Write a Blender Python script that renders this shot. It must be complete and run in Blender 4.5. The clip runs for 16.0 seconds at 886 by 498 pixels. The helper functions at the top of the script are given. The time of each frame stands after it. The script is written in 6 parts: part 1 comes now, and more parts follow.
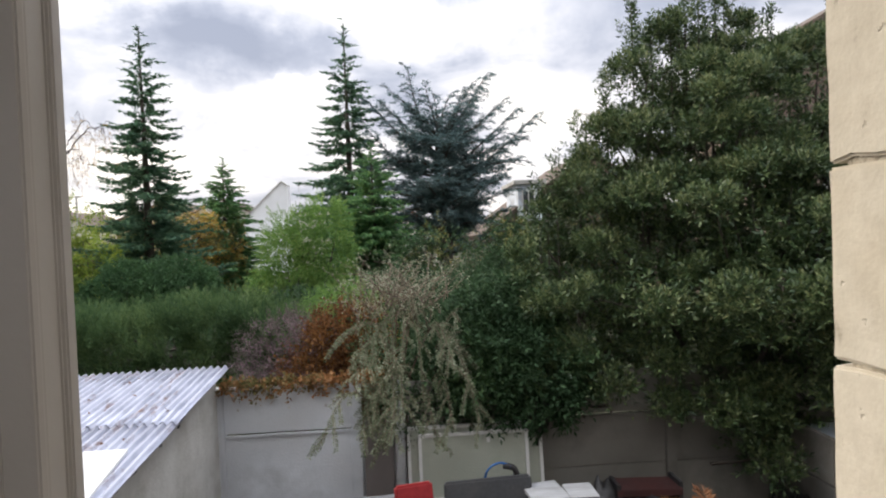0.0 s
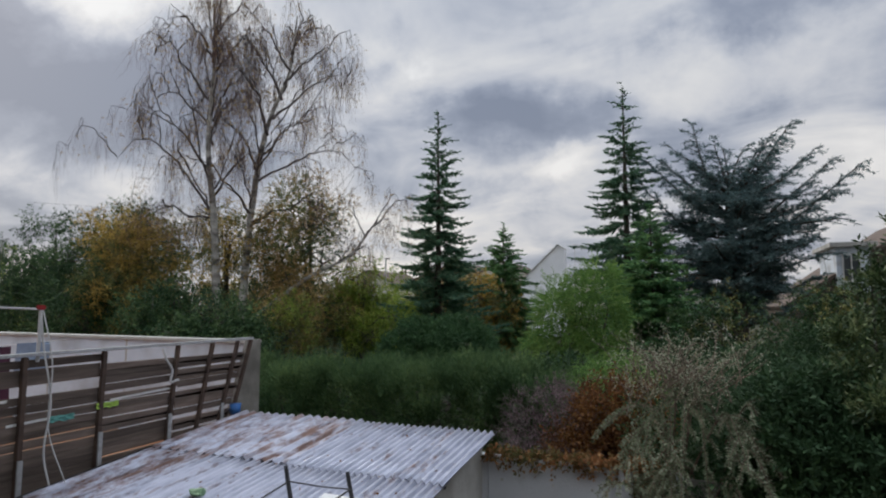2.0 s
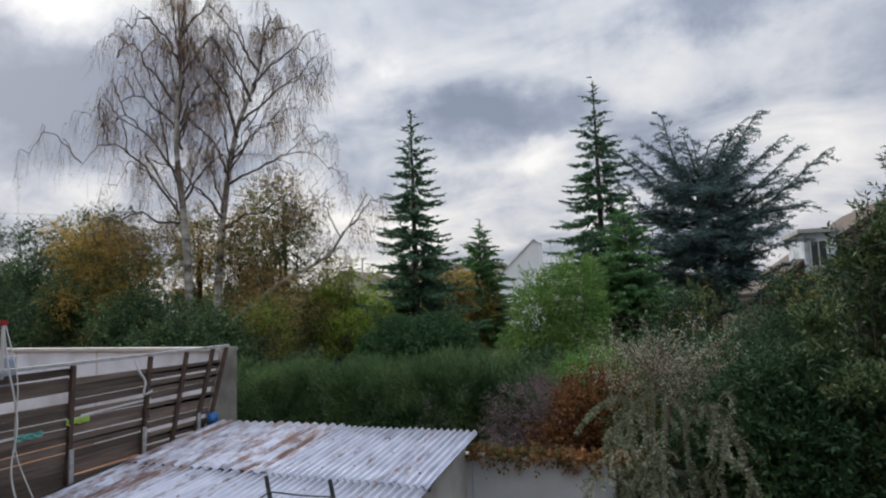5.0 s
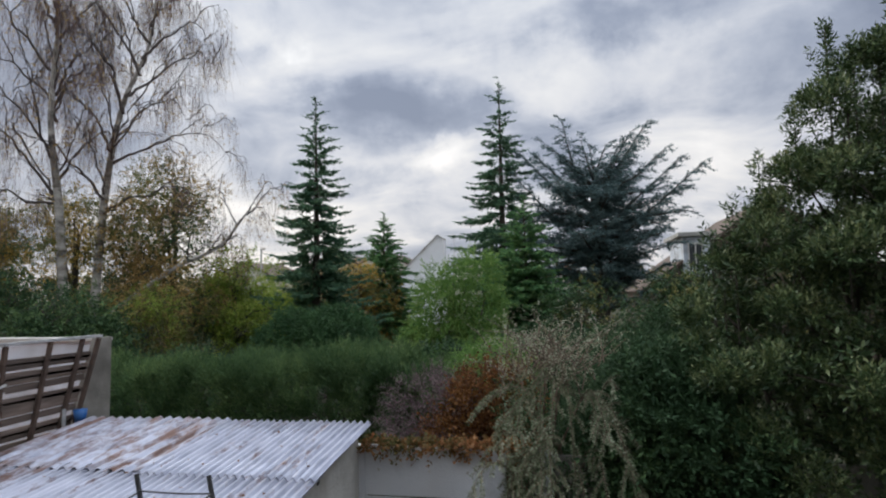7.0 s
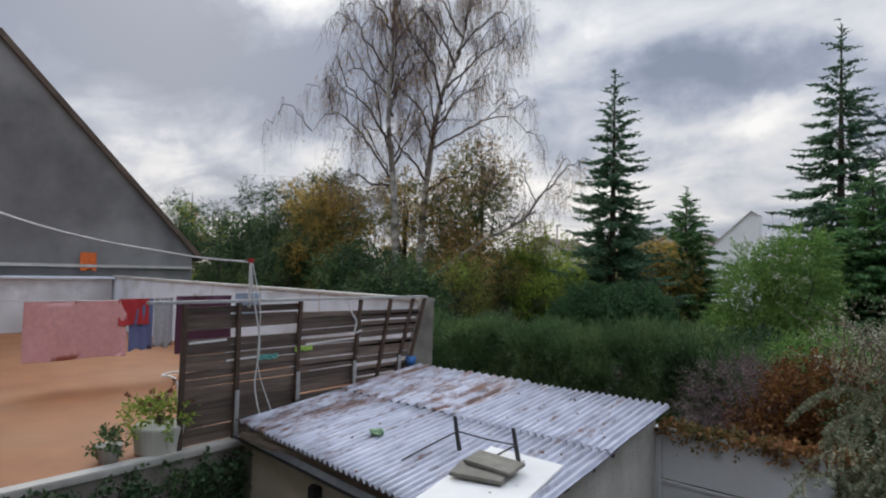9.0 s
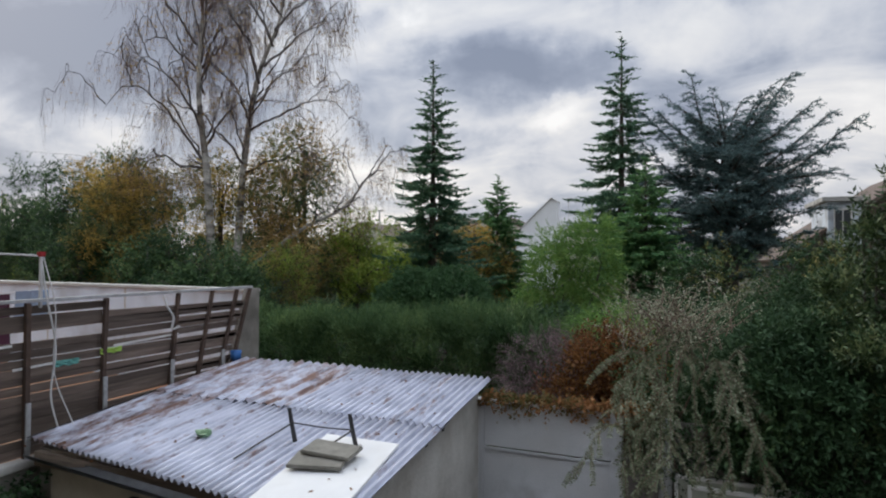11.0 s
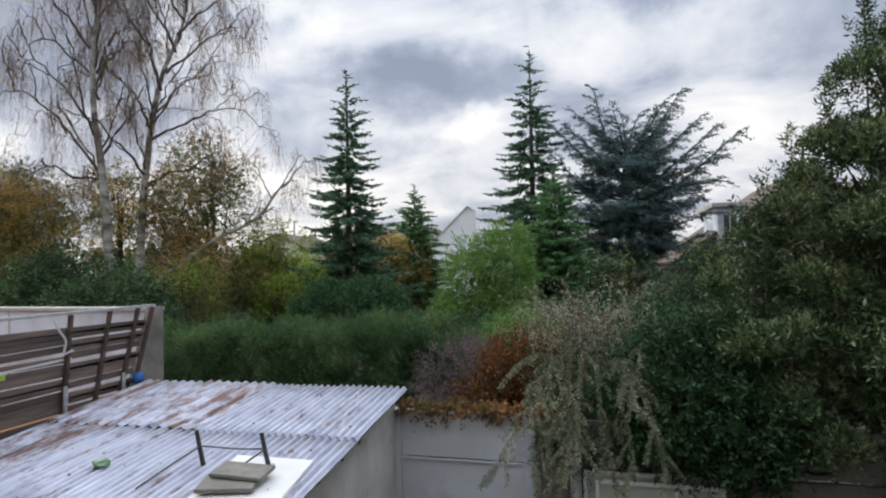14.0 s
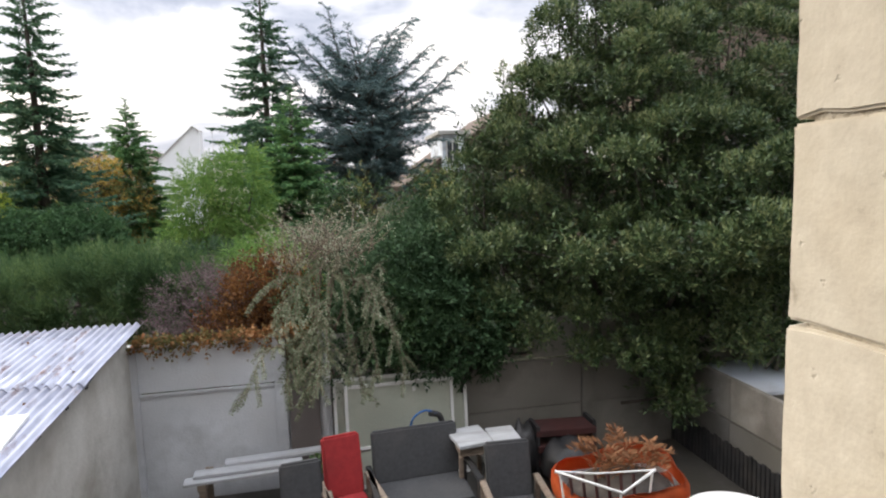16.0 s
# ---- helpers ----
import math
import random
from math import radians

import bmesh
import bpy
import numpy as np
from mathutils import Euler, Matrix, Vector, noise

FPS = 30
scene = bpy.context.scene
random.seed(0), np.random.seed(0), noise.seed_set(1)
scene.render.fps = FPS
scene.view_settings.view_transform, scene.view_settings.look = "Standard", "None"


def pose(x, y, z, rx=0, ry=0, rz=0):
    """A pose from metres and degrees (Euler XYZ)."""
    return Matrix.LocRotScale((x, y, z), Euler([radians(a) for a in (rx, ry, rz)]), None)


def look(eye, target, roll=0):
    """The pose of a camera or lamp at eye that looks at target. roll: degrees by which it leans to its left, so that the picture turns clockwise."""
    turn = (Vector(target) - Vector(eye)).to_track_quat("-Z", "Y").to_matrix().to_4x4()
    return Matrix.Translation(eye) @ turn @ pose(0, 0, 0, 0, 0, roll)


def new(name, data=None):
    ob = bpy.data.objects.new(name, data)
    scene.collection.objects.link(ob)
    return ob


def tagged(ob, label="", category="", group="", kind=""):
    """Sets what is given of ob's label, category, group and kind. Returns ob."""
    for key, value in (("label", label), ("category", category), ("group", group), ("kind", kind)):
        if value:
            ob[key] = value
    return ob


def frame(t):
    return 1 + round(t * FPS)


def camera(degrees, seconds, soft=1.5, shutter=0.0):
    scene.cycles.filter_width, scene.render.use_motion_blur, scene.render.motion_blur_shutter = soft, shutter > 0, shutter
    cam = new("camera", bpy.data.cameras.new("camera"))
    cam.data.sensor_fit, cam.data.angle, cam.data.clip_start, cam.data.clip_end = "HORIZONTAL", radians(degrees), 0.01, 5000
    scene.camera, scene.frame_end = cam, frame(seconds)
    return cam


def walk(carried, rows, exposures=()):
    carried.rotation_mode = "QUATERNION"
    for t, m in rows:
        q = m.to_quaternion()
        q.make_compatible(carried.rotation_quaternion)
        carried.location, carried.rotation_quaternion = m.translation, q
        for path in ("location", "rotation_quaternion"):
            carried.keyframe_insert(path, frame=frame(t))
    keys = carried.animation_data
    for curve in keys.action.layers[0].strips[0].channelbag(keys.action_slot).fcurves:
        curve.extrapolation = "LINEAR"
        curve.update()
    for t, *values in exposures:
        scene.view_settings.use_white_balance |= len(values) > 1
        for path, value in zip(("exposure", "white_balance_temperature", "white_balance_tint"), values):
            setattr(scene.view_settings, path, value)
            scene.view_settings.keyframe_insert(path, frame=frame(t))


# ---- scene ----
cam = camera(74.6, 16.0, 2.1)
PATH = [
    (0, (0.51, 0.207, 3.554), (0.638, 2.203, 3.513), -2.3),
    (0.5, (0.56, 0.32, 3.602), (0.409, 2.313, 3.572), -0.8),
    (1, (0.635, 0.311, 3.596), (0.087, 2.234, 3.633), -0.3),
    (1.5, (0.513, 0.484, 3.609), (-0.208, 2.346, 3.707), -0.1),
    (2, (0.532, 0.459, 3.619), (-0.242, 2.294, 3.81), 0.1),
    (2.5, (0.528, 0.464, 3.624), (-0.229, 2.305, 3.812), -0.4),
    (3, (0.542, 0.466, 3.63), (-0.117, 2.339, 3.866), -0.2),
    (3.5, (0.559, 0.527, 3.633), (0.089, 2.453, 3.9), -0.5),
    (4, (0.564, 0.503, 3.631), (0.127, 2.441, 3.858), -2.1),
    (4.2, (0.479, 0.549, 3.643), (-0.023, 2.475, 3.836), -2.6),
    (6.3, (0.562, 0.43, 3.597), (-0.222, 2.26, 3.784), -0.9),
    (6.5, (0.559, 0.487, 3.581), (-0.079, 2.373, 3.764), -0.9),
    (7, (0.545, 0.61, 3.582), (0.158, 2.566, 3.738), -1.1),
    (7.5, (0.57, 0.569, 3.573), (0.32, 2.545, 3.752), -0.8),
    (8, (0.593, 0.544, 3.585), (0.133, 2.481, 3.773), -0.4),
    (8.5, (0.562, 0.517, 3.561), (-0.386, 2.267, 3.754), 0.6),
    (8.7, (0.533, 0.517, 3.553), (-0.597, 2.162, 3.676), 1.7),
    (9.3, (0.53, 0.53, 3.56), (-0.78, 2.04, 3.62), 1.2),
    (10.2, (0.53, 0.50, 3.57), (-0.74, 2.04, 3.56), 0.0),
    (10.8, (0.527, 0.402, 3.575), (-0.451, 2.146, 3.565), -0.7),
    (11, (0.49, 0.409, 3.58), (-0.265, 2.261, 3.61), 0.4),
    (11.5, (0.488, 0.48, 3.602), (0.232, 2.46, 3.72), 2.1),
    (12, (0.475, 0.564, 3.626), (0.466, 2.555, 3.819), 1.6),
    (12.5, (0.543, 0.441, 3.641), (0.552, 2.43, 3.846), -0.2),
    (13, (0.619, 0.293, 3.671), (0.393, 2.268, 3.896), -1.2),
    (13.5, (0.654, 0.282, 3.608), (0.226, 2.228, 3.785), -0.9),
    (14, (0.565, 0.372, 3.598), (0.076, 2.31, 3.657), -1.1),
    (14.5, (0.515, 0.40, 3.589), (0.227, 2.374, 3.726), -1.1),
    (15, (0.465, 0.193, 3.593), (0.552, 2.188, 3.704), -1.4),
    (15.5, (0.462, 0.108, 3.574), (0.768, 2.084, 3.526), -0.5),
    (16, (0.49, 0.274, 3.56), (0.871, 2.225, 3.341), -1.8),
]
EXPOSURES = [(0, 0.75, 6500, 10),
             (0.3, 0.63, 6450, 10),
             (0.6, 0.33, 6300, 9),
             (1.0, 0.12, 6200, 8),
             (1.6, -0.1, 6130, 8),
             (2.5, -0.31, 6130, 8),
             (3.5, -0.19, 6130, 8),
             (4.0, 0.06, 6130, 8),
             (6.5, -0.17, 6130, 8),
             (7.0, 0.05, 6130, 8),
             (7.5, 0.26, 6130, 8),
             (8.0, 0.28, 6130, 8),
             (8.5, -0.05, 6120, 8),
             (11.0, -0.02, 6100, 8),
             (11.5, -0.07, 6130, 8),
             (12.5, -0.09, 6130, 8),
             (13.0, -0.12, 6130, 8),
             (13.5, 0.05, 6110, 8),
             (14.0, 0.24, 6110, 8),
             (14.5, 0.17, 6150, 8),
             (14.8, 0.13, 6200, 8),
             (15.2, 0.35, 6450, 10),
             (15.6, 0.65, 6500, 10),
             (16, 0.9, 6500, 10)]
walk(cam, [(t, look(eye, target, roll)) for t, eye, target, roll in PATH], EXPOSURES)
SKY, SUN_POWER, CLOUD_AT = 0.82, 1.9, (1.9, 0.75, 0.0)

# ---- world and sun ----
world = bpy.data.worlds.new("overcast_sky")
scene.world = world
world.use_nodes = True
wn, wl = world.node_tree.nodes, world.node_tree.links
wn.clear()


def wnode(kind, **values):
    n = wn.new(kind)
    for key, value in values.items():
        n.inputs[key].default_value = value
    return n


SUN_AZ, SUN_EL = radians(-66), radians(34)
sky = wn.new("ShaderNodeTexSky")
sky.sky_type, sky.sun_disc, sky.sun_elevation, sky.sun_rotation = "NISHITA", False, SUN_EL, SUN_AZ
sky.air_density, sky.dust_density = 1.0, 2.0
coord = wn.new("ShaderNodeTexCoord")
sep = wn.new("ShaderNodeSeparateXYZ")
wl.new(coord.outputs["Generated"], sep.inputs[0])


def wmath(op, a, b=None):
    n = wn.new("ShaderNodeMath")
    n.operation = op
    for i, v in enumerate((a, b)):
        if v is None:
            continue
        if isinstance(v, (int, float)):
            n.inputs[i].default_value = v
        else:
            wl.new(v, n.inputs[i])
    return n.outputs[0]


height = wmath("ADD", wmath("MAXIMUM", sep.outputs["Z"], 0.0), 0.30)
flat = wn.new("ShaderNodeCombineXYZ")
wl.new(wmath("DIVIDE", sep.outputs["X"], height), flat.inputs[0])
wl.new(wmath("DIVIDE", sep.outputs["Y"], height), flat.inputs[1])
place = wn.new("ShaderNodeMapping")
place.inputs["Location"].default_value = CLOUD_AT
place.inputs["Rotation"].default_value = (0, 0, radians(-14))
place.inputs["Scale"].default_value = (0.78, 1.0, 1.0)
wl.new(flat.outputs[0], place.inputs[0])
cloud = wnode("ShaderNodeTexNoise", Scale=1.0, Detail=6.0, Roughness=0.48, Distortion=0.35)
wl.new(place.outputs[0], cloud.inputs["Vector"])
fine = wnode("ShaderNodeTexNoise", Scale=2.7, Detail=6.0, Roughness=0.52, Distortion=0.5)
wl.new(place.outputs[0], fine.inputs["Vector"])
noisy = wmath("ADD", wmath("MULTIPLY", cloud.outputs["Fac"], 0.40), wmath("MULTIPLY", fine.outputs["Fac"], 0.36))
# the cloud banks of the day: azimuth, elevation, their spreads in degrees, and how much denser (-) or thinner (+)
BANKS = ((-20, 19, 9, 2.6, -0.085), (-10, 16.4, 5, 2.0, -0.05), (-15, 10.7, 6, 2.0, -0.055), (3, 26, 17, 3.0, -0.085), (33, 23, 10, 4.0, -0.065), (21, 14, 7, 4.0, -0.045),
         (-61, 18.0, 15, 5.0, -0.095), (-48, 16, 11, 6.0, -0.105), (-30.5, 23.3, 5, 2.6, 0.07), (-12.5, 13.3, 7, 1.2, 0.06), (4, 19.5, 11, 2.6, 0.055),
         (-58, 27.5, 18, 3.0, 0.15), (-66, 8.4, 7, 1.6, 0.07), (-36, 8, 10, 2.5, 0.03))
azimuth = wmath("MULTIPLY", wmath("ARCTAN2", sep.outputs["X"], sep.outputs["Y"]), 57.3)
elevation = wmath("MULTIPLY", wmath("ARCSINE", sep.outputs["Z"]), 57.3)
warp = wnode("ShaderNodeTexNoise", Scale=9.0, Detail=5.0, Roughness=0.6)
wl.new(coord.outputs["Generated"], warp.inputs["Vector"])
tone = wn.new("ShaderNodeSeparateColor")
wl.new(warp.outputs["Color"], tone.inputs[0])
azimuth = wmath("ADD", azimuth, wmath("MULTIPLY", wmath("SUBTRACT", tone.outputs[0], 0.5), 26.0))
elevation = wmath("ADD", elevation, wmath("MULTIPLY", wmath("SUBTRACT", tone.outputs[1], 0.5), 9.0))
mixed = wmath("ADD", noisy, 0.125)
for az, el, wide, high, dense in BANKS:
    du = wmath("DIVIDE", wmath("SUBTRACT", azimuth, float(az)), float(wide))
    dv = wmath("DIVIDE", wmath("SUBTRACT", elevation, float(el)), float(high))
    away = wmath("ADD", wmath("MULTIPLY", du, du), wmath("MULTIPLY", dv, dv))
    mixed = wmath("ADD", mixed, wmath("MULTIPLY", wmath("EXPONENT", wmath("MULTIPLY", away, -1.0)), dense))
ramp = wn.new("ShaderNodeValToRGB")
els = ramp.color_ramp.elements
els[0].position, els[0].color = 0.39, (0.34, 0.37, 0.45, 1)
els[1].position, els[1].color = 0.62, (1.3, 1.24, 1.15, 1)
for at, col in ((0.44, (0.45, 0.48, 0.56, 1)), (0.475, (0.62, 0.64, 0.70, 1)), (0.515, (0.86, 0.85, 0.86, 1)), (0.56, (1.06, 1.02, 0.97, 1))):
    e = els.new(at)
    e.color = col
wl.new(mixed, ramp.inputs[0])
glow = wnode("ShaderNodeMixRGB")
glow.blend_type = "MULTIPLY"
glow.inputs[0].default_value = 1.0
wl.new(ramp.outputs[0], glow.inputs[1])
near_horizon = wn.new("ShaderNodeValToRGB")
near_horizon.color_ramp.elements[0].position, near_horizon.color_ramp.elements[0].color = 0.0, (1.12, 1.06, 1.02, 1)
near_horizon.color_ramp.elements[1].position, near_horizon.color_ramp.elements[1].color = 1.0, (2.9, 2.95, 3.0, 1)
middle = near_horizon.color_ramp.elements.new(0.5)
middle.color = (0.97, 0.99, 1.04, 1)
wl.new(sep.outputs["Z"], near_horizon.inputs[0])
wl.new(near_horizon.outputs[0], glow.inputs[2])
blend = wn.new("ShaderNodeMixRGB")
blend.inputs[0].default_value = 0.9
scaled_sky = wn.new("ShaderNodeMixRGB")
scaled_sky.blend_type = "MULTIPLY"
scaled_sky.inputs[0].default_value = 1.0
scaled_sky.inputs[2].default_value = (0.10, 0.10, 0.10, 1)
wl.new(sky.outputs[0], scaled_sky.inputs[1])
wl.new(scaled_sky.outputs[0], blend.inputs[1])
wl.new(glow.outputs[0], blend.inputs[2])
bg = wnode("ShaderNodeBackground", Strength=SKY)
wl.new(blend.outputs[0], bg.inputs[0])
wl.new(bg.outputs[0], wn.new("ShaderNodeOutputWorld").inputs[0])

sun_data = bpy.data.lights.new("sun", "SUN")
sun_data.energy, sun_data.angle, sun_data.color = SUN_POWER, radians(40), (1.0, 0.90, 0.76)
sun = new("sun", sun_data)
sun.matrix_world = look((40 * math.sin(SUN_AZ) * math.cos(SUN_EL), 40 * math.cos(SUN_AZ) * math.cos(SUN_EL), 40 * math.sin(SUN_EL)), (0, 0, 0))


# ---- materials ----
def material(name, rough=0.8, metal=0.0, spec=0.5):
    m = bpy.data.materials.new(name)
    m.use_nodes = True
    b = m.node_tree.nodes["Principled BSDF"]
    b.inputs["Roughness"].default_value = rough
    b.inputs["Metallic"].default_value = metal
    b.inputs["Specular IOR Level"].default_value = spec
    return m, m.node_tree.nodes, m.node_tree.links, b


def ramp_node(nodes, stops):
    r = nodes.new("ShaderNodeValToRGB")
    e = r.color_ramp.elements
    e[0].position, e[0].color = stops[0][0], (*stops[0][1], 1)
    e[1].position, e[1].color = stops[-1][0], (*stops[-1][1], 1)
    for at, col in stops[1:-1]:
        n = e.new(at)
        n.color = (*col, 1)
    return r


def surface(name, stops, scale=4.0, stain=(0.1, 0.1, 0.1), stain_amount=0.4, stain_scale=0.7, rough=0.85, metal=0.0,
            bump=0.2, bump_scale=60.0, stretch=(1, 1, 1), detail=8.0, piece=0.0, pits=0.0):
    """Grain and stains at two scales, with fine relief; piece: how far single pieces differ in tone; pits: how many small holes to a metre."""
    m, n, l, b = material(name, rough, metal)
    tc = n.new("ShaderNodeTexCoord")
    mp = n.new("ShaderNodeMapping")
    mp.inputs["Scale"].default_value = stretch
    l.new(tc.outputs["Object"], mp.inputs[0])
    grain = n.new("ShaderNodeTexNoise")
    grain.inputs["Scale"].default_value, grain.inputs["Detail"].default_value, grain.inputs["Roughness"].default_value = scale, detail, 0.62
    l.new(mp.outputs[0], grain.inputs["Vector"])
    col = ramp_node(n, stops)
    l.new(grain.outputs["Fac"], col.inputs[0])
    big = n.new("ShaderNodeTexNoise")
    big.inputs["Scale"].default_value, big.inputs["Detail"].default_value = stain_scale, 5.0
    l.new(mp.outputs[0], big.inputs["Vector"])
    mask = ramp_node(n, ((0.47, (0, 0, 0)), (0.66, (1, 1, 1))))
    l.new(big.outputs["Fac"], mask.inputs[0])
    amount = n.new("ShaderNodeMath")
    amount.operation = "MULTIPLY"
    amount.inputs[1].default_value = stain_amount
    l.new(mask.outputs[0], amount.inputs[0])
    mix = n.new("ShaderNodeMixRGB")
    l.new(amount.outputs[0], mix.inputs[0])
    l.new(col.outputs[0], mix.inputs[1])
    mix.inputs[2].default_value = (*stain, 1)
    out = mix.outputs[0]
    if piece:
        info = n.new("ShaderNodeObjectInfo")
        hsv = n.new("ShaderNodeHueSaturation")
        rng = n.new("ShaderNodeMapRange")
        rng.inputs["To Min"].default_value, rng.inputs["To Max"].default_value = 1 - piece, 1 + piece
        l.new(info.outputs["Random"], rng.inputs[0])
        l.new(rng.outputs[0], hsv.inputs["Value"])
        l.new(out, hsv.inputs["Color"])
        out = hsv.outputs[0]
    l.new(out, b.inputs["Base Color"])
    relief = n.new("ShaderNodeTexNoise")
    relief.inputs["Scale"].default_value, relief.inputs["Detail"].default_value = bump_scale, 6.0
    l.new(mp.outputs[0], relief.inputs["Vector"])
    bp = n.new("ShaderNodeBump")
    bp.inputs["Strength"].default_value, bp.inputs["Distance"].default_value = bump, 0.02
    l.new(relief.outputs["Fac"], bp.inputs["Height"])
    if pits:
        cells = n.new("ShaderNodeTexVoronoi")
        cells.inputs["Scale"].default_value = pits
        l.new(mp.outputs[0], cells.inputs["Vector"])
        some = n.new("ShaderNodeMath")
        some.operation = "MULTIPLY_ADD"
        some.inputs[1].default_value, some.inputs[2].default_value = 0.9, 0.0
        l.new(relief.outputs["Fac"], some.inputs[0])
        deep = n.new("ShaderNodeMath")
        deep.operation = "ADD"
        l.new(cells.outputs["Distance"], deep.inputs[0])
        l.new(some.outputs[0], deep.inputs[1])
        hole = ramp_node(n, ((0.46, (0, 0, 0)), (0.56, (1, 1, 1))))
        l.new(deep.outputs[0], hole.inputs[0])
        dent = n.new("ShaderNodeBump")
        dent.inputs["Strength"].default_value, dent.inputs["Distance"].default_value = 0.6, 0.004
        l.new(hole.outputs[0], dent.inputs["Height"])
        l.new(bp.outputs[0], dent.inputs["Normal"])
        bp = dent
    l.new(bp.outputs[0], b.inputs["Normal"])
    return m


def foliage(name, stops, rough=0.6, through_light=0.25, spec=0.2, each=0.5, patch=1.1, patch_scale=1.1):
    """Leaves: the tone varies from leaf to leaf and, at a larger scale, over the crown."""
    m, n, l, b = material(name, rough, 0, spec)
    geo = n.new("ShaderNodeNewGeometry")
    tc = n.new("ShaderNodeTexCoord")
    big = n.new("ShaderNodeTexNoise")
    big.inputs["Scale"].default_value, big.inputs["Detail"].default_value = patch_scale, 3.0
    l.new(tc.outputs["Object"], big.inputs["Vector"])
    add = n.new("ShaderNodeMath")
    add.operation = "MULTIPLY_ADD"
    add.inputs[1].default_value = each
    l.new(geo.outputs["Random Per Island"], add.inputs[0])
    part_of = n.new("ShaderNodeMath")
    part_of.operation = "MULTIPLY_ADD"
    part_of.inputs[1].default_value, part_of.inputs[2].default_value = patch, 0.5 - patch / 2 - each / 2
    l.new(big.outputs["Fac"], part_of.inputs[0])
    l.new(part_of.outputs[0], add.inputs[2])
    col = ramp_node(n, stops)
    l.new(add.outputs[0], col.inputs[0])
    l.new(col.outputs[0], b.inputs["Base Color"])
    tr = n.new("ShaderNodeBsdfTranslucent")
    l.new(col.outputs[0], tr.inputs[0])
    mix = n.new("ShaderNodeMixShader")
    mix.inputs[0].default_value = through_light
    l.new(b.outputs[0], mix.inputs[1])
    l.new(tr.outputs[0], mix.inputs[2])
    l.new(mix.outputs[0], n["Material Output"].inputs[0])
    return m


M_LAUREL = foliage("laurel_leaf", ((0.0, (0.020, 0.044, 0.020)), (0.4, (0.044, 0.082, 0.032)), (0.75, (0.100, 0.145, 0.055)), (1.0, (0.20, 0.24, 0.10))), 0.42, 0.10, 0.40, 0.7, 0.5, 1.2)
# yellow-green tip leaves; the light on the pads is put into their colour
M_LITLEAF = foliage("laurel_lit_leaf", ((0.0, (0.072, 0.112, 0.048)), (0.5, (0.150, 0.195, 0.085)), (0.85, (0.26, 0.29, 0.135)), (1.0, (0.35, 0.31, 0.14))), 0.45, 0.2, 0.35, 0.7, 0.5, 1.2)
M_YEW = foliage("dark_shrub_leaf", ((0.0, (0.024, 0.054, 0.026)), (0.6, (0.046, 0.091, 0.040)), (1.0, (0.100, 0.166, 0.059))), 0.6, 0.15)
M_HEDGE = foliage("hedge_leaf", ((0.0, (0.036, 0.078, 0.038)), (0.5, (0.082, 0.145, 0.058)), (1.0, (0.21, 0.29, 0.11))), 0.7, 0.2)
M_BOX = foliage("clipped_shrub_leaf", ((0.0, (0.032, 0.075, 0.034)), (0.6, (0.062, 0.133, 0.052)), (1.0, (0.129, 0.221, 0.073))), 0.6, 0.15)
M_HEATHER = foliage("purple_brown_leaf", ((0.0, (0.074, 0.052, 0.056)), (0.6, (0.196, 0.143, 0.157)), (1.0, (0.300, 0.240, 0.236))), 0.8, 0.2)
M_RUSSET = foliage("russet_leaf", ((0.0, (0.052, 0.023, 0.014)), (0.45, (0.132, 0.060, 0.026)), (0.75, (0.241, 0.115, 0.037)), (1.0, (0.333, 0.196, 0.063))), 0.7, 0.3)
M_IVY = foliage("autumn_ivy_leaf", ((0.0, (0.062, 0.094, 0.031)), (0.4, (0.150, 0.115, 0.048)), (0.7, (0.31, 0.145, 0.062)), (1.0, (0.50, 0.30, 0.15))), 0.7, 0.3)
M_COTON = foliage("grey_green_leaf", ((0.0, (0.060, 0.080, 0.040)), (0.5, (0.168, 0.196, 0.118)), (0.85, (0.325, 0.358, 0.258)), (1.0, (0.426, 0.426, 0.325))), 0.6, 0.2)
M_COTON_TOP = foliage("pale_twiggy_leaf", ((0.0, (0.192, 0.144, 0.096)), (0.4, (0.348, 0.348, 0.252)), (1.0, (0.504, 0.564, 0.432))), 0.7, 0.2)
M_SPRUCE = foliage("spruce_needle", ((0.0, (0.045, 0.109, 0.078)), (0.55, (0.110, 0.211, 0.128)), (1.0, (0.276, 0.390, 0.214))), 0.7, 0.3)
M_SPRUCE_G = foliage("young_spruce_needle", ((0.0, (0.049, 0.128, 0.065)), (0.55, (0.127, 0.263, 0.106)), (1.0, (0.316, 0.470, 0.161))), 0.7, 0.3)
M_CEDAR = foliage("blue_cedar_needle", ((0.0, (0.049, 0.085, 0.092)), (0.5, (0.111, 0.177, 0.183)), (1.0, (0.293, 0.388, 0.375))), 0.7, 0.25)
M_WILLOW = foliage("light_green_leaf", ((0.0, (0.070, 0.147, 0.042)), (0.5, (0.161, 0.287, 0.073)), (1.0, (0.378, 0.504, 0.147))), 0.6, 0.35)
M_YELLOW = foliage("yellow_leaf", ((0.0, (0.130, 0.091, 0.026)), (0.4, (0.364, 0.247, 0.065)), (1.0, (0.676, 0.494, 0.130))), 0.6, 0.35)
M_GOLD = foliage("birch_leaf", ((0.0, (0.165, 0.105, 0.040)), (0.5, (0.396, 0.264, 0.094)), (1.0, (0.616, 0.451, 0.198))), 0.6, 0.35)
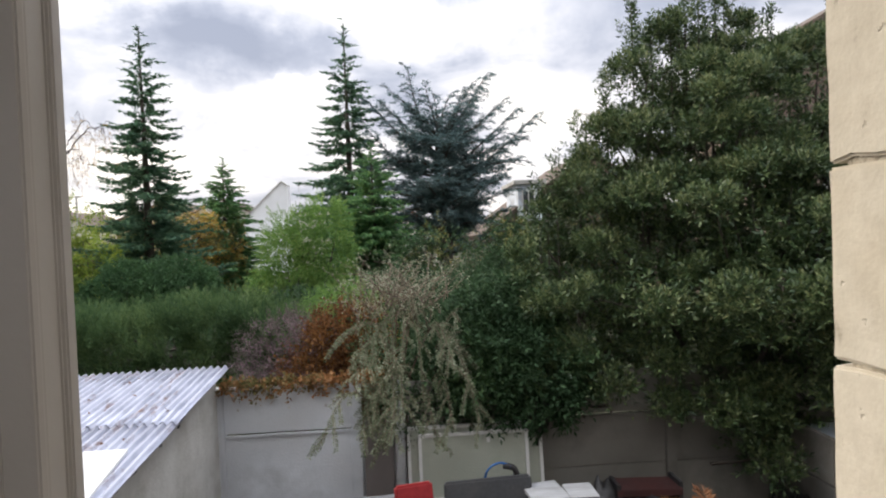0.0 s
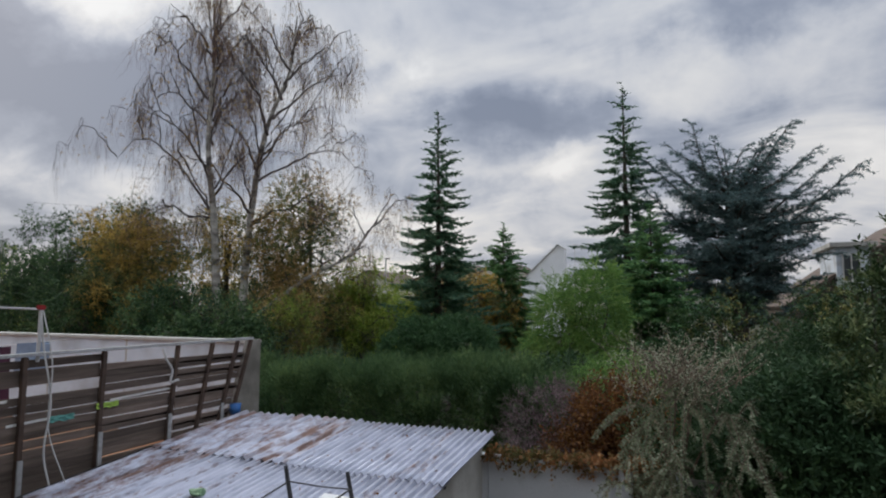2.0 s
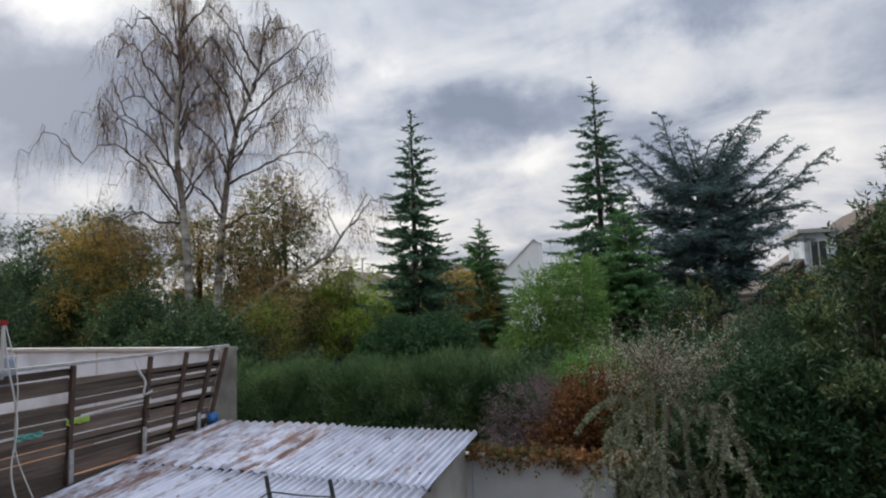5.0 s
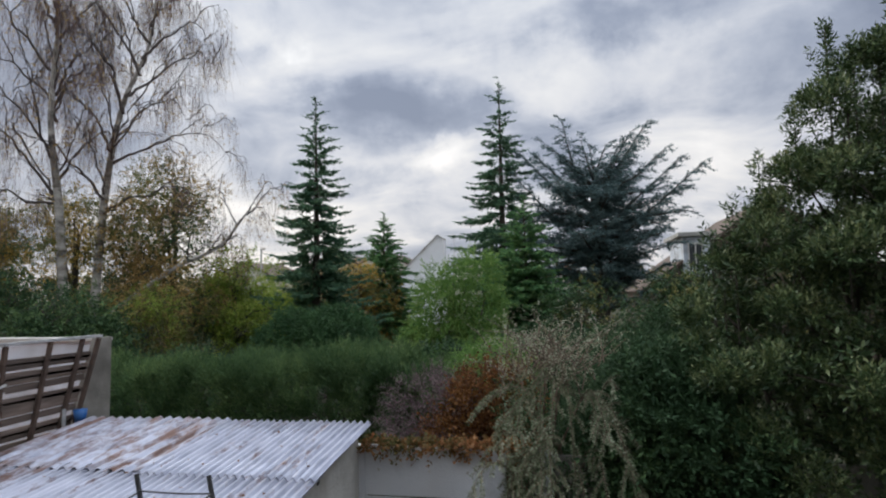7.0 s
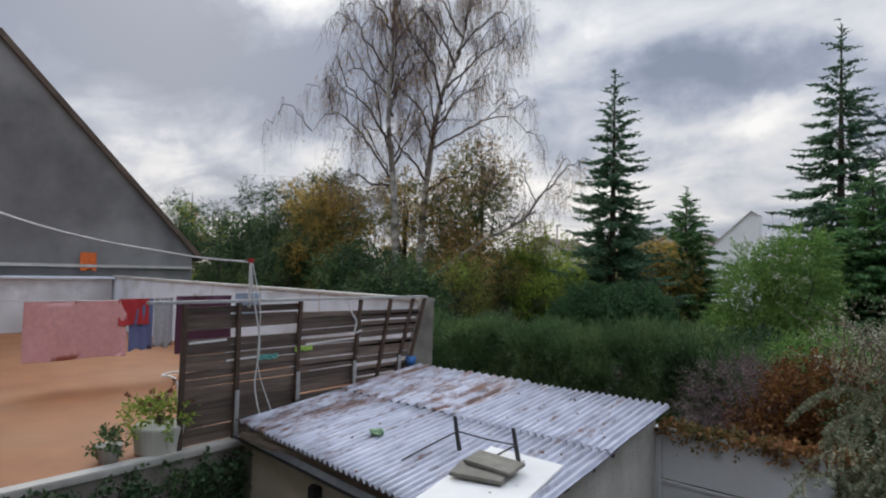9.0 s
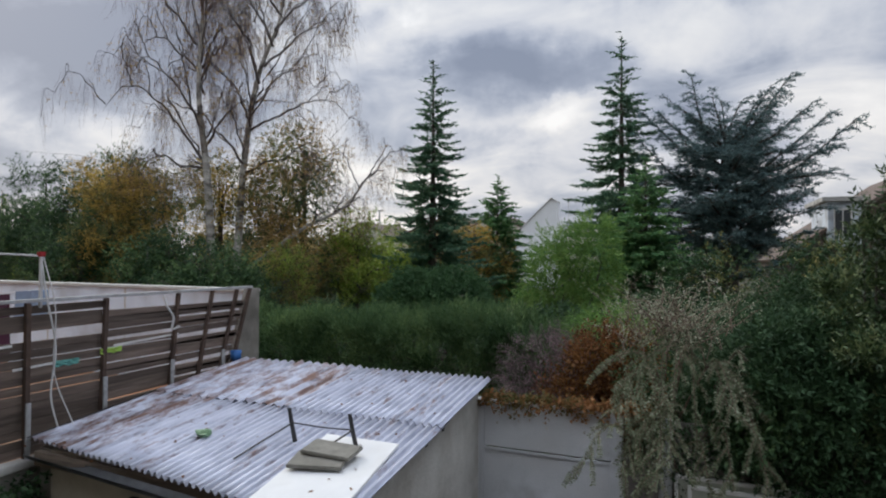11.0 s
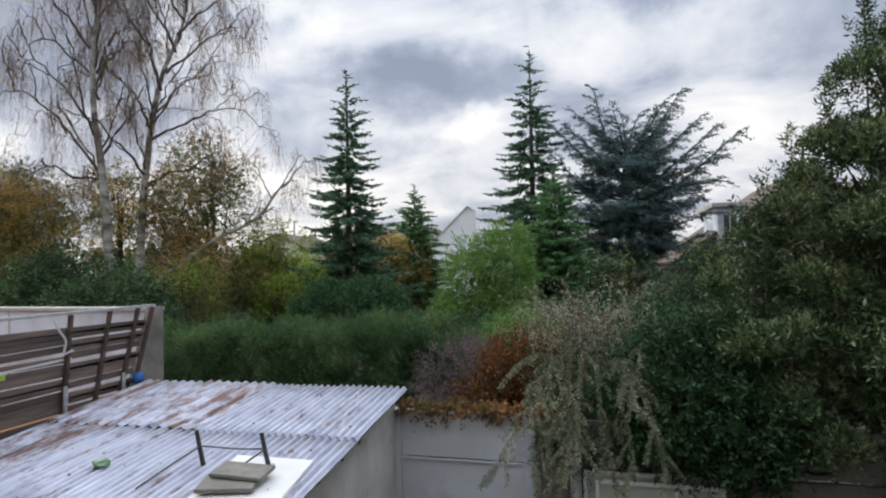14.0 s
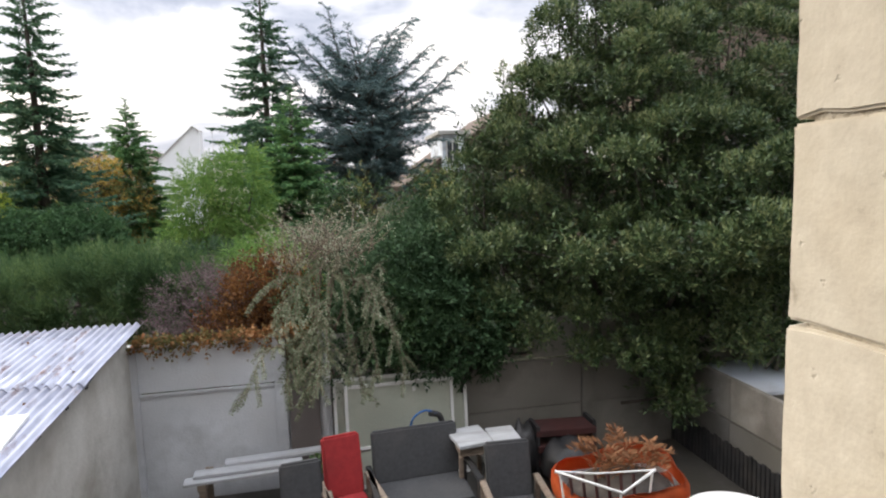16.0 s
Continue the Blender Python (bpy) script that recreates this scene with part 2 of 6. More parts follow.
M_OLIVE = foliage("olive_leaf", ((0.0, (0.055, 0.074, 0.030)), (0.5, (0.140, 0.158, 0.055)), (0.8, (0.279, 0.241, 0.083)), (1.0, (0.594, 0.408, 0.129))), 0.65, 0.2)
M_LIME = foliage("yellow_green_leaf", ((0.0, (0.090, 0.156, 0.030)), (0.5, (0.240, 0.344, 0.060)), (1.0, (0.630, 0.625, 0.134))), 0.6, 0.35)
M_FAR = foliage("far_leaf", ((0.0, (0.04, 0.05, 0.03)), (0.5, (0.10, 0.11, 0.05)), (1.0, (0.26, 0.22, 0.09))), 0.8, 0.2)
M_TWIG = surface("birch_twig", ((0.3, (0.10, 0.062, 0.056)), (0.7, (0.20, 0.13, 0.115))), 3, bump=0.0)
M_LIMB = surface("dark_birch_limb", ((0.3, (0.045, 0.036, 0.034)), (0.7, (0.11, 0.09, 0.082))), 3, bump=0.0)
M_BARK = surface("dark_bark", ((0.3, (0.035, 0.028, 0.024)), (0.7, (0.10, 0.085, 0.07))), 6, bump=0.5, bump_scale=14, stretch=(1, 1, 0.3))
M_BIRCH = surface("birch_bark", ((0.36, (0.072, 0.066, 0.060)), (0.48, (0.312, 0.300, 0.276)), (0.7, (0.576, 0.552, 0.516))), 1.6, (0.144, 0.108, 0.084), 0.6, 0.5, bump=0.3, bump_scale=8, stretch=(1, 1, 2.2))
M_STEM = surface("grey_brown_stem", ((0.3, (0.09, 0.06, 0.045)), (0.7, (0.22, 0.16, 0.12))), 6, bump=0.0)

M_GROUND = surface("damp_soil_and_grass", ((0.3, (0.030, 0.034, 0.018)), (0.5, (0.05, 0.055, 0.025)), (0.7, (0.09, 0.08, 0.05))), 1.2, (0.05, 0.04, 0.03), 0.6, 0.12, rough=0.95, bump=0.6, bump_scale=9)
# stained paving; the shade of house and laurel is put into its dark tone
M_YARD = surface("stained_shaded_paving", ((0.3, (0.030, 0.028, 0.024)), (0.7, (0.066, 0.060, 0.054))), 3, (0.036, 0.033, 0.024), 0.7, 0.8, bump=0.3, bump_scale=30)
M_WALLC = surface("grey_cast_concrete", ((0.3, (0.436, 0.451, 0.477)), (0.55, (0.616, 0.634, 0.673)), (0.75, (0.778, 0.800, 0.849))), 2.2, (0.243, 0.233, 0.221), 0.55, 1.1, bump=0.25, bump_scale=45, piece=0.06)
M_RENDER = surface("weathered_render", ((0.3, (0.20, 0.185, 0.165)), (0.7, (0.33, 0.31, 0.28))), 3, (0.11, 0.10, 0.085), 0.7, 1.4, bump=0.35, bump_scale=35)
M_PALER = surface("pale_patched_render", ((0.3, (0.36, 0.35, 0.32)), (0.5, (0.50, 0.49, 0.46)), (0.7, (0.60, 0.59, 0.56))), 2.4, (0.22, 0.19, 0.15), 0.55, 1.3, bump=0.35, bump_scale=35)
# darker copy of the cast concrete, with the laurel's shade in its colour
M_WALLC_SHADE = surface("shaded_cast_concrete", ((0.3, (0.15, 0.14, 0.125)), (0.55, (0.22, 0.21, 0.19)), (0.75, (0.30, 0.285, 0.26))), 2.2, (0.09, 0.085, 0.07), 0.6, 1.1, bump=0.25, bump_scale=45, piece=0.06)
M_BEIGE = surface("beige_render", ((0.3, (0.44, 0.39, 0.31)), (0.7, (0.55, 0.50, 0.41))), 4, (0.27, 0.23, 0.18), 0.5, 1.2, bump=0.2, bump_scale=60)
M_BLOCK = surface("pale_rough_block", ((0.25, (0.30, 0.26, 0.20)), (0.37, (0.55, 0.50, 0.41)), (0.7, (0.65, 0.60, 0.50))), 26, (0.56, 0.48, 0.35), 0.4, 5.0, rough=0.95, bump=0.09, bump_scale=170, piece=0.06, pits=34.0)
M_MORTAR = surface("crumbling_mortar", ((0.3, (0.40, 0.35, 0.27)), (0.7, (0.62, 0.56, 0.45))), 18, rough=0.95, bump=0.5, bump_scale=120)
M_WHITEW = surface("white_painted_wall", ((0.3, (0.614, 0.676, 0.777)), (0.7, (0.707, 0.764, 0.850))), 2.5, (0.316, 0.323, 0.336), 0.55, 1.3, bump=0.15, bump_scale=40)
M_COPING = surface("grey_coping", ((0.3, (0.42, 0.41, 0.39)), (0.7, (0.56, 0.55, 0.53))), 5, (0.2, 0.19, 0.17), 0.5, 1.5)
M_TERRACE = surface("terracotta_paving", ((0.3, (0.228, 0.084, 0.028)), (0.7, (0.327, 0.132, 0.047))), 1.5, (0.277, 0.150, 0.074), 0.5, 0.6, rough=0.7)
M_SLAT = surface("weathered_dark_timber", ((0.3, (0.085, 0.064, 0.053)), (0.55, (0.150, 0.115, 0.096)), (0.75, (0.235, 0.190, 0.160))), 2.0, (0.179, 0.140, 0.115), 0.5, 1.7, bump=0.35, bump_scale=25, stretch=(6, 1, 12), piece=0.4)
M_POST = surface("rusty_brown_post", ((0.3, (0.05, 0.034, 0.028)), (0.7, (0.10, 0.066, 0.052))), 6, (0.15, 0.10, 0.07), 0.4, 3)
M_ZINC = surface("zinc_gutter", ((0.3, (0.30, 0.31, 0.33)), (0.7, (0.42, 0.43, 0.45))), 6, (0.2, 0.2, 0.2), 0.4, 2, rough=0.45, metal=0.6)
M_LEAF_FRAME = surface("taupe_grey_frame", ((0.35, (0.53, 0.50, 0.47)), (0.65, (0.60, 0.565, 0.535))), 3, (0.404, 0.368, 0.341), 0.3, 1.0, rough=0.38, bump=0.03)
M_DARK_PANEL = surface("dark_brown_panel", ((0.35, (0.136, 0.118, 0.112)), (0.65, (0.162, 0.140, 0.132))), 2, (0.122, 0.106, 0.100), 0.4, 0.8, rough=0.5, bump=0.03)
M_WHITE = surface("white_plastic", ((0.3, (0.66, 0.66, 0.66)), (0.7, (0.76, 0.76, 0.75))), 3, (0.45, 0.43, 0.40), 0.3, 1.8, rough=0.4, bump=0.03)
M_BOARD = surface("white_roof_board", ((0.3, (0.68, 0.69, 0.71)), (0.7, (0.78, 0.79, 0.80))), 2.5, (0.55, 0.53, 0.50), 0.35, 1.6, rough=0.6, bump=0.08)
M_BLACK = surface("black_metal", ((0.3, (0.018, 0.018, 0.020)), (0.7, (0.04, 0.04, 0.042))), 8, (0.07, 0.06, 0.05), 0.3, 4, rough=0.5)
M_STONE = surface("lichened_board", ((0.3, (0.15, 0.145, 0.125)), (0.7, (0.27, 0.26, 0.23))), 7, (0.09, 0.085, 0.07), 0.5, 4)
M_GREYF = surface("charcoal_fabric", ((0.3, (0.045, 0.046, 0.050)), (0.7, (0.066, 0.068, 0.071))), 30, (0.098, 0.094, 0.090), 0.35, 2.5, rough=0.95, bump=0.25, bump_scale=220)
M_REDF = surface("red_fabric", ((0.3, (0.27, 0.018, 0.022)), (0.7, (0.36, 0.03, 0.032))), 20, (0.17, 0.02, 0.02), 0.4, 3, rough=0.9, bump=0.2, bump_scale=200)
M_WOOD = surface("greyed_wood", ((0.3, (0.15, 0.115, 0.085)), (0.7, (0.30, 0.24, 0.19))), 5, (0.12, 0.1, 0.08), 0.4, 2, stretch=(1, 8, 8), bump=0.3)
M_PALEWOOD = surface("silvered_plank", ((0.3, (0.336, 0.344, 0.360)), (0.7, (0.480, 0.488, 0.504))), 5, (0.240, 0.232, 0.216), 0.5, 2, stretch=(1, 6, 6))
M_ORANGE = surface("orange_tarpaulin", ((0.3, (0.527, 0.085, 0.021)), (0.7, (0.680, 0.145, 0.034))), 8, (0.383, 0.076, 0.025), 0.5, 4, rough=0.55, bump=0.5, bump_scale=18)
M_SACK = surface("white_woven_sack", ((0.3, (0.55, 0.55, 0.56)), (0.7, (0.70, 0.70, 0.71))), 10, (0.4, 0.3, 0.24), 0.4, 3, rough=0.75, bump=0.5, bump_scale=16)
M_DRY = foliage("dry_frond", ((0.0, (0.12, 0.055, 0.028)), (0.5, (0.27, 0.13, 0.065)), (1.0, (0.42, 0.25, 0.14))), 0.8, 0.2)
M_PINK = surface("dark_red_paint", ((0.3, (0.040, 0.014, 0.013)), (0.7, (0.075, 0.024, 0.022))), 9, rough=0.6)
M_TILE = surface("brown_roof_tile", ((0.3, (0.095, 0.07, 0.055)), (0.7, (0.17, 0.125, 0.10))), 3, (0.07, 0.06, 0.05), 0.6, 0.7, bump=0.4, bump_scale=8, piece=0.1)
M_REDTILE = surface("red_roof_tile", ((0.3, (0.22, 0.07, 0.04)), (0.7, (0.34, 0.12, 0.075))), 2, bump=0.3, bump_scale=8)
M_CREAM = surface("cream_render", ((0.3, (0.56, 0.53, 0.46)), (0.7, (0.66, 0.63, 0.56))), 1, (0.42, 0.40, 0.35), 0.4, 0.3)
M_OCHRE = surface("ochre_render", ((0.3, (0.46, 0.36, 0.20)), (0.7, (0.56, 0.44, 0.27))), 1, (0.36, 0.28, 0.18), 0.4, 0.3)
M_GABLEW = surface("bluish_white_render", ((0.3, (0.74, 0.76, 0.80)), (0.7, (0.80, 0.82, 0.86))), 1, (0.62, 0.64, 0.67), 0.3, 0.3)
M_DGREY = surface("dark_grey_render", ((0.3, (0.125, 0.125, 0.13)), (0.7, (0.20, 0.20, 0.205))), 1.1, (0.36, 0.36, 0.37), 0.75, 0.32, bump=0.25, bump_scale=30)
M_GLASS, _n, _l, _b = material("window_glass", 0.08, 0, 0.6)
_b.inputs["Base Color"].default_value = (0.06, 0.07, 0.08, 1)
M_HAZE = surface("greenish_glazing", ((0.3, (0.36, 0.38, 0.32)), (0.7, (0.46, 0.48, 0.41))), 3, (0.27, 0.28, 0.23), 0.5, 1.5, rough=0.3)
M_BLUE = surface("blue_plastic", ((0.3, (0.02, 0.11, 0.36)), (0.7, (0.03, 0.16, 0.46))), 6, rough=0.45)
M_POT = surface("off_white_planter", ((0.3, (0.55, 0.55, 0.50)), (0.7, (0.66, 0.66, 0.61))), 4, (0.35, 0.34, 0.28), 0.4, 2)
M_CABLE = surface("white_cable", ((0.3, (0.62, 0.62, 0.63)), (0.7, (0.72, 0.72, 0.72))), 6)
M_PLASTER = surface("interior_plaster", ((0.3, (0.50, 0.48, 0.45)), (0.7, (0.56, 0.54, 0.50))), 2)


def cloth(name, rgb):
    d = tuple(c * 0.78 for c in rgb)
    return surface(name, ((0.3, d), (0.7, rgb)), 12, d, 0.3, 2, rough=0.95, bump=0.3, bump_scale=120)


def corrugated_metal(name, rust):
    m, n, l, b = material(name, 0.42, 0.55)
    tc = n.new("ShaderNodeTexCoord")
    grain = n.new("ShaderNodeTexNoise")
    grain.inputs["Scale"].default_value, grain.inputs["Detail"].default_value = 5.0, 9.0
    mp = n.new("ShaderNodeMapping")
    mp.inputs["Scale"].default_value = (3.0, 0.7, 1)
    l.new(tc.outputs["Object"], mp.inputs[0])
    l.new(mp.outputs[0], grain.inputs["Vector"])
    zinc = ramp_node(n, ((0.32, (0.36, 0.38, 0.47)), (0.5, (0.47, 0.49, 0.59)), (0.7, (0.56, 0.58, 0.68))))
    l.new(grain.outputs["Fac"], zinc.inputs[0])
    spots = n.new("ShaderNodeTexNoise")
    spots.inputs["Scale"].default_value, spots.inputs["Detail"].default_value, spots.inputs["Roughness"].default_value = 2.3, 10.0, 0.78
    l.new(mp.outputs[0], spots.inputs["Vector"])
    mask = ramp_node(n, ((0.575 - rust, (0, 0, 0)), (0.68 - rust * 0.75, (0.95, 0.95, 0.95))))
    l.new(spots.outputs["Fac"], mask.inputs[0])
    rusty = ramp_node(n, ((0.3, (0.10, 0.055, 0.042)), (0.7, (0.25, 0.145, 0.11))))
    l.new(grain.outputs["Fac"], rusty.inputs[0])
    mix = n.new("ShaderNodeMixRGB")
    l.new(mask.outputs[0], mix.inputs[0])
    l.new(zinc.outputs[0], mix.inputs[1])
    l.new(rusty.outputs[0], mix.inputs[2])
    l.new(mix.outputs[0], b.inputs["Base Color"])
    rr = n.new("ShaderNodeMapRange")
    rr.inputs["To Min"].default_value, rr.inputs["To Max"].default_value = 0.42, 0.9
    l.new(mask.outputs[0], rr.inputs[0])
    l.new(rr.outputs[0], b.inputs["Roughness"])
    mt = n.new("ShaderNodeMapRange")
    mt.inputs["To Min"].default_value, mt.inputs["To Max"].default_value = 0.45, 0.05
    l.new(mask.outputs[0], mt.inputs[0])
    l.new(mt.outputs[0], b.inputs["Metallic"])
    return m


M_SHEET = corrugated_metal("galvanised_sheet", 0.03)
M_SHEET_RUST = corrugated_metal("rusting_galvanised_sheet", 0.13)


# ---- builders ----
G = 0.3          # yard level
rs = np.random.RandomState
JOINED = ("foliage", "top_foliage", "needles", "branch_mass", "limb_mass", "twig_mass", "stem_mass", "stem", "leaves", "stalks", "flower_heads", "dry_fronds")


def link(name, mesh, mat, parent=None, label=""):
    mesh.materials.append(mat)
    ob = new(name, mesh)
    if parent is not None:
        ob.parent = parent
    if label:
        ob["label"] = label
    if name in JOINED:
        ob["kind"] = "stuff"
    return ob


def part(name, bm, mat, parent=None, label="", smooth=False):
    """Links a bmesh as one mesh object under a thing or a part."""
    mesh = bpy.data.meshes.new(name)
    bm.normal_update()
    bm.to_mesh(mesh)
    bm.free()
    if smooth:
        mesh.polygons.foreach_set("use_smooth", [True] * len(mesh.polygons))
    return link(name, mesh, mat, parent, label)


def thing(name, at, label, category, group="", kind=""):
    ob = new(name)
    ob.location = at
    ob.empty_display_size = 0.1
    return tagged(ob, label, category, group, kind)


def quads(name, verts, faces, mat, parent=None, label="", smooth=False):
    """A mesh from arrays: n x 3 places and m x 4 corners."""
    mesh = bpy.data.meshes.new(name)
    verts, faces = np.asarray(verts, dtype=np.float32), np.asarray(faces, dtype=np.int32)
    mesh.vertices.add(len(verts))
    mesh.vertices.foreach_set("co", verts.ravel())
    mesh.loops.add(faces.size)
    mesh.loops.foreach_set("vertex_index", faces.ravel())
    mesh.polygons.add(len(faces))
    mesh.polygons.foreach_set("loop_start", np.arange(0, faces.size, 4, dtype=np.int32))
    mesh.polygons.foreach_set("loop_total", np.full(len(faces), 4, dtype=np.int32))
    if smooth:
        mesh.polygons.foreach_set("use_smooth", [True] * len(faces))
    mesh.update(calc_edges=True)
    return link(name, mesh, mat, parent, label)


def box(bm, x0, x1, y0, y1, z0, z1, bevel=0.0, m=None):
    r = bmesh.ops.create_cube(bm, size=1.0)
    vs = r["verts"]
    for v in vs:
        v.co = Vector((x0 + (v.co.x + 0.5) * (x1 - x0), y0 + (v.co.y + 0.5) * (y1 - y0), z0 + (v.co.z + 0.5) * (z1 - z0)))
    if bevel:
        es = list({e for v in vs for e in v.link_edges})
        vs = bmesh.ops.bevel(bm, geom=es, offset=bevel, segments=2, affect="EDGES")["verts"]
        vs = list(vs)
    if m is not None:
        bmesh.ops.transform(bm, matrix=m, verts=list({v for v in vs}))
    return bm


def boxed(*a, bevel=0.0, m=None):
    return box(bmesh.new(), *a, bevel=bevel, m=m)


def unit(v):
    return v / np.maximum(np.linalg.norm(v, axis=-1, keepdims=True), 1e-9)


class Tubes:
    """Collects tapered tubes along lines of points into one mesh."""

    def __init__(self, sides=6):
        self.v, self.f, self.n, self.sides = [], [], 0, sides

    def add(self, pts, radii):
        pts, k = np.asarray(pts, float), self.sides
        radii = np.linspace(radii[0], radii[1], len(pts)) if len(radii) == 2 else np.asarray(radii, float)
        way = unit(np.gradient(pts, axis=0))
        ref = np.where(np.abs(way[:, 2:3]) > 0.9, [[1.0, 0, 0]], [[0, 0, 1.0]])
        a = unit(np.cross(way, ref))
        b = np.cross(way, a)
        ang = np.arange(k) * 2 * np.pi / k
        ring = pts[:, None] + radii[:, None, None] * (np.cos(ang)[None, :, None] * a[:, None] + np.sin(ang)[None, :, None] * b[:, None])
        self.v.append(ring.reshape(-1, 3))
        i = np.arange(len(pts) - 1)[:, None] * k
        j = np.arange(k)[None]
        j2 = (j + 1) % k
        self.f.append(np.stack([i + j, i + j2, i + k + j2, i + k + j], -1).reshape(-1, 4) + self.n)
        self.n += len(pts) * k

    def make(self, name, mat, parent=None, label=""):
        return quads(name, np.concatenate(self.v), np.concatenate(self.f), mat, parent, label, True)


def curve(points, n=10):
    """A smooth line through a few points."""
    p = np.asarray(points, float)
    if len(p) == 2:
        return p[0] + np.linspace(0, 1, n)[:, None] * (p[1] - p[0])
    q = np.vstack([2 * p[0] - p[1], p, 2 * p[-1] - p[-2]])
    out = []
    for i in range(1, len(q) - 2):
        for t in np.linspace(0, 1, n, endpoint=(i == len(q) - 3)):
            a, b, c, d = q[i - 1:i + 3]
            out.append(0.5 * (2 * b + (c - a) * t + (2 * a - 5 * b + 4 * c - d) * t * t + (3 * b - a - 3 * c + d) * t ** 3))
    return np.array(out)


class Leaves:
    """Collects folded leaves into one mesh."""

    def __init__(self, seed):
        # face: the way, and how far, the leaves turn their faces
        self.r, self.v, self.face = rs(seed), [], (0, 0, 0.9)

    def add(self, base, way, length, width, fold=0.25):
        n = len(base)
        way = unit(way)
        side = unit(np.cross(way, self.r.normal(size=(n, 3)) + self.face))
        up = np.cross(side, way)
        length = np.broadcast_to(np.asarray(length, float), (n,))[:, None]
        width = np.broadcast_to(np.asarray(width, float), (n,))[:, None]
        mid = base + way * length * 0.45
        wing = up * width * fold
        self.v.append(np.stack([base, mid + side * width / 2 + wing, base + way * length, mid - side * width / 2 + wing], 1))

    def sprigs(self, base, way, length, count, leaf, width, spread=0.8, fold=0.25):
        """Shoots with leaves all round them."""
        n = len(base)
        way = unit(way)
        length = np.broadcast_to(np.asarray(length, float), (n,))
        a = unit(np.cross(way, self.r.normal(size=(n, 3))))
        b = np.cross(way, a)
        for j in range(count):
            s = (j + 0.5) / count
            turn = j * 2.4 + self.r.uniform(-0.4, 0.4, n)
            out = np.cos(turn)[:, None] * a + np.sin(turn)[:, None] * b
            d = way * (1 - spread * (1 - 0.5 * s)) + out * spread * (1.1 - 0.6 * s) + self.r.normal(size=(n, 3)) * 0.12
            size = leaf * self.r.uniform(0.7, 1.15, n)
            self.add(base + way * (length * s)[:, None], d, size, size * width, fold)

    def make(self, name, mat, parent=None, label=""):
        v = np.concatenate(self.v)
        return quads(name, v.reshape(-1, 3), np.arange(len(v) * 4).reshape(-1, 4), mat, parent, label)


def blob_points(blobs, n, r, shell=0.35):
    """Places in the outer shell of a group of ellipsoids, with the ways out of them."""
    c = np.array([b[0] for b in blobs], float)
    s = np.array([b[1] for b in blobs], float)
    w = (s[:, 0] * s[:, 1] + s[:, 1] * s[:, 2] + s[:, 0] * s[:, 2])
    i = r.choice(len(blobs), n, p=w / w.sum())
    d = unit(r.normal(size=(n, 3)))
    k = 1 - shell * r.uniform(0, 1, n) ** 1.6
    return c[i] + d * s[i] * k[:, None], unit(d / s[i])


def lumps(blobs, per, size, r, tall=1.0):
    """Smaller mounds all over the ellipsoids, so that the outline is uneven."""
    out = []
    for c, s in blobs:
        p, _ = blob_points([(c, s)], per, r, 0.2)
        for q in p:
            k = size * r.uniform(0.6, 1.25)
            out.append((q, (k, k, k * tall * r.uniform(0.8, 1.2))))
    return out


def open_places(blobs, n, r, apart, holes=-0.3, grain=1.2, bare=0.0, below=3.0):
    """Places on the outside of a group of ellipsoids, kept apart, with gaps where the crown is thin; lower down it may be barer."""
    p, d = blob_points(blobs, n * 4, r, 0.12)
    c, s = np.array([b[0] for b in blobs], float), np.array([b[1] for b in blobs], float)
    free = (((p[:, None] - c) / s) ** 2).sum(-1).min(1) > 0.70
    p, d = p[free], d[free]
    kept = []
    for i, a in enumerate(p):
        if len(kept) >= n:
            break
        if kept and ((p[kept] - a) ** 2).sum(-1).min() < apart * apart:
            continue
        if noise.noise(Vector(a) * grain) < holes + bare * min(1.0, max(0.0, below - a[2])):
            continue
        kept.append(i)
    return p[kept], d[kept]


def tufts(lv, p, d, c0, r, radius, per, shoot, count, leaf, width, up, spread, wide=0.6):
    """Domed clumps of shoots that face outwards and to the light."""
    axis = unit(d + [0, 0, up])
    a = np.repeat(axis, per, 0)
    size = np.repeat(radius * r.uniform(0.65, 1.3, len(p)), per)[:, None]
    way = unit(a + r.normal(size=a.shape) * wide)
    base = np.repeat(p, per, 0) - a * size * 0.5 + way * size * r.uniform(0.2, 0.85, (len(a), 1))
    lv.sprigs(base - c0, way + [0, 0, 0.3 * up], shoot * r.uniform(0.6, 1.2, len(a)), count, leaf, width, spread)


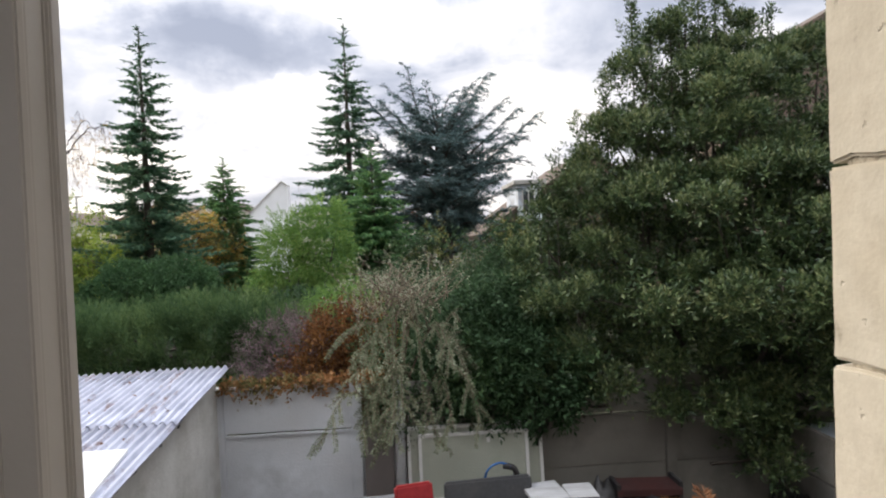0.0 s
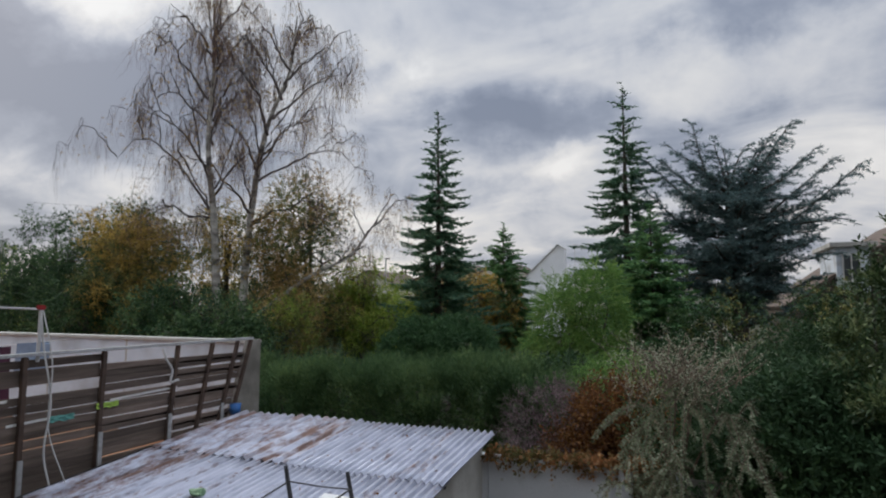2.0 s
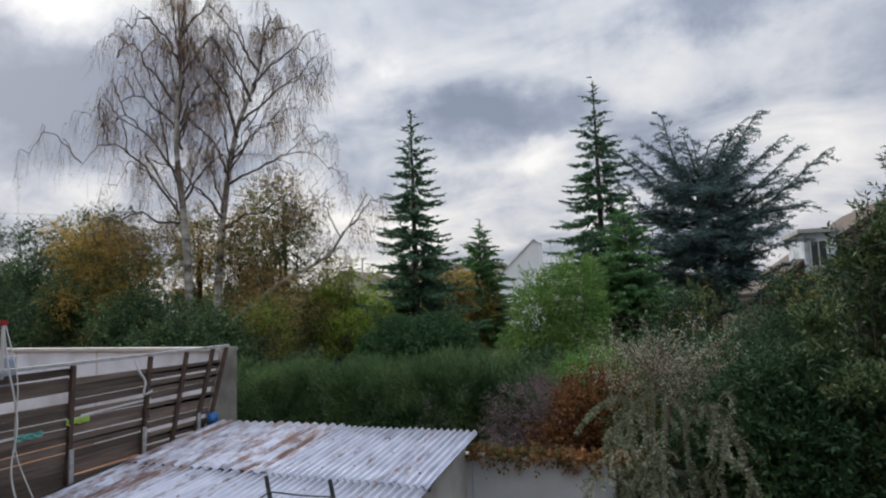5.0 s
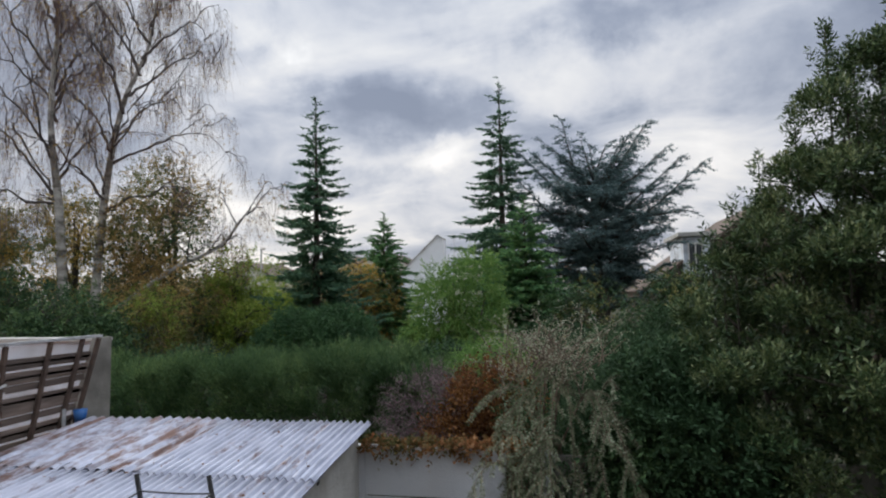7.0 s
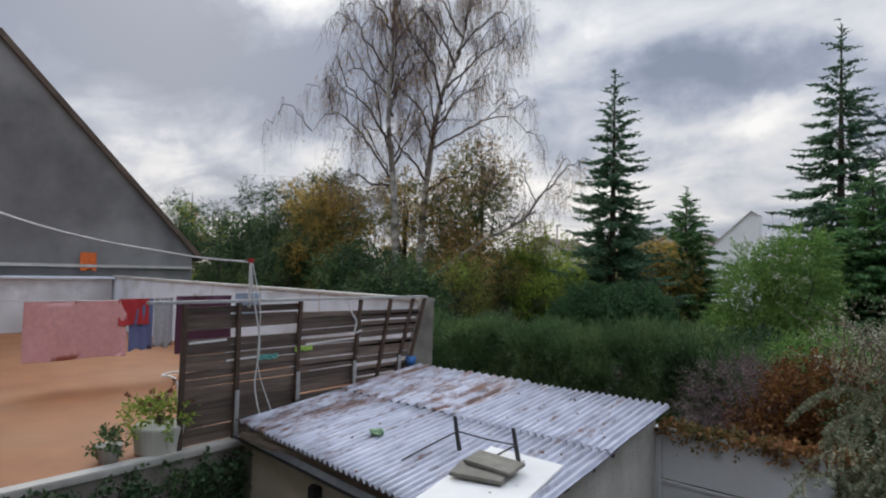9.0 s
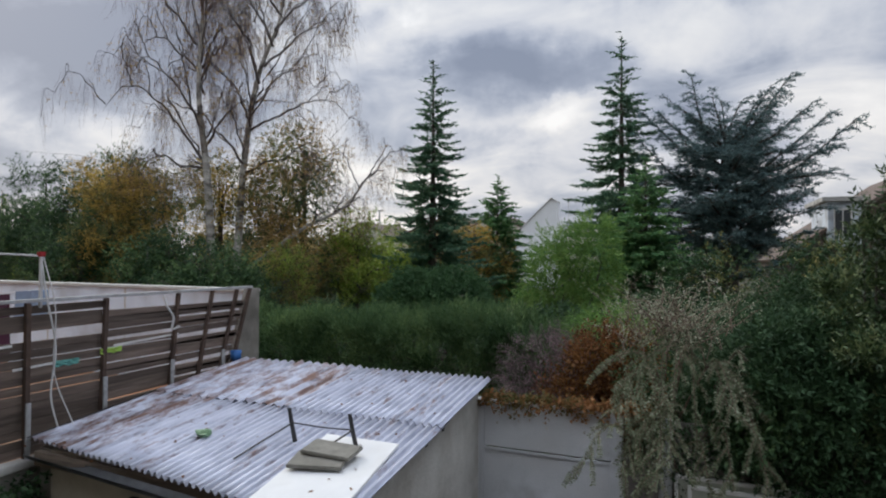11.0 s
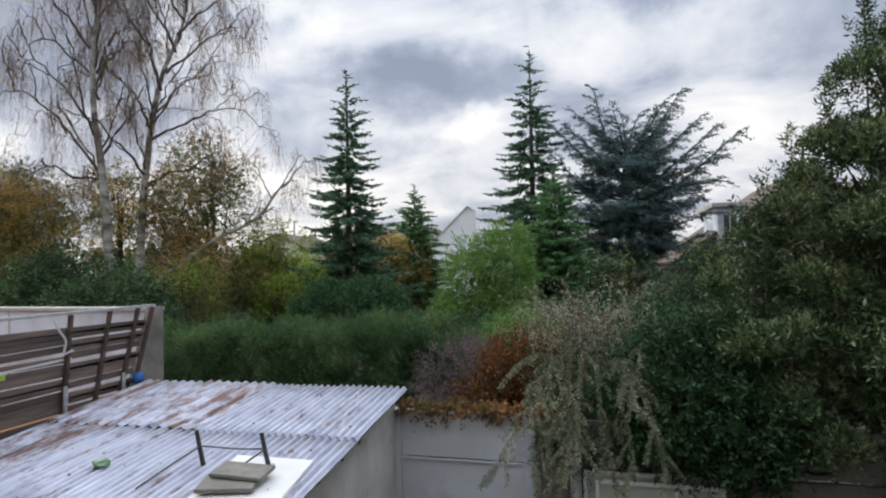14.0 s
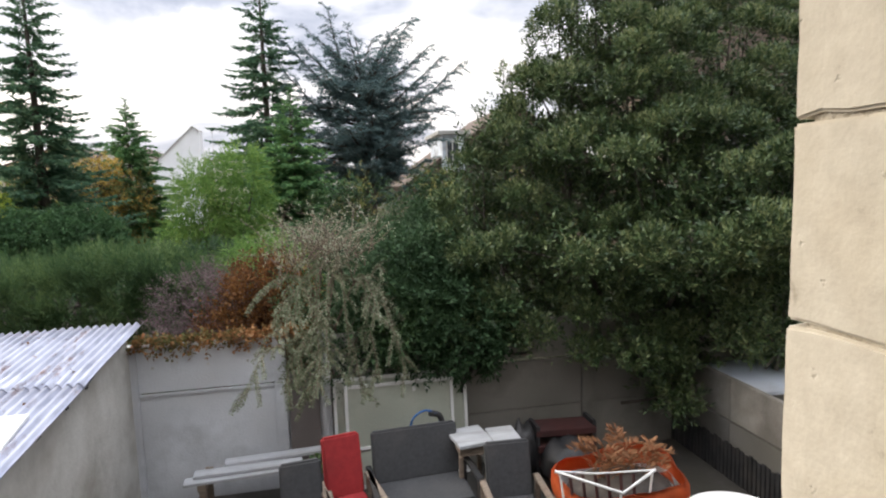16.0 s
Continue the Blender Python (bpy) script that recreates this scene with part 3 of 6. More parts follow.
def shrub(name, blobs, mat, label, category, seed, n, leaf, width, shoot=0.3, count=9, lump=0.4, up=0.5, base=None, stem_mat=None, group="",
          spread=0.8, inner=0.35, extra=None, core_size=0.84, clump=22, holes=-0.3, grain=1.2, apart=0.8):
    """A bush or broad-leaved tree: stems from the ground and shoots over uneven mounds."""
    r = rs(seed)
    c0 = np.array(base if base is not None else (blobs[0][0][0], blobs[0][0][1], G), float)
    root = thing(name, tuple(c0), label, category, group)
    lv = Leaves(seed + 1)
    p, d = open_places(blobs, max(6, int(n * (1 - inner) / clump)), r, lump * apart, holes, grain)
    tufts(lv, p, d, c0, r, lump, clump, shoot, count, leaf, width, up, spread)
    core = [(c, tuple(core_size * k for k in s)) for c, s in blobs]
    p, d = blob_points(core, int(n * inner), r, 0.4)
    lv.sprigs(p - c0, d + r.normal(size=p.shape) * 0.6 + [0, 0, up * 0.5], shoot * r.uniform(0.6, 1.2, len(p)), count, leaf * 1.15, width * 1.1, spread)
    if extra is not None:
        extra(lv, c0)
    lv.make("foliage", mat, root)
    tb = Tubes(5)
    for c, s in blobs:
        c = np.array(c, float)
        for _ in range(3):
            foot = c0 + [r.uniform(-.25, .25), r.uniform(-.25, .25), -0.02]
            end = c + r.uniform(-0.5, 0.5, 3) * s
            mid = (foot + end) / 2 + r.uniform(-0.3, 0.3, 3)
            tb.add(curve([foot, mid, end], 6) - c0, (0.05 * shoot / 0.3 + 0.02, 0.012))
    tb.make("stem", stem_mat or M_BARK, root)
    return root


def spruce(at, h, radius, seed, mat, label, levels=36, low=0.06, bare_tip=0.08, droop=0.25, per=7):
    """A spruce: trunk, whorls of drooping branches, flat sprays of needles."""
    r = rs(seed)
    root = thing("spruce_tree", at, label, "tree")
    tr, br, lv = Tubes(7), Tubes(4), Leaves(seed + 1)
    tr.add(curve([(0, 0, -0.1), (r.uniform(-.05, .05), 0, h * 0.5), (0, 0, h)], 8), (0.02 * h, 0.012))
    tr.make("trunk", M_BARK, root)
    for i in range(levels):
        u = low + (1 - low - 0.015) * (i / (levels - 1)) ** 0.92
        span = radius * (1 - u) ** 0.95 * (1.0 if u > 0.25 else 0.75 + u) + 0.10
        if u > 1 - bare_tip:
            span *= 0.6
        k = per if u < 0.8 else 5
        off = r.uniform(0, 6.28)
        for j in range(k):
            a = off + j * 6.283 / k + r.uniform(-0.3, 0.3)
            L = span * r.uniform(0.62, 1.22)
            out = np.array([math.cos(a), math.sin(a), 0])
            z = u * h + r.uniform(-1.3, 1.3) * h / levels
            rise = (0.35 if u > 0.75 else 0.05) * L
            dip = droop * L * (1.0 if u < 0.75 else 0.2)
            pts = curve([(0, 0, z), out * L * 0.55 + [0, 0, z + rise - dip * 0.8], out * L + [0, 0, z + rise - dip * 0.62]], 5)
            br.add(pts, (0.006 + 0.006 * L, 0.003))
            m = max(5, int(L / 0.06))
            s = r.uniform(0.12, 1.0, m * 2)
            idx = s * (len(pts) - 1)
            lo = np.floor(np.minimum(idx, len(pts) - 1.001)).astype(int)
            p = pts[lo] + (idx - lo)[:, None] * (pts[lo + 1] - pts[lo])
            side = np.array([-out[1], out[0], 0])
            sign = np.where(np.arange(m * 2) % 2, 1, -1)[:, None]
            way = out * 0.8 + side * sign * r.uniform(0.3, 1.0, (m * 2, 1)) + [0, 0, -0.12] + r.normal(size=(m * 2, 3)) * 0.22
            ln = (0.17 + 0.22 * L * (1 - s)) * r.uniform(0.7, 1.2, m * 2) * min(1.0, 0.45 + (1 - u) * 2.2)
            lv.add(p, way, ln, 0.035 + 0.10 * ln, 0.5)
            lv.add(p, way + [0, 0, -0.25] + r.normal(size=(m * 2, 3)) * 0.3, ln * 0.85, 0.03 + 0.09 * ln, 0.5)
            lv.add(pts[-1:], (out + [0, 0, 0.15])[None], 0.22, 0.06)
    for k in range(14):
        z = h * (0.93 + 0.075 * k / 14)
        d = rs(seed + k).normal(size=(5, 3)) * [1, 1, 0.2] + [0, 0, 0.7]
        lv.add(np.tile([0, 0, z], (5, 1)), d, 0.09, 0.03)
    br.make("branch_mass", M_BARK, root)
    lv.make("needles", mat, root)
    return root


# ---- ground ----
bm = bmesh.new()
bmesh.ops.create_grid(bm, x_segments=80, y_segments=80, size=1.0)
for v in bm.verts:
    x, y = v.co.x, v.co.y
    v.co = Vector((math.copysign(abs(x) ** 3, x) * 1500, math.copysign(abs(y) ** 3, y) * 1500, 0))
    if v.co.y > 8:
        v.co.z = 0.12 * noise.noise(v.co * 0.2)
    v.co.z += G - 0.12
tagged(part("ground", bm, M_GROUND), "damp dark soil and rough garden grass", "ground", kind="structure")
tagged(part("yard_paving", boxed(-4.6, 5.6, 0.8, 6.6, G - 0.2, G), M_YARD), "stained concrete yard paving, darkened for the yard's shade", "paving", kind="structure")


# ---- the house with the window ----
X_REV, Y_OUT, Y_IN = 0.955, 0.79, 0.545
wall = thing("wall_house", (0, 0, G), "rough pale block wall around the window opening", "wall", kind="structure")


def wbox(name, *b, mat=M_RENDER):
    x0, x1, y0, y1, z0, z1 = b
    return part(name, boxed(x0, x1, y0, y1, z0 - G, z1 - G), mat, wall)


wbox("masonry", -7.4, -0.85, 0.50, 0.79, G - 0.1, 5.6)
wbox("masonry", -0.85, 1.5, 0.50, 0.79, G - 0.1, 2.72)
wbox("masonry", -0.85, 1.5, 0.50, 0.79, 4.75, 5.6)
wbox("masonry", 1.5, 8.5, 0.50, 0.79, G - 0.1, 5.6)
wbox("mortar", 0.9592, 1.5, Y_IN + 0.004, Y_OUT - 0.022, 2.72, 4.75, mat=M_MORTAR)


def rough_block(seed, x0, x1, y0, y1, z0, z1):
    """A cast block with chipped edges."""
    b = bmesh.new()
    box(b, x0, x1, y0, y1, z0, z1, bevel=0.003)
    bmesh.ops.subdivide_edges(b, edges=list(b.edges), cuts=7, use_grid_fill=True)
    for v in b.verts:
        q = v.co * 22 + Vector((seed * 3.1, 0, 0))
        v.co += Vector((noise.noise(q), noise.noise(q + Vector((9, 0, 0))), noise.noise(q + Vector((0, 9, 0))))) * 0.0022
        # corners broken off along the outer edge and the joints
        edge = min(v.co.z - z0, z1 - v.co.z)
        if edge < 0.02 and y1 - v.co.y < 0.035:
            chip = max(0.0, noise.noise(v.co * 16 + Vector((seed * 1.7, 3, 0))) + 0.1) * 0.012
            v.co.z += chip * (1 if v.co.z - z0 < z1 - v.co.z else -1) * (1 - edge / 0.02)
            if v.co.y > y1 - 0.02:
                v.co.y -= chip * 0.6
    return b


COURSE, JOINT = 0.2045, 3.613
r = rs(5)
for i in range(-4, 6):
    z0 = JOINT + i * COURSE - G
    shift = r.uniform(-0.003, 0.001)
    part("block", rough_block(i + 9, X_REV + shift, X_REV + 0.2 + 0.1 * (i % 2), Y_IN, Y_OUT + r.uniform(-0.004, 0.006), z0 + 0.001, z0 + COURSE - 0.003), M_BLOCK, wall)
    part("block", rough_block(i + 29, X_REV + 0.21 + 0.1 * (i % 2), X_REV + 0.545, Y_IN, Y_OUT, z0 + 0.001, z0 + COURSE - 0.003), M_BLOCK, wall)

window = thing("window_1", (0.366, 0.469, 2.75), "narrow taupe-grey ribbed window post with a dark brown strip", "window", kind="structure")


def profile(points, z0, z1):
    """An upright moulding: a plan outline drawn up to its height."""
    b = bmesh.new()
    f = b.faces.new([b.verts.new((x, y, z0)) for x, y in points])
    e = bmesh.ops.extrude_face_region(b, geom=[f])
    bmesh.ops.translate(b, verts=[g for g in e["geom"] if isinstance(g, bmesh.types.BMVert)], vec=(0, 0, z1 - z0))
    bmesh.ops.recalc_face_normals(b, faces=list(b.faces))
    return b


# stile with ribs on its room side; x runs to the left from the free edge
stile = [(0.0, 0.0), (0.0, -0.012), (-0.006, -0.014), (-0.006, -0.034), (-0.009, -0.040), (-0.040, -0.044), (-0.042, -0.052), (-0.047, -0.052), (-0.049, -0.042),
         (-0.052, -0.042), (-0.054, -0.050), (-0.058, -0.050), (-0.060, -0.040), (-0.066, -0.040), (-0.068, -0.056), (-0.073, -0.056), (-0.075, -0.034),
         (-0.101, -0.034), (-0.104, -0.056), (-0.108, -0.060), (-0.112, -0.058), (-0.116, -0.048), (-0.116, 0.0)]
stile = [(0.42 * x, 0.6 * y) for x, y in stile]
b = profile(stile, 0.06, 1.9)
bmesh.ops.bevel(b, geom=[e for e in b.edges if abs(e.verts[0].co.z - e.verts[1].co.z) > 1], offset=0.0008, segments=2, affect="EDGES")
part("stile", b, M_LEAF_FRAME, window)
part("panel", boxed(-0.112, -0.0490, -0.022, -0.004, 0.06, 1.9, bevel=0.002), M_DARK_PANEL, window, "dark brown flat strip")
part("rail", boxed(-1.12, -0.001, -0.030, -0.002, 0.0, 0.058, bevel=0.004), M_LEAF_FRAME, window)
part("rail", boxed(-1.12, -0.001, -0.030, -0.002, 1.902, 1.96, bevel=0.004), M_LEAF_FRAME, window)
part("jamb", boxed(-1.20, -1.122, -0.02, 0.068, -0.02, 1.96, bevel=0.005), M_WHITE, window)
part("jamb", boxed(0.592, 0.66, -0.02, 0.068, -0.02, 1.96, bevel=0.005), M_WHITE, window, "white plastic window jamb")
part("window_sill", boxed(-1.2, 0.66, 0.005, 0.36, -0.06, -0.02, bevel=0.006), M_COPING, window)

room = thing("room_shell", (0, -2, 2.0), "plain plastered room behind the window, rear left open for skylight", "room", kind="structure")
part("floor", boxed(-2.6, 2.6, -3.0, 2.5, -0.2, 0.0), M_WOOD, room)
part("ceiling", boxed(-2.6, 2.6, -1.5, 2.5, 2.9, 3.1), M_PLASTER, room)
part("side_wall", boxed(-2.8, -2.602, -3.0, 2.5, 0.0, 2.9), M_PLASTER, room)
part("side_wall", boxed(2.602, 2.8, -3.0, 2.5, 0.0, 2.9), M_PLASTER, room)
# unseen; kept low so that skylight from behind brightens the window post
part("rear_wall", boxed(-2.6, 2.6, -3.2, -3.002, 0.0, 0.4), M_PLASTER, room)

# ---- back wall of the yard: concrete posts and panels ----
yard_wall = thing("wall_yard", (0, 6.65, G), "grey cast concrete panel wall with posts, stained, right bays darkened for shade", "wall", kind="structure")
XP = [-1.60, -0.11, 0.36, 1.9, 3.45, 5.0, 6.5]
# the bays under the laurel take the concrete with shade in its colour
for i, x in enumerate(XP):
    part("post", boxed(x - 0.06, x + 0.06, -0.03, 0.09, -0.1, 1.70, bevel=0.01), M_WALLC if i < 3 else M_WALLC_SHADE, yard_wall)
for i, (a, b2) in enumerate(zip(XP, XP[1:])):
    top = 1.70 if i == 0 else (1.20 if i == 1 else 1.66)
    for z0, z1 in (((-0.05, 1.165), (1.19, top)) if i == 0 else ((-0.05, 0.585), (0.59, 1.165), (1.19, top))):
        if z1 - z0 < 0.05:
            continue
        part("panel", boxed(a + 0.061, b2 - 0.061, 0.0, 0.06, z0, z1, bevel=0.008), M_WALLC if i < 2 else M_WALLC_SHADE, yard_wall)
part("ledge", boxed(XP[0] + 0.061, XP[1] - 0.061, -0.022, 0.0, 1.15, 1.185, bevel=0.006), M_WALLC, yard_wall)
for x in (-1.40, -0.85, -0.45):
    part("fixing", boxed(x, x + 0.025, -0.006, 0.0, 1.44, 1.47, bevel=0.002), M_COPING, yard_wall)

side_wall = thing("wall_side", (4.72, 4, G), "brownish concrete panel wall along the yard's side", "wall", kind="structure")
# lower panels take the same shade-darkened concrete
for y0, y1 in ((-2.9, -1.36), (-1.35, 0.19), (0.2, 1.74), (1.75, 2.61)):
    part("panel", boxed(0.0, 0.07, y0, y1, -0.1, 0.56, bevel=0.008), M_WALLC_SHADE, side_wall)
    part("panel", boxed(0.004, 0.066, y0, y1, 0.575, 1.05, bevel=0.008), M_RENDER, side_wall)

# ---- the shed ----
shed = thing("garden_shed", (-3.16, 5.1, G), "low rendered shed with a rusting corrugated metal roof", "shed")
SX, SY = -3.16, 5.1


def roof_z(y):
    return 1.895 + 0.1 * (y - 3.55)


def sbm(x0, x1, y0, y1, z0, z1, bevel=0.0):
    return boxed(x0 - SX, x1 - SX, y0 - SY, y1 - SY, z0 - G, z1 - G, bevel=bevel)


def sloped(x0, x1, y0, y1, z0, drop):
    """A wall whose top follows the roof."""
    b = sbm(x0, x1, y0, y1, z0, 3.0)
    for v in b.verts:
        if v.co.z > 1.5:
            v.co.z = roof_z(v.co.y + SY) - drop - G
    return b


part("side_wall", sloped(-1.74, -1.60, 3.86, 6.62, G - 0.1, 0.05), M_PALER, shed, "pale patched rendered side, damp at its foot")
part("side_wall", sloped(-4.75, -4.61, 3.86, 6.62, G - 0.1, 0.05), M_RENDER, shed)
part("front_wall", sloped(-4.609, -1.741, 3.86, 4.0, G - 0.1, 0.05), M_BEIGE, shed, "beige rendered front")
part("rear_wall", sloped(-4.609, -1.741, 6.48, 6.62, G - 0.1, 0.05), M_RENDER, shed)
win = part("window", sbm(-3.05, -2.68, 3.845, 3.88, 1.05, 1.74, 0.006), M_WHITE, shed, "small white shed window")
for x0, x1 in ((-3.01, -2.875), (-2.855, -2.72)):
    part("pane", sbm(x0, x1, 3.838, 3.844, 1.09, 1.70), M_GLASS, win)
part("wall_lamp", sbm(-3.62, -3.50, 3.77, 3.859, 1.50, 1.64, 0.02), M_BLACK, shed)

PITCH = 0.076
r = rs(11)


def sheet(x0, x1, y0, y1, lift, amp, pitch, seed):
    """A corrugated sheet with thickness, a little wavy at its ends."""
    q = rs(seed)
    n = max(8, int((x1 - x0) / pitch * 8))
    xs = np.linspace(x0, x1, n + 1)
    top = []
    for j in range(5):
        for x in xs:
            front = y0 if y0 else 3.85 - 0.104 * (x + 4.85)
            y = front + (y1 - front) * j / 4
            w = amp * math.sin(2 * math.pi * x / pitch)
            sag = 0.008 * noise.noise(Vector((x * 1.3, y * 1.7, seed)))
            ragged = q.uniform(-0.006, 0.006) if j in (0, 4) else 0
            top.append((x - SX, y + ragged - SY, roof_z(y) + lift + w + sag - G))
    top = np.array(top)
    low = top - [0, 0, 0.003]
    m = n + 1
    i = np.arange(4)[:, None] * m + np.arange(n)[None]
    f = np.stack([i, i + 1, i + m + 1, i + m], -1).reshape(-1, 4)
    k = len(top)
    e = np.arange(n)
    rim = [np.stack([e, e + k, e + k + 1, e + 1], -1), np.stack([e + 4 * m, e + 1 + 4 * m, e + 1 + 4 * m + k, e + 4 * m + k], -1)]
    return np.vstack([top, low]), np.vstack([f, f[:, ::-1] + k, *rim])


for i in range(4):
    w = 0.845
    x0 = -4.85 + i * w
    v, f = sheet(x0, x0 + w + 0.04, 0, 5.32, 0.018 + 0.004 * (i % 2), 0.019, PITCH, i)
    quads("roof_sheet", v, f, M_SHEET_RUST if i == 0 else M_SHEET, shed, "rust-flecked corrugated sheet", True)
    wide = i < 2
    v, f = sheet(x0, x0 + w + 0.04, 5.18, 6.62 + (0.03 if i % 2 else 0.0), 0.030 + 0.004 * (i % 2), 0.017 if wide else 0.019, 0.122 if wide else PITCH, i + 10)
    quads("roof_sheet", v, f, M_SHEET_RUST if wide else M_SHEET, shed, "corrugated sheet with brown rust patches" if wide else "dull zinc corrugated sheet", True)
part("barge_strip", sloped(-4.90, -4.852, 3.82, 6.6, 1.86, -0.03), M_BLACK, shed)
# gutter: a half-round channel
rad = 0.055
b = bmesh.new()
rows = []
for x in (-4.85, -1.75):
    rows.append([b.verts.new((x - SX, 3.86 - 0.104 * (x + 4.85) - 0.03 + rad * math.cos(a) - SY, 1.83 + rad * math.sin(a) - G)) for a in np.linspace(math.pi, 2 * math.pi, 9)])
for p, q in zip(rows[0], rows[0][1:]):
    k = rows[0].index(p)
    b.faces.new((p, q, rows[1][k + 1], rows[1][k]))
bmesh.ops.solidify(b, geom=list(b.faces), thickness=0.004)
part("gutter", b, M_ZINC, shed, "grey zinc gutter", True)
part("fascia", sbm(-4.75, -1.6, 3.805, 3.858, 1.74, 1.86), M_WOOD, shed, "dark weathered fascia board")
for k in range(7):
    y = 3.95 + k * 0.38 + r.uniform(-.08, .08)
    hgt = r.uniform(0.04, 0.11)
    b = sbm(-1.597, -1.588, y, y + r.uniform(0.03, 0.09), roof_z(y) - 0.06 - hgt, roof_z(y) - 0.03)
    part("torn_felt", b, M_BLACK, shed)

# white board, two lichened boards and the bracket on the roof
white = thing("roof_board", (-1.85, 3.7, roof_z(3.7) + 0.035), "large white board lying on the corrugated roof", "board")
b = bmesh.new()
tilt = math.atan(0.1)
box(b, -0.345, 0.345, -1.05, 0.98, 0.0, 0.022, bevel=0.004)
for v in b.verts:
    v.co.x += 0.10 * (-v.co.y) - 0.02
    v.co.z += 0.1 * v.co.y
part("board", b, M_BOARD, white)
slab = thing("grey_board", (-2.03, 4.18, roof_z(4.18) + 0.075), "two lichened grey boards lying stacked on the white board", "board")
part("board", boxed(-0.22, 0.20, -0.16, 0.10, 0.0, 0.03, bevel=0.006, m=pose(0, 0, 0, 5.7, 0, 14)), M_STONE, slab)
part("board", boxed(-0.20, 0.22, -0.04, 0.19, 0.036, 0.066, bevel=0.006, m=pose(0.02, 0.02, 0.0, 5.7, 2, 2)), M_STONE, slab)
fr = thing("antenna_bracket", (-2.22, 4.5, roof_z(4.5) + 0.03), "black metal bracket with two posts and braces on the roof", "bracket")
for x, k in ((-0.29, 0.0), (0.28, 0.04)):
    t2 = Tubes(8)
    t2.add([(x, k, 0.0), (x - 0.05, k + 0.02, 0.14), (x - 0.085, k + 0.03, 0.27)], (0.020, 0.017))
    t2.make("post", M_BLACK, fr)
    t2 = Tubes(5)
    t2.add(curve([(x - 0.04, k, 0.15), (x - 0.16, k - 0.24, 0.05), (x - 0.24, k - 0.46, -0.03)], 5), (0.008, 0.008))
    t2.make("brace", M_BLACK, fr)
t2 = Tubes(5)
t2.add(curve([(-0.34, 0, 0.16), (-0.02, 0.03, 0.145), (0.24, 0.05, 0.15)], 5), (0.007, 0.007))
t2.make("crossbar", M_BLACK, fr)
bag = thing("green_bag", (-3.35, 4.35, roof_z(4.35) + 0.03), "small crumpled pale green plastic bag", "bag")
b = bmesh.new()
bmesh.ops.create_icosphere(b, subdivisions=2, radius=0.055)
for v in b.verts:
    v.co = Vector((v.co.x * 1.5, v.co.y, v.co.z * 0.6 + 0.03)) * (1 + 0.5 * noise.noise(v.co * 30))
part("film", b, surface("pale_green_film", ((0.3, (0.15, 0.28, 0.15)), (0.7, (0.26, 0.42, 0.24))), 9, rough=0.4), bag)

# fallen leaves on the roof and the board
lv = Leaves(77)
q = rs(78)
n = 70
px, py = q.uniform(-4.7, -1.5, n), q.uniform(3.6, 6.5, n)
on = (px > -2.15) & (py < 4.6)
pz = np.array([roof_z(y) for y in py]) + np.where(on, 0.064, 0.048)
lv.add(np.stack([px, py, pz], 1), q.normal(size=(n, 3)) * [1, 1, 0.12], q.uniform(0.025, 0.05, n), q.uniform(0.015, 0.028, n), 0.12)
tagged(lv.make("fallen_leaves", M_RUSSET), "small brown fallen leaves scattered on the roof", "leaves", kind="stuff")

# ---- the neighbour's terrace ----
T = 1.72
terrace = thing("terrace", (-9, 4.5, G), "raised terrace with terracotta-coloured paving", "terrace", kind="structure")
part("slab", boxed(-8.0, 3.95, -6.4, 2.45, -0.1, T - G), M_TERRACE, terrace)
part("edge", boxed(3.952, 4.10, -6.4, 2.45, T - G - 0.05, T - G + 0.02, bevel=0.01), M_COPING, terrace, "pale chipped terrace edge")
part("retaining_wall", boxed(3.952, 4.07, -6.4, 2.45, -0.1, T - G - 0.052), M_RENDER, terrace, "damp grey retaining wall")
pw = thing("wall_terrace", (-9, 7.0, G), "white-painted terrace parapet with a grey coping", "wall", kind="structure")
part("wall", boxed(-7.4, 3.86, 0.0, 0.14, -0.1, 2.77), M_WHITEW, pw)
part("coping", boxed(-7.4, 3.90, -0.04, 0.18, 2.772, 2.82, bevel=0.008), M_COPING, pw)
for x in (-2.2, -0.4, 1.4):
    part("joint", boxed(x, x + 0.03, -0.005, 0.0, 1.6, 2.77), M_COPING, pw)
b = bmesh.new()
f = b.faces.new([b.verts.new(p) for p in ((0, -0.42, 1.75), (0, 0.2, 1.75), (0, 0.2, 2.83), (0, -0.06, 2.83))])
e = bmesh.ops.extrude_face_region(b, geom=[f])
bmesh.ops.translate(b, verts=[x for x in e["geom"] if isinstance(x, bmesh.types.BMVert)], vec=(0.05, 0, 0))
bmesh.ops.recalc_face_normals(b, faces=list(b.faces))
end = part("end_panel", b, M_RENDER, pw, "grey triangular end panel")
end.location = (3.86, -0.06, 0)
bolt = part("wall_box", boxed(-2.92, -2.78, -0.05, -0.002, 2.35, 2.55, bevel=0.01), M_COPING, pw)

# slatted screen on the terrace's edge
screen = thing("slatted_screen", (-5.03, 3.3, T), "weathered dark brown timber slat screen with gaps", "fence")
PY = [0.0, 0.58, 1.36, 2.29, 2.83, 3.27, 3.52]
LEAN = [0.0, 0.0, 0.03, 0.10, 0.22, 0.30, 0.34]
q = rs(21)
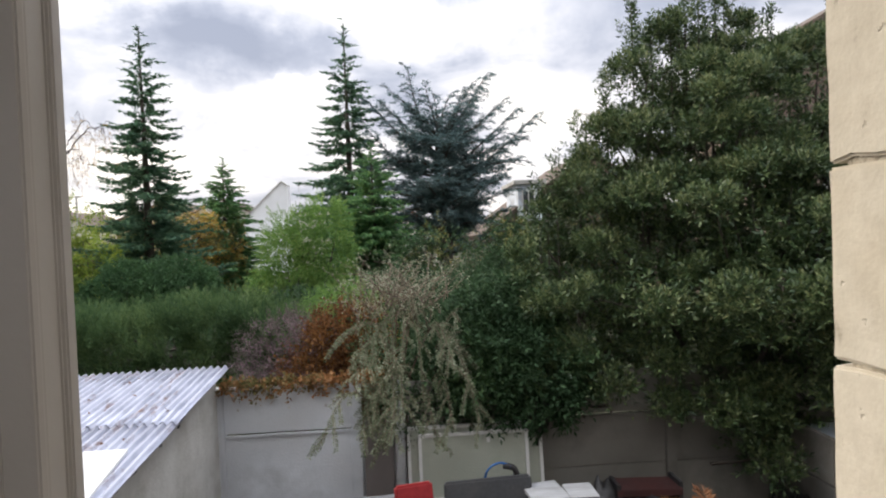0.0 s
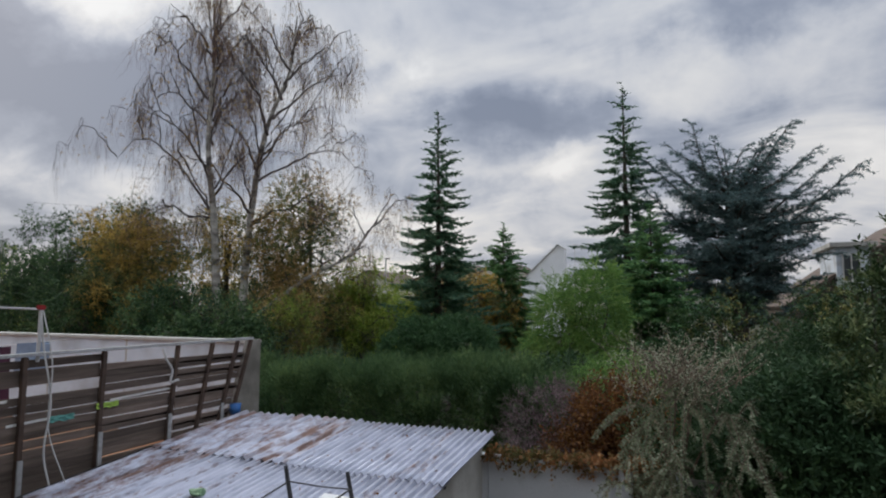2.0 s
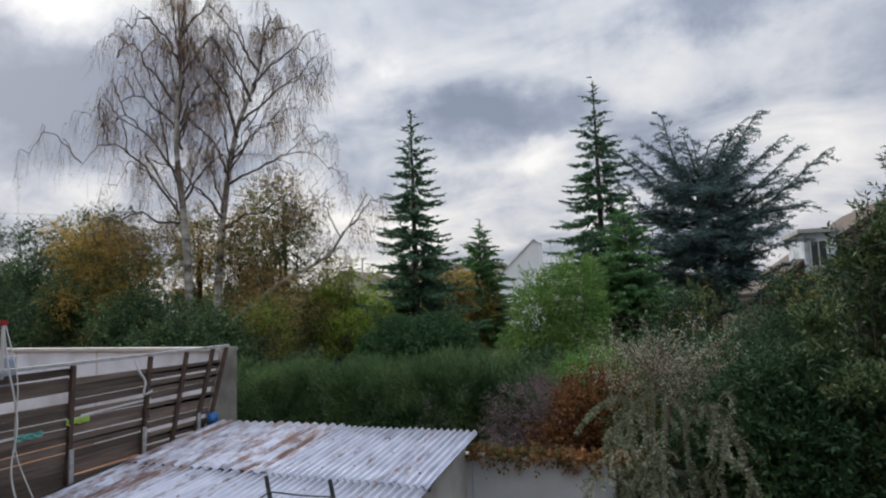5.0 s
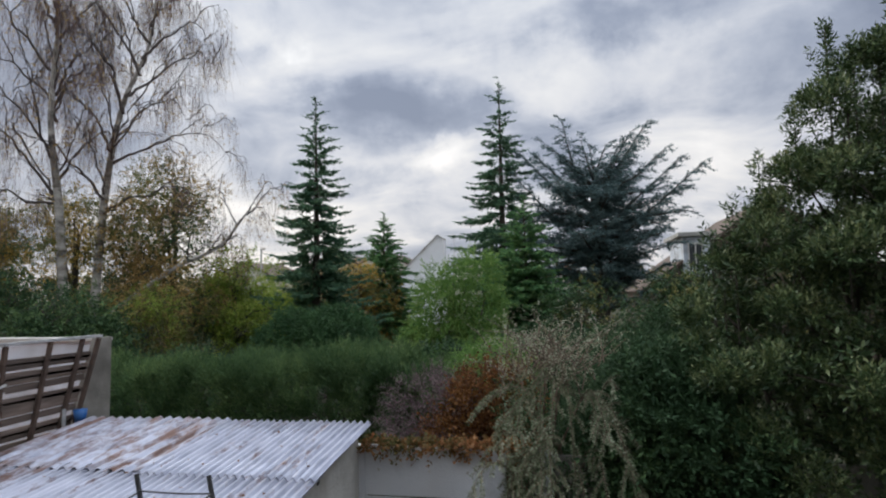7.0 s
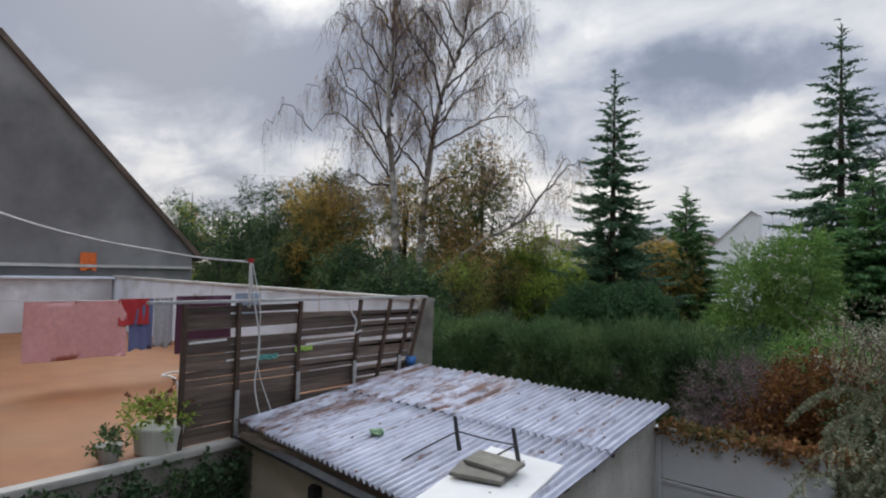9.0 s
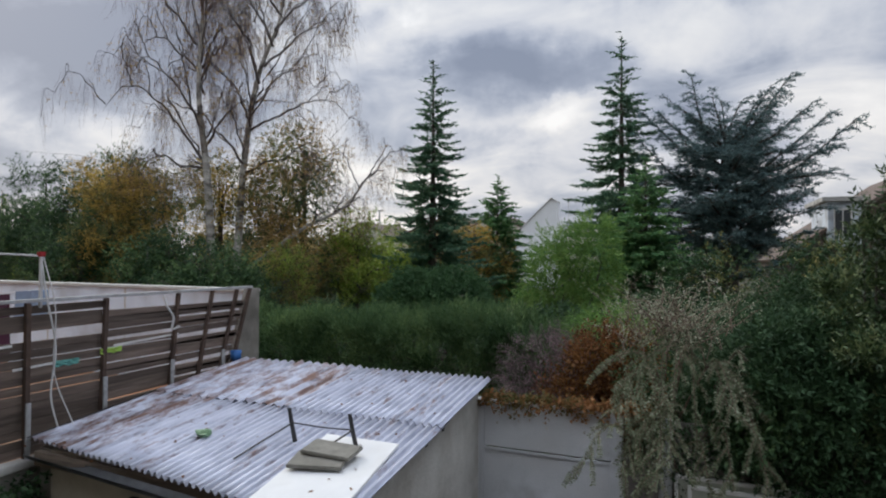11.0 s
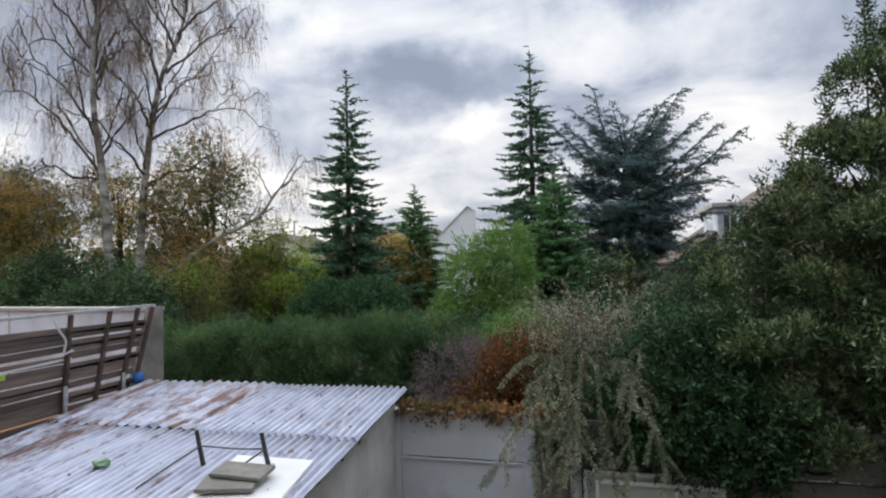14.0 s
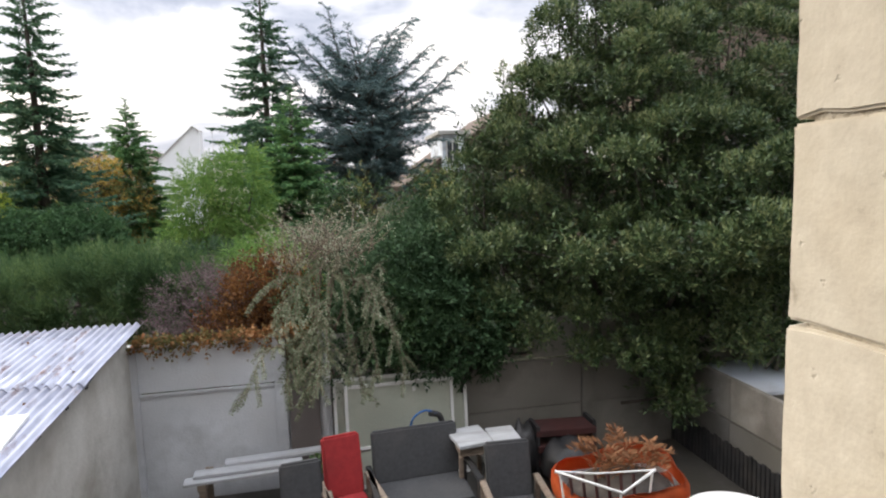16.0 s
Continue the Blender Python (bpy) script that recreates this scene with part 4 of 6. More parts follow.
for i, y in enumerate(PY):
    low = 0.08 if y < 0.8 else 0.22 + 0.03 * y
    b = boxed(0.02, 0.065, y - 0.022, y + 0.022, low - 0.1, 1.42, bevel=0.004)
    for v in b.verts:
        v.co.y -= LEAN[i] * (1.42 - v.co.z)
    part("post", b, M_POST, screen)
part("top_rail", boxed(0.0, 0.07, -0.35, 3.55, 1.425, 1.455, bevel=0.004), M_PALEWOOD, screen, "pale grey top rail")
for i in range(17):
    z = 0.03 + i * 0.080
    for a, c in ((0.0, 1.36), (1.36, 2.29), (2.29, 3.5)):
        if q.uniform() < 0.04 or (i == 16 and a > 0.5 and q.uniform() < 0.7):
            continue
        if z < 0.02 + 0.09 * a:
            continue
        t = q.uniform(-0.012, 0.012)
        hh = q.uniform(0.069, 0.079)
        reach = c - q.uniform(0, .02) - (0.33 * (1.38 - z) if c > 3 else 0)
        b = boxed(-0.012, 0.012, a + q.uniform(0, .02), reach, -hh / 2, hh / 2, bevel=0.003, m=pose(0, 0, z + 0.04, 0, 0, 0) @ Matrix.Rotation(t, 4, "X"))
        part("slat", b, M_SLAT, screen)
for y, z0, z1 in ((0.58, -0.02, 0.52), (1.34, 0.25, 0.62), (2.19, 0.38, 0.66), (3.0, 0.44, 0.66)):
    part("pale_batten", boxed(0.066, 0.085, y - 0.025, y + 0.02, z0, z1, bevel=0.003), M_PALEWOOD, screen, "pale unpainted batten")
for y0, y1, z in ((1.5, 2.35, 0.86), (0.5, 0.95, 0.80), (0.1, 0.5, 1.02)):
    part("pale_strip", boxed(0.0125, 0.017, y0, y1, z, z + 0.022, m=Matrix.Rotation(0.03, 4, "X")), M_WHITE, screen)

M_TEAL = cloth("teal_cloth", (0.16, 0.42, 0.38))
M_LIMEC = cloth("lime_cloth", (0.42, 0.62, 0.12))
for name, rgb, y, z in (("teal_rag", M_TEAL, 4.25, 2.55), ("lime_rag", M_LIMEC, 4.72, 2.60)):
    t0 = thing(name, (-5.0, y, z), "small bright rag tucked into the slats", "cloth")
    b = bmesh.new()
    bmesh.ops.create_grid(b, x_segments=10, y_segments=4, size=0.5)
    for v in b.verts:
        v.co = Vector((0.02 + 0.025 * noise.noise(v.co * 5), v.co.x * 0.24, v.co.y * 0.05 + 0.015 * noise.noise(v.co * 4)))
    bmesh.ops.solidify(b, geom=list(b.faces), thickness=0.006)
    part("cloth", b, rgb, t0)

# white cable, hook and cord over the screen
cab = thing("cable", (-5.0, 4.0, 3.57), "white cable strung over the terrace and hanging down", "cable")
t2 = Tubes(6)
t2.add(curve([(-4.2, -2.6, 1.05), (-1.6, -1.5, 0.32), (-0.4, -0.6, 0.06), (0.0, 0.0, 0.0)], 8), (0.011, 0.011))
t2.make("span", M_CABLE, cab)
t2 = Tubes(5)
t2.add(curve([(0, 0, 0), (0.03, 0.03, -0.35), (0.10, 0.08, -0.85), (0.09, 0.05, -1.3), (0.14, 0.12, -1.75), (0.2, 0.1, -2.3)], 7), (0.009, 0.009))
t2.make("drop", M_CABLE, cab)
t2 = Tubes(5)
t2.add(curve([(0, 0.02, 0), (0.12, 0.06, -0.5), (0.06, 0.1, -1.1), (0.2, 0.2, -1.6), (0.25, 0.3, -2.0)], 7), (0.006, 0.006))
t2.make("drop", M_CABLE, cab)
part("bracket", boxed(-0.013, 0.013, -0.013, 0.013, -0.48, 0.02, bevel=0.004), M_CABLE, cab)
part("clip", boxed(-0.025, 0.025, -0.03, 0.03, -0.005, 0.04, bevel=0.006), M_REDF, cab, "red clip")
cord = thing("hanging_cord", (-4.95, 5.35, 3.12), "white cord hanging from the screen's rail", "cord")
t2 = Tubes(6)
t2.add(curve([(0, 0, 0), (0.02, 0.03, -0.12), (0.02, 0.12, -0.25), (0.02, 0.10, -0.38), (0.03, 0.2, -0.36)], 6), (0.014, 0.012))
t2.make("cord", M_CABLE, cord)
tub = thing("blue_tub", (-4.93, 6.5, 2.2), "small blue plastic tub beside the parapet's end", "tub")
b = bmesh.new()
bmesh.ops.create_cone(b, cap_ends=True, segments=20, radius1=0.055, radius2=0.075, depth=0.14)
part("tub", b, M_BLUE, tub, smooth=True).location = (0, 0, 0.07)

# laundry on a line
line = thing("washing_line", (-9.0, 3.2, 2.97), "thin white washing line across the terrace", "line")
t2 = Tubes(4)
t2.add(curve([(0.05, -4.0, 0.08), (0, 0.5, -0.035), (-0.04, 1.8, -0.015), (0.03, 3.8, 0.07)], 8), (0.005, 0.005))
t2.make("line", M_CABLE, line)


def laundry(name, x, y, w, h, top, rgb, label, seed):
    t0 = thing(name, (x, y, top), label, "laundry", "laundry on the line")
    b = bmesh.new()
    bmesh.ops.create_grid(b, x_segments=18, y_segments=10, size=0.5)
    for v in b.verts:
        u, s = v.co.x, v.co.y - 0.5
        fold_ = 0.05 * noise.noise(Vector((u * 5, s * 1.2, seed))) * (0.3 - s)
        v.co = Vector((fold_, u * w, s * h * (1 + 0.05 * noise.noise(Vector((u * 3, 1, seed))))))
    bmesh.ops.solidify(b, geom=list(b.faces), thickness=0.006)
    part("cloth", b, cloth(name + "_weave", rgb), t0, smooth=True)
    return t0


laundry("pink_sheet", -9.0, 3.72, 1.35, 0.84, 2.93, (0.74, 0.40, 0.41), "pink sheet hanging from the line", 1)
laundry("red_cloth", -9.0, 4.50, 0.46, 0.40, 2.95, (0.46, 0.04, 0.05), "red cloth hanging from the line", 2)
laundry("blue_shirt", -9.015, 4.62, 0.36, 0.80, 2.95, (0.14, 0.17, 0.34), "blue garment hanging from the line", 3)
laundry("grey_towel", -9.05, 4.98, 0.32, 0.80, 2.96, (0.42, 0.45, 0.50), "grey-blue towel hanging from the line", 4)
laundry("plum_blanket", -9.0, 5.66, 1.0, 0.95, 2.98, (0.085, 0.03, 0.06), "dark plum blanket hanging from the line", 5)
laundry("light_blue_cloth", -8.95, 6.45, 0.5, 0.45, 3.02, (0.30, 0.38, 0.52), "light blue cloth hanging from the line", 7)

pot = thing("planter", (-5.16, 3.18, T), "round off-white planter with a straggly flowering plant", "planter")
b = bmesh.new()
bmesh.ops.create_cone(b, cap_ends=True, segments=28, radius1=0.20, radius2=0.235, depth=0.26)
bmesh.ops.bevel(b, geom=[e for e in b.edges if e.calc_face_angle(0) > 0.5], offset=0.012, segments=2, affect="EDGES")
part("pot", b, M_POT, pot, smooth=False).location = (0, 0, 0.13)
lv = Leaves(301)
q = rs(302)
p, d = blob_points([((0, 0, 0.33), (0.30, 0.30, 0.14))], 150, q, 0.8)
lv.sprigs(p, d + [0, 0, 0.5], 0.10, 5, 0.055, 0.6)
lv.make("leaves", M_LIME, pot)
lv = Leaves(303)
p, d = blob_points([((0, 0, 0.52), (0.28, 0.26, 0.14))], 13, q, 0.4)
lv.sprigs(p, d + [0, 0, 0.2], 0.05, 9, 0.035, 0.7)
lv.make("flower_heads", foliage("dull_red_flower", ((0.0, (0.05, 0.02, 0.018)), (0.5, (0.14, 0.05, 0.035)), (1.0, (0.26, 0.10, 0.06)))), pot, "withered dark red flower heads")
t2 = Tubes(4)
for a in p:
    t2.add(curve([(0, 0, 0.24), a * [0.5, 0.5, 0.8], a], 4), (0.005, 0.003))
t2.make("stalks", M_STEM, pot)
pot2 = thing("plant_pot", (-5.18, 2.75, T), "small grey plant pot with trailing green plant", "plant pot")
b = bmesh.new()
bmesh.ops.create_cone(b, cap_ends=True, segments=20, radius1=0.08, radius2=0.11, depth=0.15)
part("pot", b, M_COPING, pot2).location = (0, 0, 0.075)
lv = Leaves(305)
p, d = blob_points([((0, 0, 0.18), (0.13, 0.13, 0.07))], 60, q, 0.8)
lv.sprigs(p, d, 0.08, 5, 0.05, 0.6)
lv.make("leaves", M_HEDGE, pot2)
lv = Leaves(306)
p = np.stack([q.uniform(-4.92, -4.62, 1300), q.uniform(0.9, 4.1, 1300), q.uniform(0.6, 1.66, 1300)], 1)
lv.sprigs(p, q.normal(size=(1300, 3)) + [0.5, 0, -0.3], 0.15, 7, 0.06, 0.6)
tagged(lv.make("ivy", M_YEW), "dark ivy hanging over the terrace's edge", "ivy", kind="stuff")
hoop = thing("garden_chair", (-5.75, 3.4, T), "white tubular chair standing on the terrace", "chair")
t2 = Tubes(6)
t2.add(curve([(0.5, 0.0, 0.0), (0.48, 0, 0.6), (0.1, 0.02, 0.63), (0.0, 0.3, 0.63), (0.1, 0.5, 0.6), (0.12, 0.5, 0.0)], 7), (0.011, 0.011))
t2.make("frame", M_WHITE, hoop)

# ---- the yard's furniture and clutter ----


def armchair(name, at, turn, width, fabric, wood, label, back_h=0.52, category="chair"):
    """A low garden seat: slab cushions, frame, arms and legs. It faces -y before it is turned."""
    t0 = thing(name, at, label, category)
    t0.rotation_euler = (0, 0, radians(turn))
    w = width / 2
    part("seat", boxed(-w, w, -0.30, 0.24, 0.34, 0.43, bevel=0.02), fabric, t0)
    part("backrest", boxed(-w, w, -0.045, 0.045, 0.0, back_h, bevel=0.02, m=pose(0, 0.27, 0.40, -14)), fabric, t0)
    part("seat_frame", boxed(-w - 0.01, w + 0.01, -0.31, 0.25, 0.29, 0.338, bevel=0.006), wood, t0)
    for s in (-1, 1):
        part("arm", boxed(s * (w + 0.045) - 0.03, s * (w + 0.045) + 0.03, -0.33, 0.30, 0.56, 0.59, bevel=0.008), wood, t0)
        part("leg", boxed(s * (w + 0.045) - 0.022, s * (w + 0.045) + 0.022, -0.31, -0.265, 0.0, 0.559, bevel=0.004), wood, t0)
        part("leg", boxed(s * (w + 0.045) - 0.022, s * (w + 0.045) + 0.022, 0.235, 0.28, 0.0, 0.559, bevel=0.004), wood, t0)
    return t0


armchair("garden_sofa", (1.24, 5.42, G), 4, 0.86, M_GREYF, M_BLACK, "charcoal cushioned two-seat garden sofa", 0.50, "sofa")
armchair("garden_armchair", (1.98, 4.86, G), -3, 0.42, M_GREYF, M_WOOD, "charcoal garden armchair with wooden arms", 0.50)
armchair("red_armchair", (0.57, 5.26, G), 12, 0.36, M_REDF, M_WOOD, "red folding garden chair with wooden arms", 0.56)
armchair("grey_armchair", (0.18, 4.98, G), 8, 0.36, M_GREYF, M_WOOD, "charcoal garden chair with a plant pot behind it", 0.48)

for k, (x, y, a, z) in enumerate(((-0.5, 6.08, 4, 0.44), (-0.42, 6.14, 2, 0.475), (-0.15, 6.30, 4, 0.50))):
    t0 = thing("plank", (x, y, G + z), "silvered grey plank lying across trestles by the wall", "plank", "planks by the wall")
    t0.rotation_euler = (0, 0, radians(a))
    part("plank", boxed(-0.52, 0.52, -0.07, 0.07, 0.0, 0.03, bevel=0.004), M_PALEWOOD, t0)
for x in (-0.85, -0.05):
    t0 = thing("trestle", (x, 6.13, G), "low dark wooden trestle under the planks", "trestle", "trestles")
    part("beam", boxed(-0.04, 0.04, -0.14, 0.26, 0.37, 0.438, bevel=0.004), M_WOOD, t0)
    for y in (-0.1, 0.22):
        part("leg", boxed(-0.03, 0.03, y - 0.025, y + 0.025, 0.0, 0.369), M_WOOD, t0)
pp = thing("plant_pot", (0.22, 6.0, G), "grey plant pot with a small green weed", "plant pot")
b = bmesh.new()
bmesh.ops.create_cone(b, cap_ends=True, segments=20, radius1=0.11, radius2=0.15, depth=0.42)
part("pot", b, M_GREYF, pp).location = (0, 0, 0.21)
lv = Leaves(41)
q = rs(42)
p, d = blob_points([((0, 0, 0.46), (0.12, 0.12, 0.06))], 60, q, 0.8)
lv.sprigs(p, d + [0, 0, 0.6], 0.08, 5, 0.05, 0.4)
lv.make("leaves", M_HEDGE, pp)

# discarded window frames leaning on the wall
for k, (x0, x1, z0, z1, y) in enumerate(((0.44, 1.93, 0.45, 1.19, 6.44), (0.56, 1.76, 0.55, 1.13, 6.36))):
    t0 = thing("old_window_frame", (x0, y, G), "discarded white window frame with dusty greenish glass leaning on the wall", "window frame", "discarded window frames")
    w, h0, h1 = x1 - x0, 0.0, z1
    lean = pose(0, 0, 0, -6)
    part("pane", boxed(0.03, w - 0.03, 0.0, 0.008, 0.03, z1 - 0.03, m=lean), M_HAZE, t0)
    for bx in ((0, 0.035, 0.0, z1), (w - 0.035, w, 0.0, z1), (0.036, w - 0.036, z1 - 0.035, z1), (0.036, w - 0.036, 0.42, 0.455), (0.036, w - 0.036, 0, 0.035)):
        part("bar", boxed(bx[0], bx[1], -0.02, 0.03, bx[2], bx[3], bevel=0.004, m=lean), M_WHITE, t0)
    for x in (w * 0.62, w * 0.74):
        part("tag", boxed(x, x + 0.035, -0.006, -0.001, z1 - 0.12, z1 - 0.07, m=lean), M_WHITE, t0)
dark = thing("door_panel", (0.11, 6.54, G), "dark greenish glazed door leaf leaning in a gap of the wall", "door")
part("leaf", boxed(-0.14, 0.18, 0.0, 0.03, 0.0, 1.30, bevel=0.004, m=pose(0, 0, 0, -3)), M_DARK_PANEL, dark)

tbl = thing("side_table", (1.80, 5.66, G), "small wooden table topped with a pale warped board", "table")
part("tabletop", boxed(-0.22, 0.14, -0.18, 0.24, 0.74, 0.775, bevel=0.005, m=pose(0, 0, 0, 0, 0, 8)), M_PALEWOOD, tbl)
part("apron", boxed(-0.18, 0.10, -0.14, 0.20, 0.64, 0.738), M_WOOD, tbl)
for x in (-0.17, 0.09):
    for y in (-0.13, 0.19):
        part("leg", boxed(x - 0.02, x + 0.02, y - 0.02, y + 0.02, 0.0, 0.639), M_WOOD, tbl)
bx = thing("wooden_box", (2.06, 5.60, G), "pale shallow wooden box on a dark crate", "box")
part("crate", boxed(-0.10, 0.14, -0.12, 0.16, 0.0, 0.72, bevel=0.006), M_WOOD, bx)
part("lid", boxed(-0.12, 0.16, -0.14, 0.18, 0.722, 0.79, bevel=0.006), M_PALEWOOD, bx)
hose = thing("blue_hose", (1.42, 6.2, G + 0.6), "loop of blue garden hose hanging on the old frame", "hose")
t2 = Tubes(8)
for k in range(3):
    t2.add(curve([(-0.19 - .01 * k, 0.0, 0.06), (-0.15, -0.02 * k, 0.20 + 0.012 * k), (-0.02, 0.0, 0.27), (0.10, -0.01 * k, 0.22), (0.14 + .01 * k, 0.02, 0.12)], 6), (0.011, 0.011))
t2.make("loop", M_BLUE, hose)
t2 = Tubes(8)
t2.add(curve([(0.02, 0, 0.24), (0.13, 0, 0.20), (0.17, 0, 0.08)], 6), (0.035, 0.03))
t2.make("reel", M_BLACK, hose)

for name, x, y, rx, rz, mat, lab in (("bucket", 2.17, 6.2, 0.13, 0.36, M_GREYF, "dark bucket with a pale band standing by the wall"),
                                     ("black_sack", 2.50, 6.2, 0.16, 0.62, M_BLACK, "tall black rubbish sack against the wall"),
                                     ("black_sack", 2.9, 5.9, 0.30, 0.50, M_BLACK, "slumped black rubbish sack in the shade"),
                                     ("green_can", 2.22, 6.02, 0.10, 0.30, M_BOX, "small green watering can among the clutter")):
    t0 = thing(name, (x, y, G), lab, name.replace("_", " "))
    b = bmesh.new()
    bmesh.ops.create_icosphere(b, subdivisions=3, radius=1.0)
    for v in b.verts:
        k = 1 + 0.22 * noise.noise(v.co * 2.2 + Vector((x, y, 0)))
        v.co = Vector((v.co.x * rx * k, v.co.y * rx * k, max(0.0, (v.co.z * 0.5 + 0.5)) * rz * (2 - k)))
    part("body", b, mat, t0, smooth=True)
brk = thing("red_crate", (2.95, 6.2, G), "stack of dark red slatted crates under the shrub", "crate")
for k in range(3):
    part("slat", boxed(-0.34, 0.34, -0.16, 0.16, 0.14 + 0.17 * k, 0.21 + 0.17 * k, bevel=0.005, m=pose(0, 0, 0, 0, 0, 7 - 6 * k)), M_PINK, brk)
for x in (-0.33, 0.33):
    part("side", boxed(x - 0.02, x + 0.02, -0.13, 0.13, 0.0, 0.60), M_BLACK, brk)

# big bag of garden waste: orange rim, white sides, dry fronds
bigbag = thing("garden_waste_bag", (2.80, 4.62, G - 0.0), "white bulk bag with an orange rim full of dry palm fronds", "bag")
b = bmesh.new()
ring = 40
prev = None
for z, rx, ry in ((0.0, 0.50, 0.32), (0.35, 0.56, 0.36), (0.75, 0.55, 0.36), (0.86, 0.53, 0.34)):
    cur = []
    for k in range(ring):
        a = k * 2 * math.pi / ring
        w = 1 + 0.07 * noise.noise(Vector((math.cos(a) * 2, math.sin(a) * 2, z * 3)))
        sq = (abs(math.cos(a)) ** 4 + abs(math.sin(a)) ** 4) ** -0.25
        cur.append(b.verts.new((rx * sq * w * math.cos(a), ry * sq * w * math.sin(a), z)))
    if prev:
        for k in range(ring):
            b.faces.new((prev[k], prev[(k + 1) % ring], cur[(k + 1) % ring], cur[k]))
    prev = cur
bmesh.ops.solidify(b, geom=list(b.faces), thickness=0.012)
part("sack", b, M_SACK, bigbag, "white woven sides", True)
bigbag.scale = (0.95, 1, 0.78)
b = bmesh.new()
prev = None
for z, s in ((0.74, 1.03), (0.84, 1.06), (0.95, 1.05), (0.99, 0.98)):
    cur = []
    for k in range(ring):
        a = k * 2 * math.pi / ring
        sq = (abs(math.cos(a)) ** 4 + abs(math.sin(a)) ** 4) ** -0.25
        zz = z + (0.13 * max(0, math.cos(a - 0.9)) ** 2 if z > 0.8 else 0) + 0.06 * noise.noise(Vector((a * 2, z, 4)))
        cur.append(b.verts.new((0.54 * s * sq * math.cos(a), 0.35 * s * sq * math.sin(a), zz)))
    if prev:
        for k in range(ring):
            b.faces.new((prev[k], prev[(k + 1) % ring], cur[(k + 1) % ring], cur[k]))
    prev = cur
bmesh.ops.solidify(b, geom=list(b.faces), thickness=0.01)
part("rim", b, M_ORANGE, bigbag, "crumpled orange rim", True)
b = bmesh.new()
bmesh.ops.create_icosphere(b, subdivisions=3, radius=1.0)
for v in b.verts:
    k = 1 + 0.16 * noise.noise(v.co * 3.5)
    v.co = Vector((v.co.x * 0.50, v.co.y * 0.32, 0.80 + v.co.z * 0.20 * k))
part("garden_waste", b, M_BARK, bigbag, "brown heap of garden waste", True)
lv = Leaves(51)
q = rs(52)
for k in range(24):
    a = q.uniform(0, 6.28)
    foot = np.array([q.uniform(-0.22, 0.36), q.uniform(-0.05, 0.24), 0.95])
    tip = foot + [0.24 * math.cos(a), 0.2 * math.sin(a), q.uniform(0.12, 0.36)]
    ln = curve([foot, (foot + tip) / 2 + [0, 0, 0.14], tip], 12)
    for s in (-1, 1):
        side = unit(np.cross(tip - foot, [0, 0, 1.0])) * s
        lv.add(ln, side + unit(tip - foot) * 0.8 + q.normal(size=(len(ln), 3)) * 0.15, 0.10, 0.014, 0.2)
lv.make("dry_fronds", M_DRY, bigbag, "tan dry palm fronds")

air = thing("clothes_airer", (2.55, 4.22, G), "folding clothes airer with a white tubular frame", "clothes airer")
t2 = Tubes(8)
t2.add([(-0.36, 0.30, 0.92), (0.0, -0.14, 0.92), (0.42, 0.12, 0.92)], (0.012, 0.012))
t2.add([(-0.36, 0.30, 0.92), (-0.05, 0.22, 0.90), (0.42, 0.12, 0.92)], (0.008, 0.008))
t2.make("top_frame", M_WHITE, air)
for x, y in ((-0.33, 0.27), (0.0, -0.11), (0.39, 0.11)):
    t2 = Tubes(7)
    t2.add([(x, y, 0.91), (x * 0.7, y * 0.8, 0.0)], (0.010, 0.010))
    t2.make("leg", M_WHITE, air)
for k in range(6):
    x = -0.26 + k * 0.10
    t2 = Tubes(6)
    t2.add([(x, 0.24 - 0.02 * k, 0.90), (x + 0.04, 0.12, 0.15)], (0.014, 0.014))
    t2.make("bar", M_PINK, air)

low = thing("lattice_fence", (4.6, 4.9, G), "low black plastic lattice edging along the side wall", "fence")
for k in range(58):
    y = -1.45 + k * 0.062
    part("picket", boxed(-0.008, 0.008, y - 0.023, y + 0.023, 0.0, 0.38 + 0.012 * (k % 3), bevel=0.002), M_BLACK, low)
for z in (0.06, 0.22):
    part("rail", boxed(0.0082, 0.02, -1.5, 2.2, z, z + 0.03), M_BLACK, low)
cov = thing("white_table", (3.35, 3.82, G), "white plastic garden table", "table")
b = bmesh.new()
bmesh.ops.create_cone(b, cap_ends=True, segments=32, radius1=0.40, radius2=0.40, depth=0.03)
part("tabletop", b, M_WHITE, cov).location = (0, 0, 0.73)
for a in range(4):
    t2 = Tubes(8)
    t2.add([(0.25 * math.cos(a * 1.57 + .8), 0.25 * math.sin(a * 1.57 + .8), 0.715), (0.32 * math.cos(a * 1.57 + .8), 0.32 * math.sin(a * 1.57 + .8), 0.0)], (0.02, 0.018))
    t2.make("leg", M_WHITE, cov)
tin = thing("tin_shelter", (5.75, 5.6, G), "pale blue-white sheet shelter behind the side wall", "shelter")
part("roof", boxed(-0.88, 1.0, -0.15, 0.9, 0.93, 0.97, bevel=0.006), M_WHITEW, tin)
for x in (-0.8, 0.9):
    part("post", boxed(x - 0.03, x + 0.03, -0.1, -0.04, 0.0, 0.929), M_WOOD, tin)
    part("post", boxed(x - 0.03, x + 0.03, 0.7, 0.76, 0.0, 0.929), M_WOOD, tin)

# ---- planting close by ----
# ivy along the wall's top
lv = Leaves(61)
q = rs(62)
n = 430
x = q.uniform(-1.55, 0.25, n)
z = 2.0 + np.abs(q.normal(size=n)) * 0.035 - np.where(q.uniform(size=n) < 0.3, q.uniform(0, 0.16, n), 0)
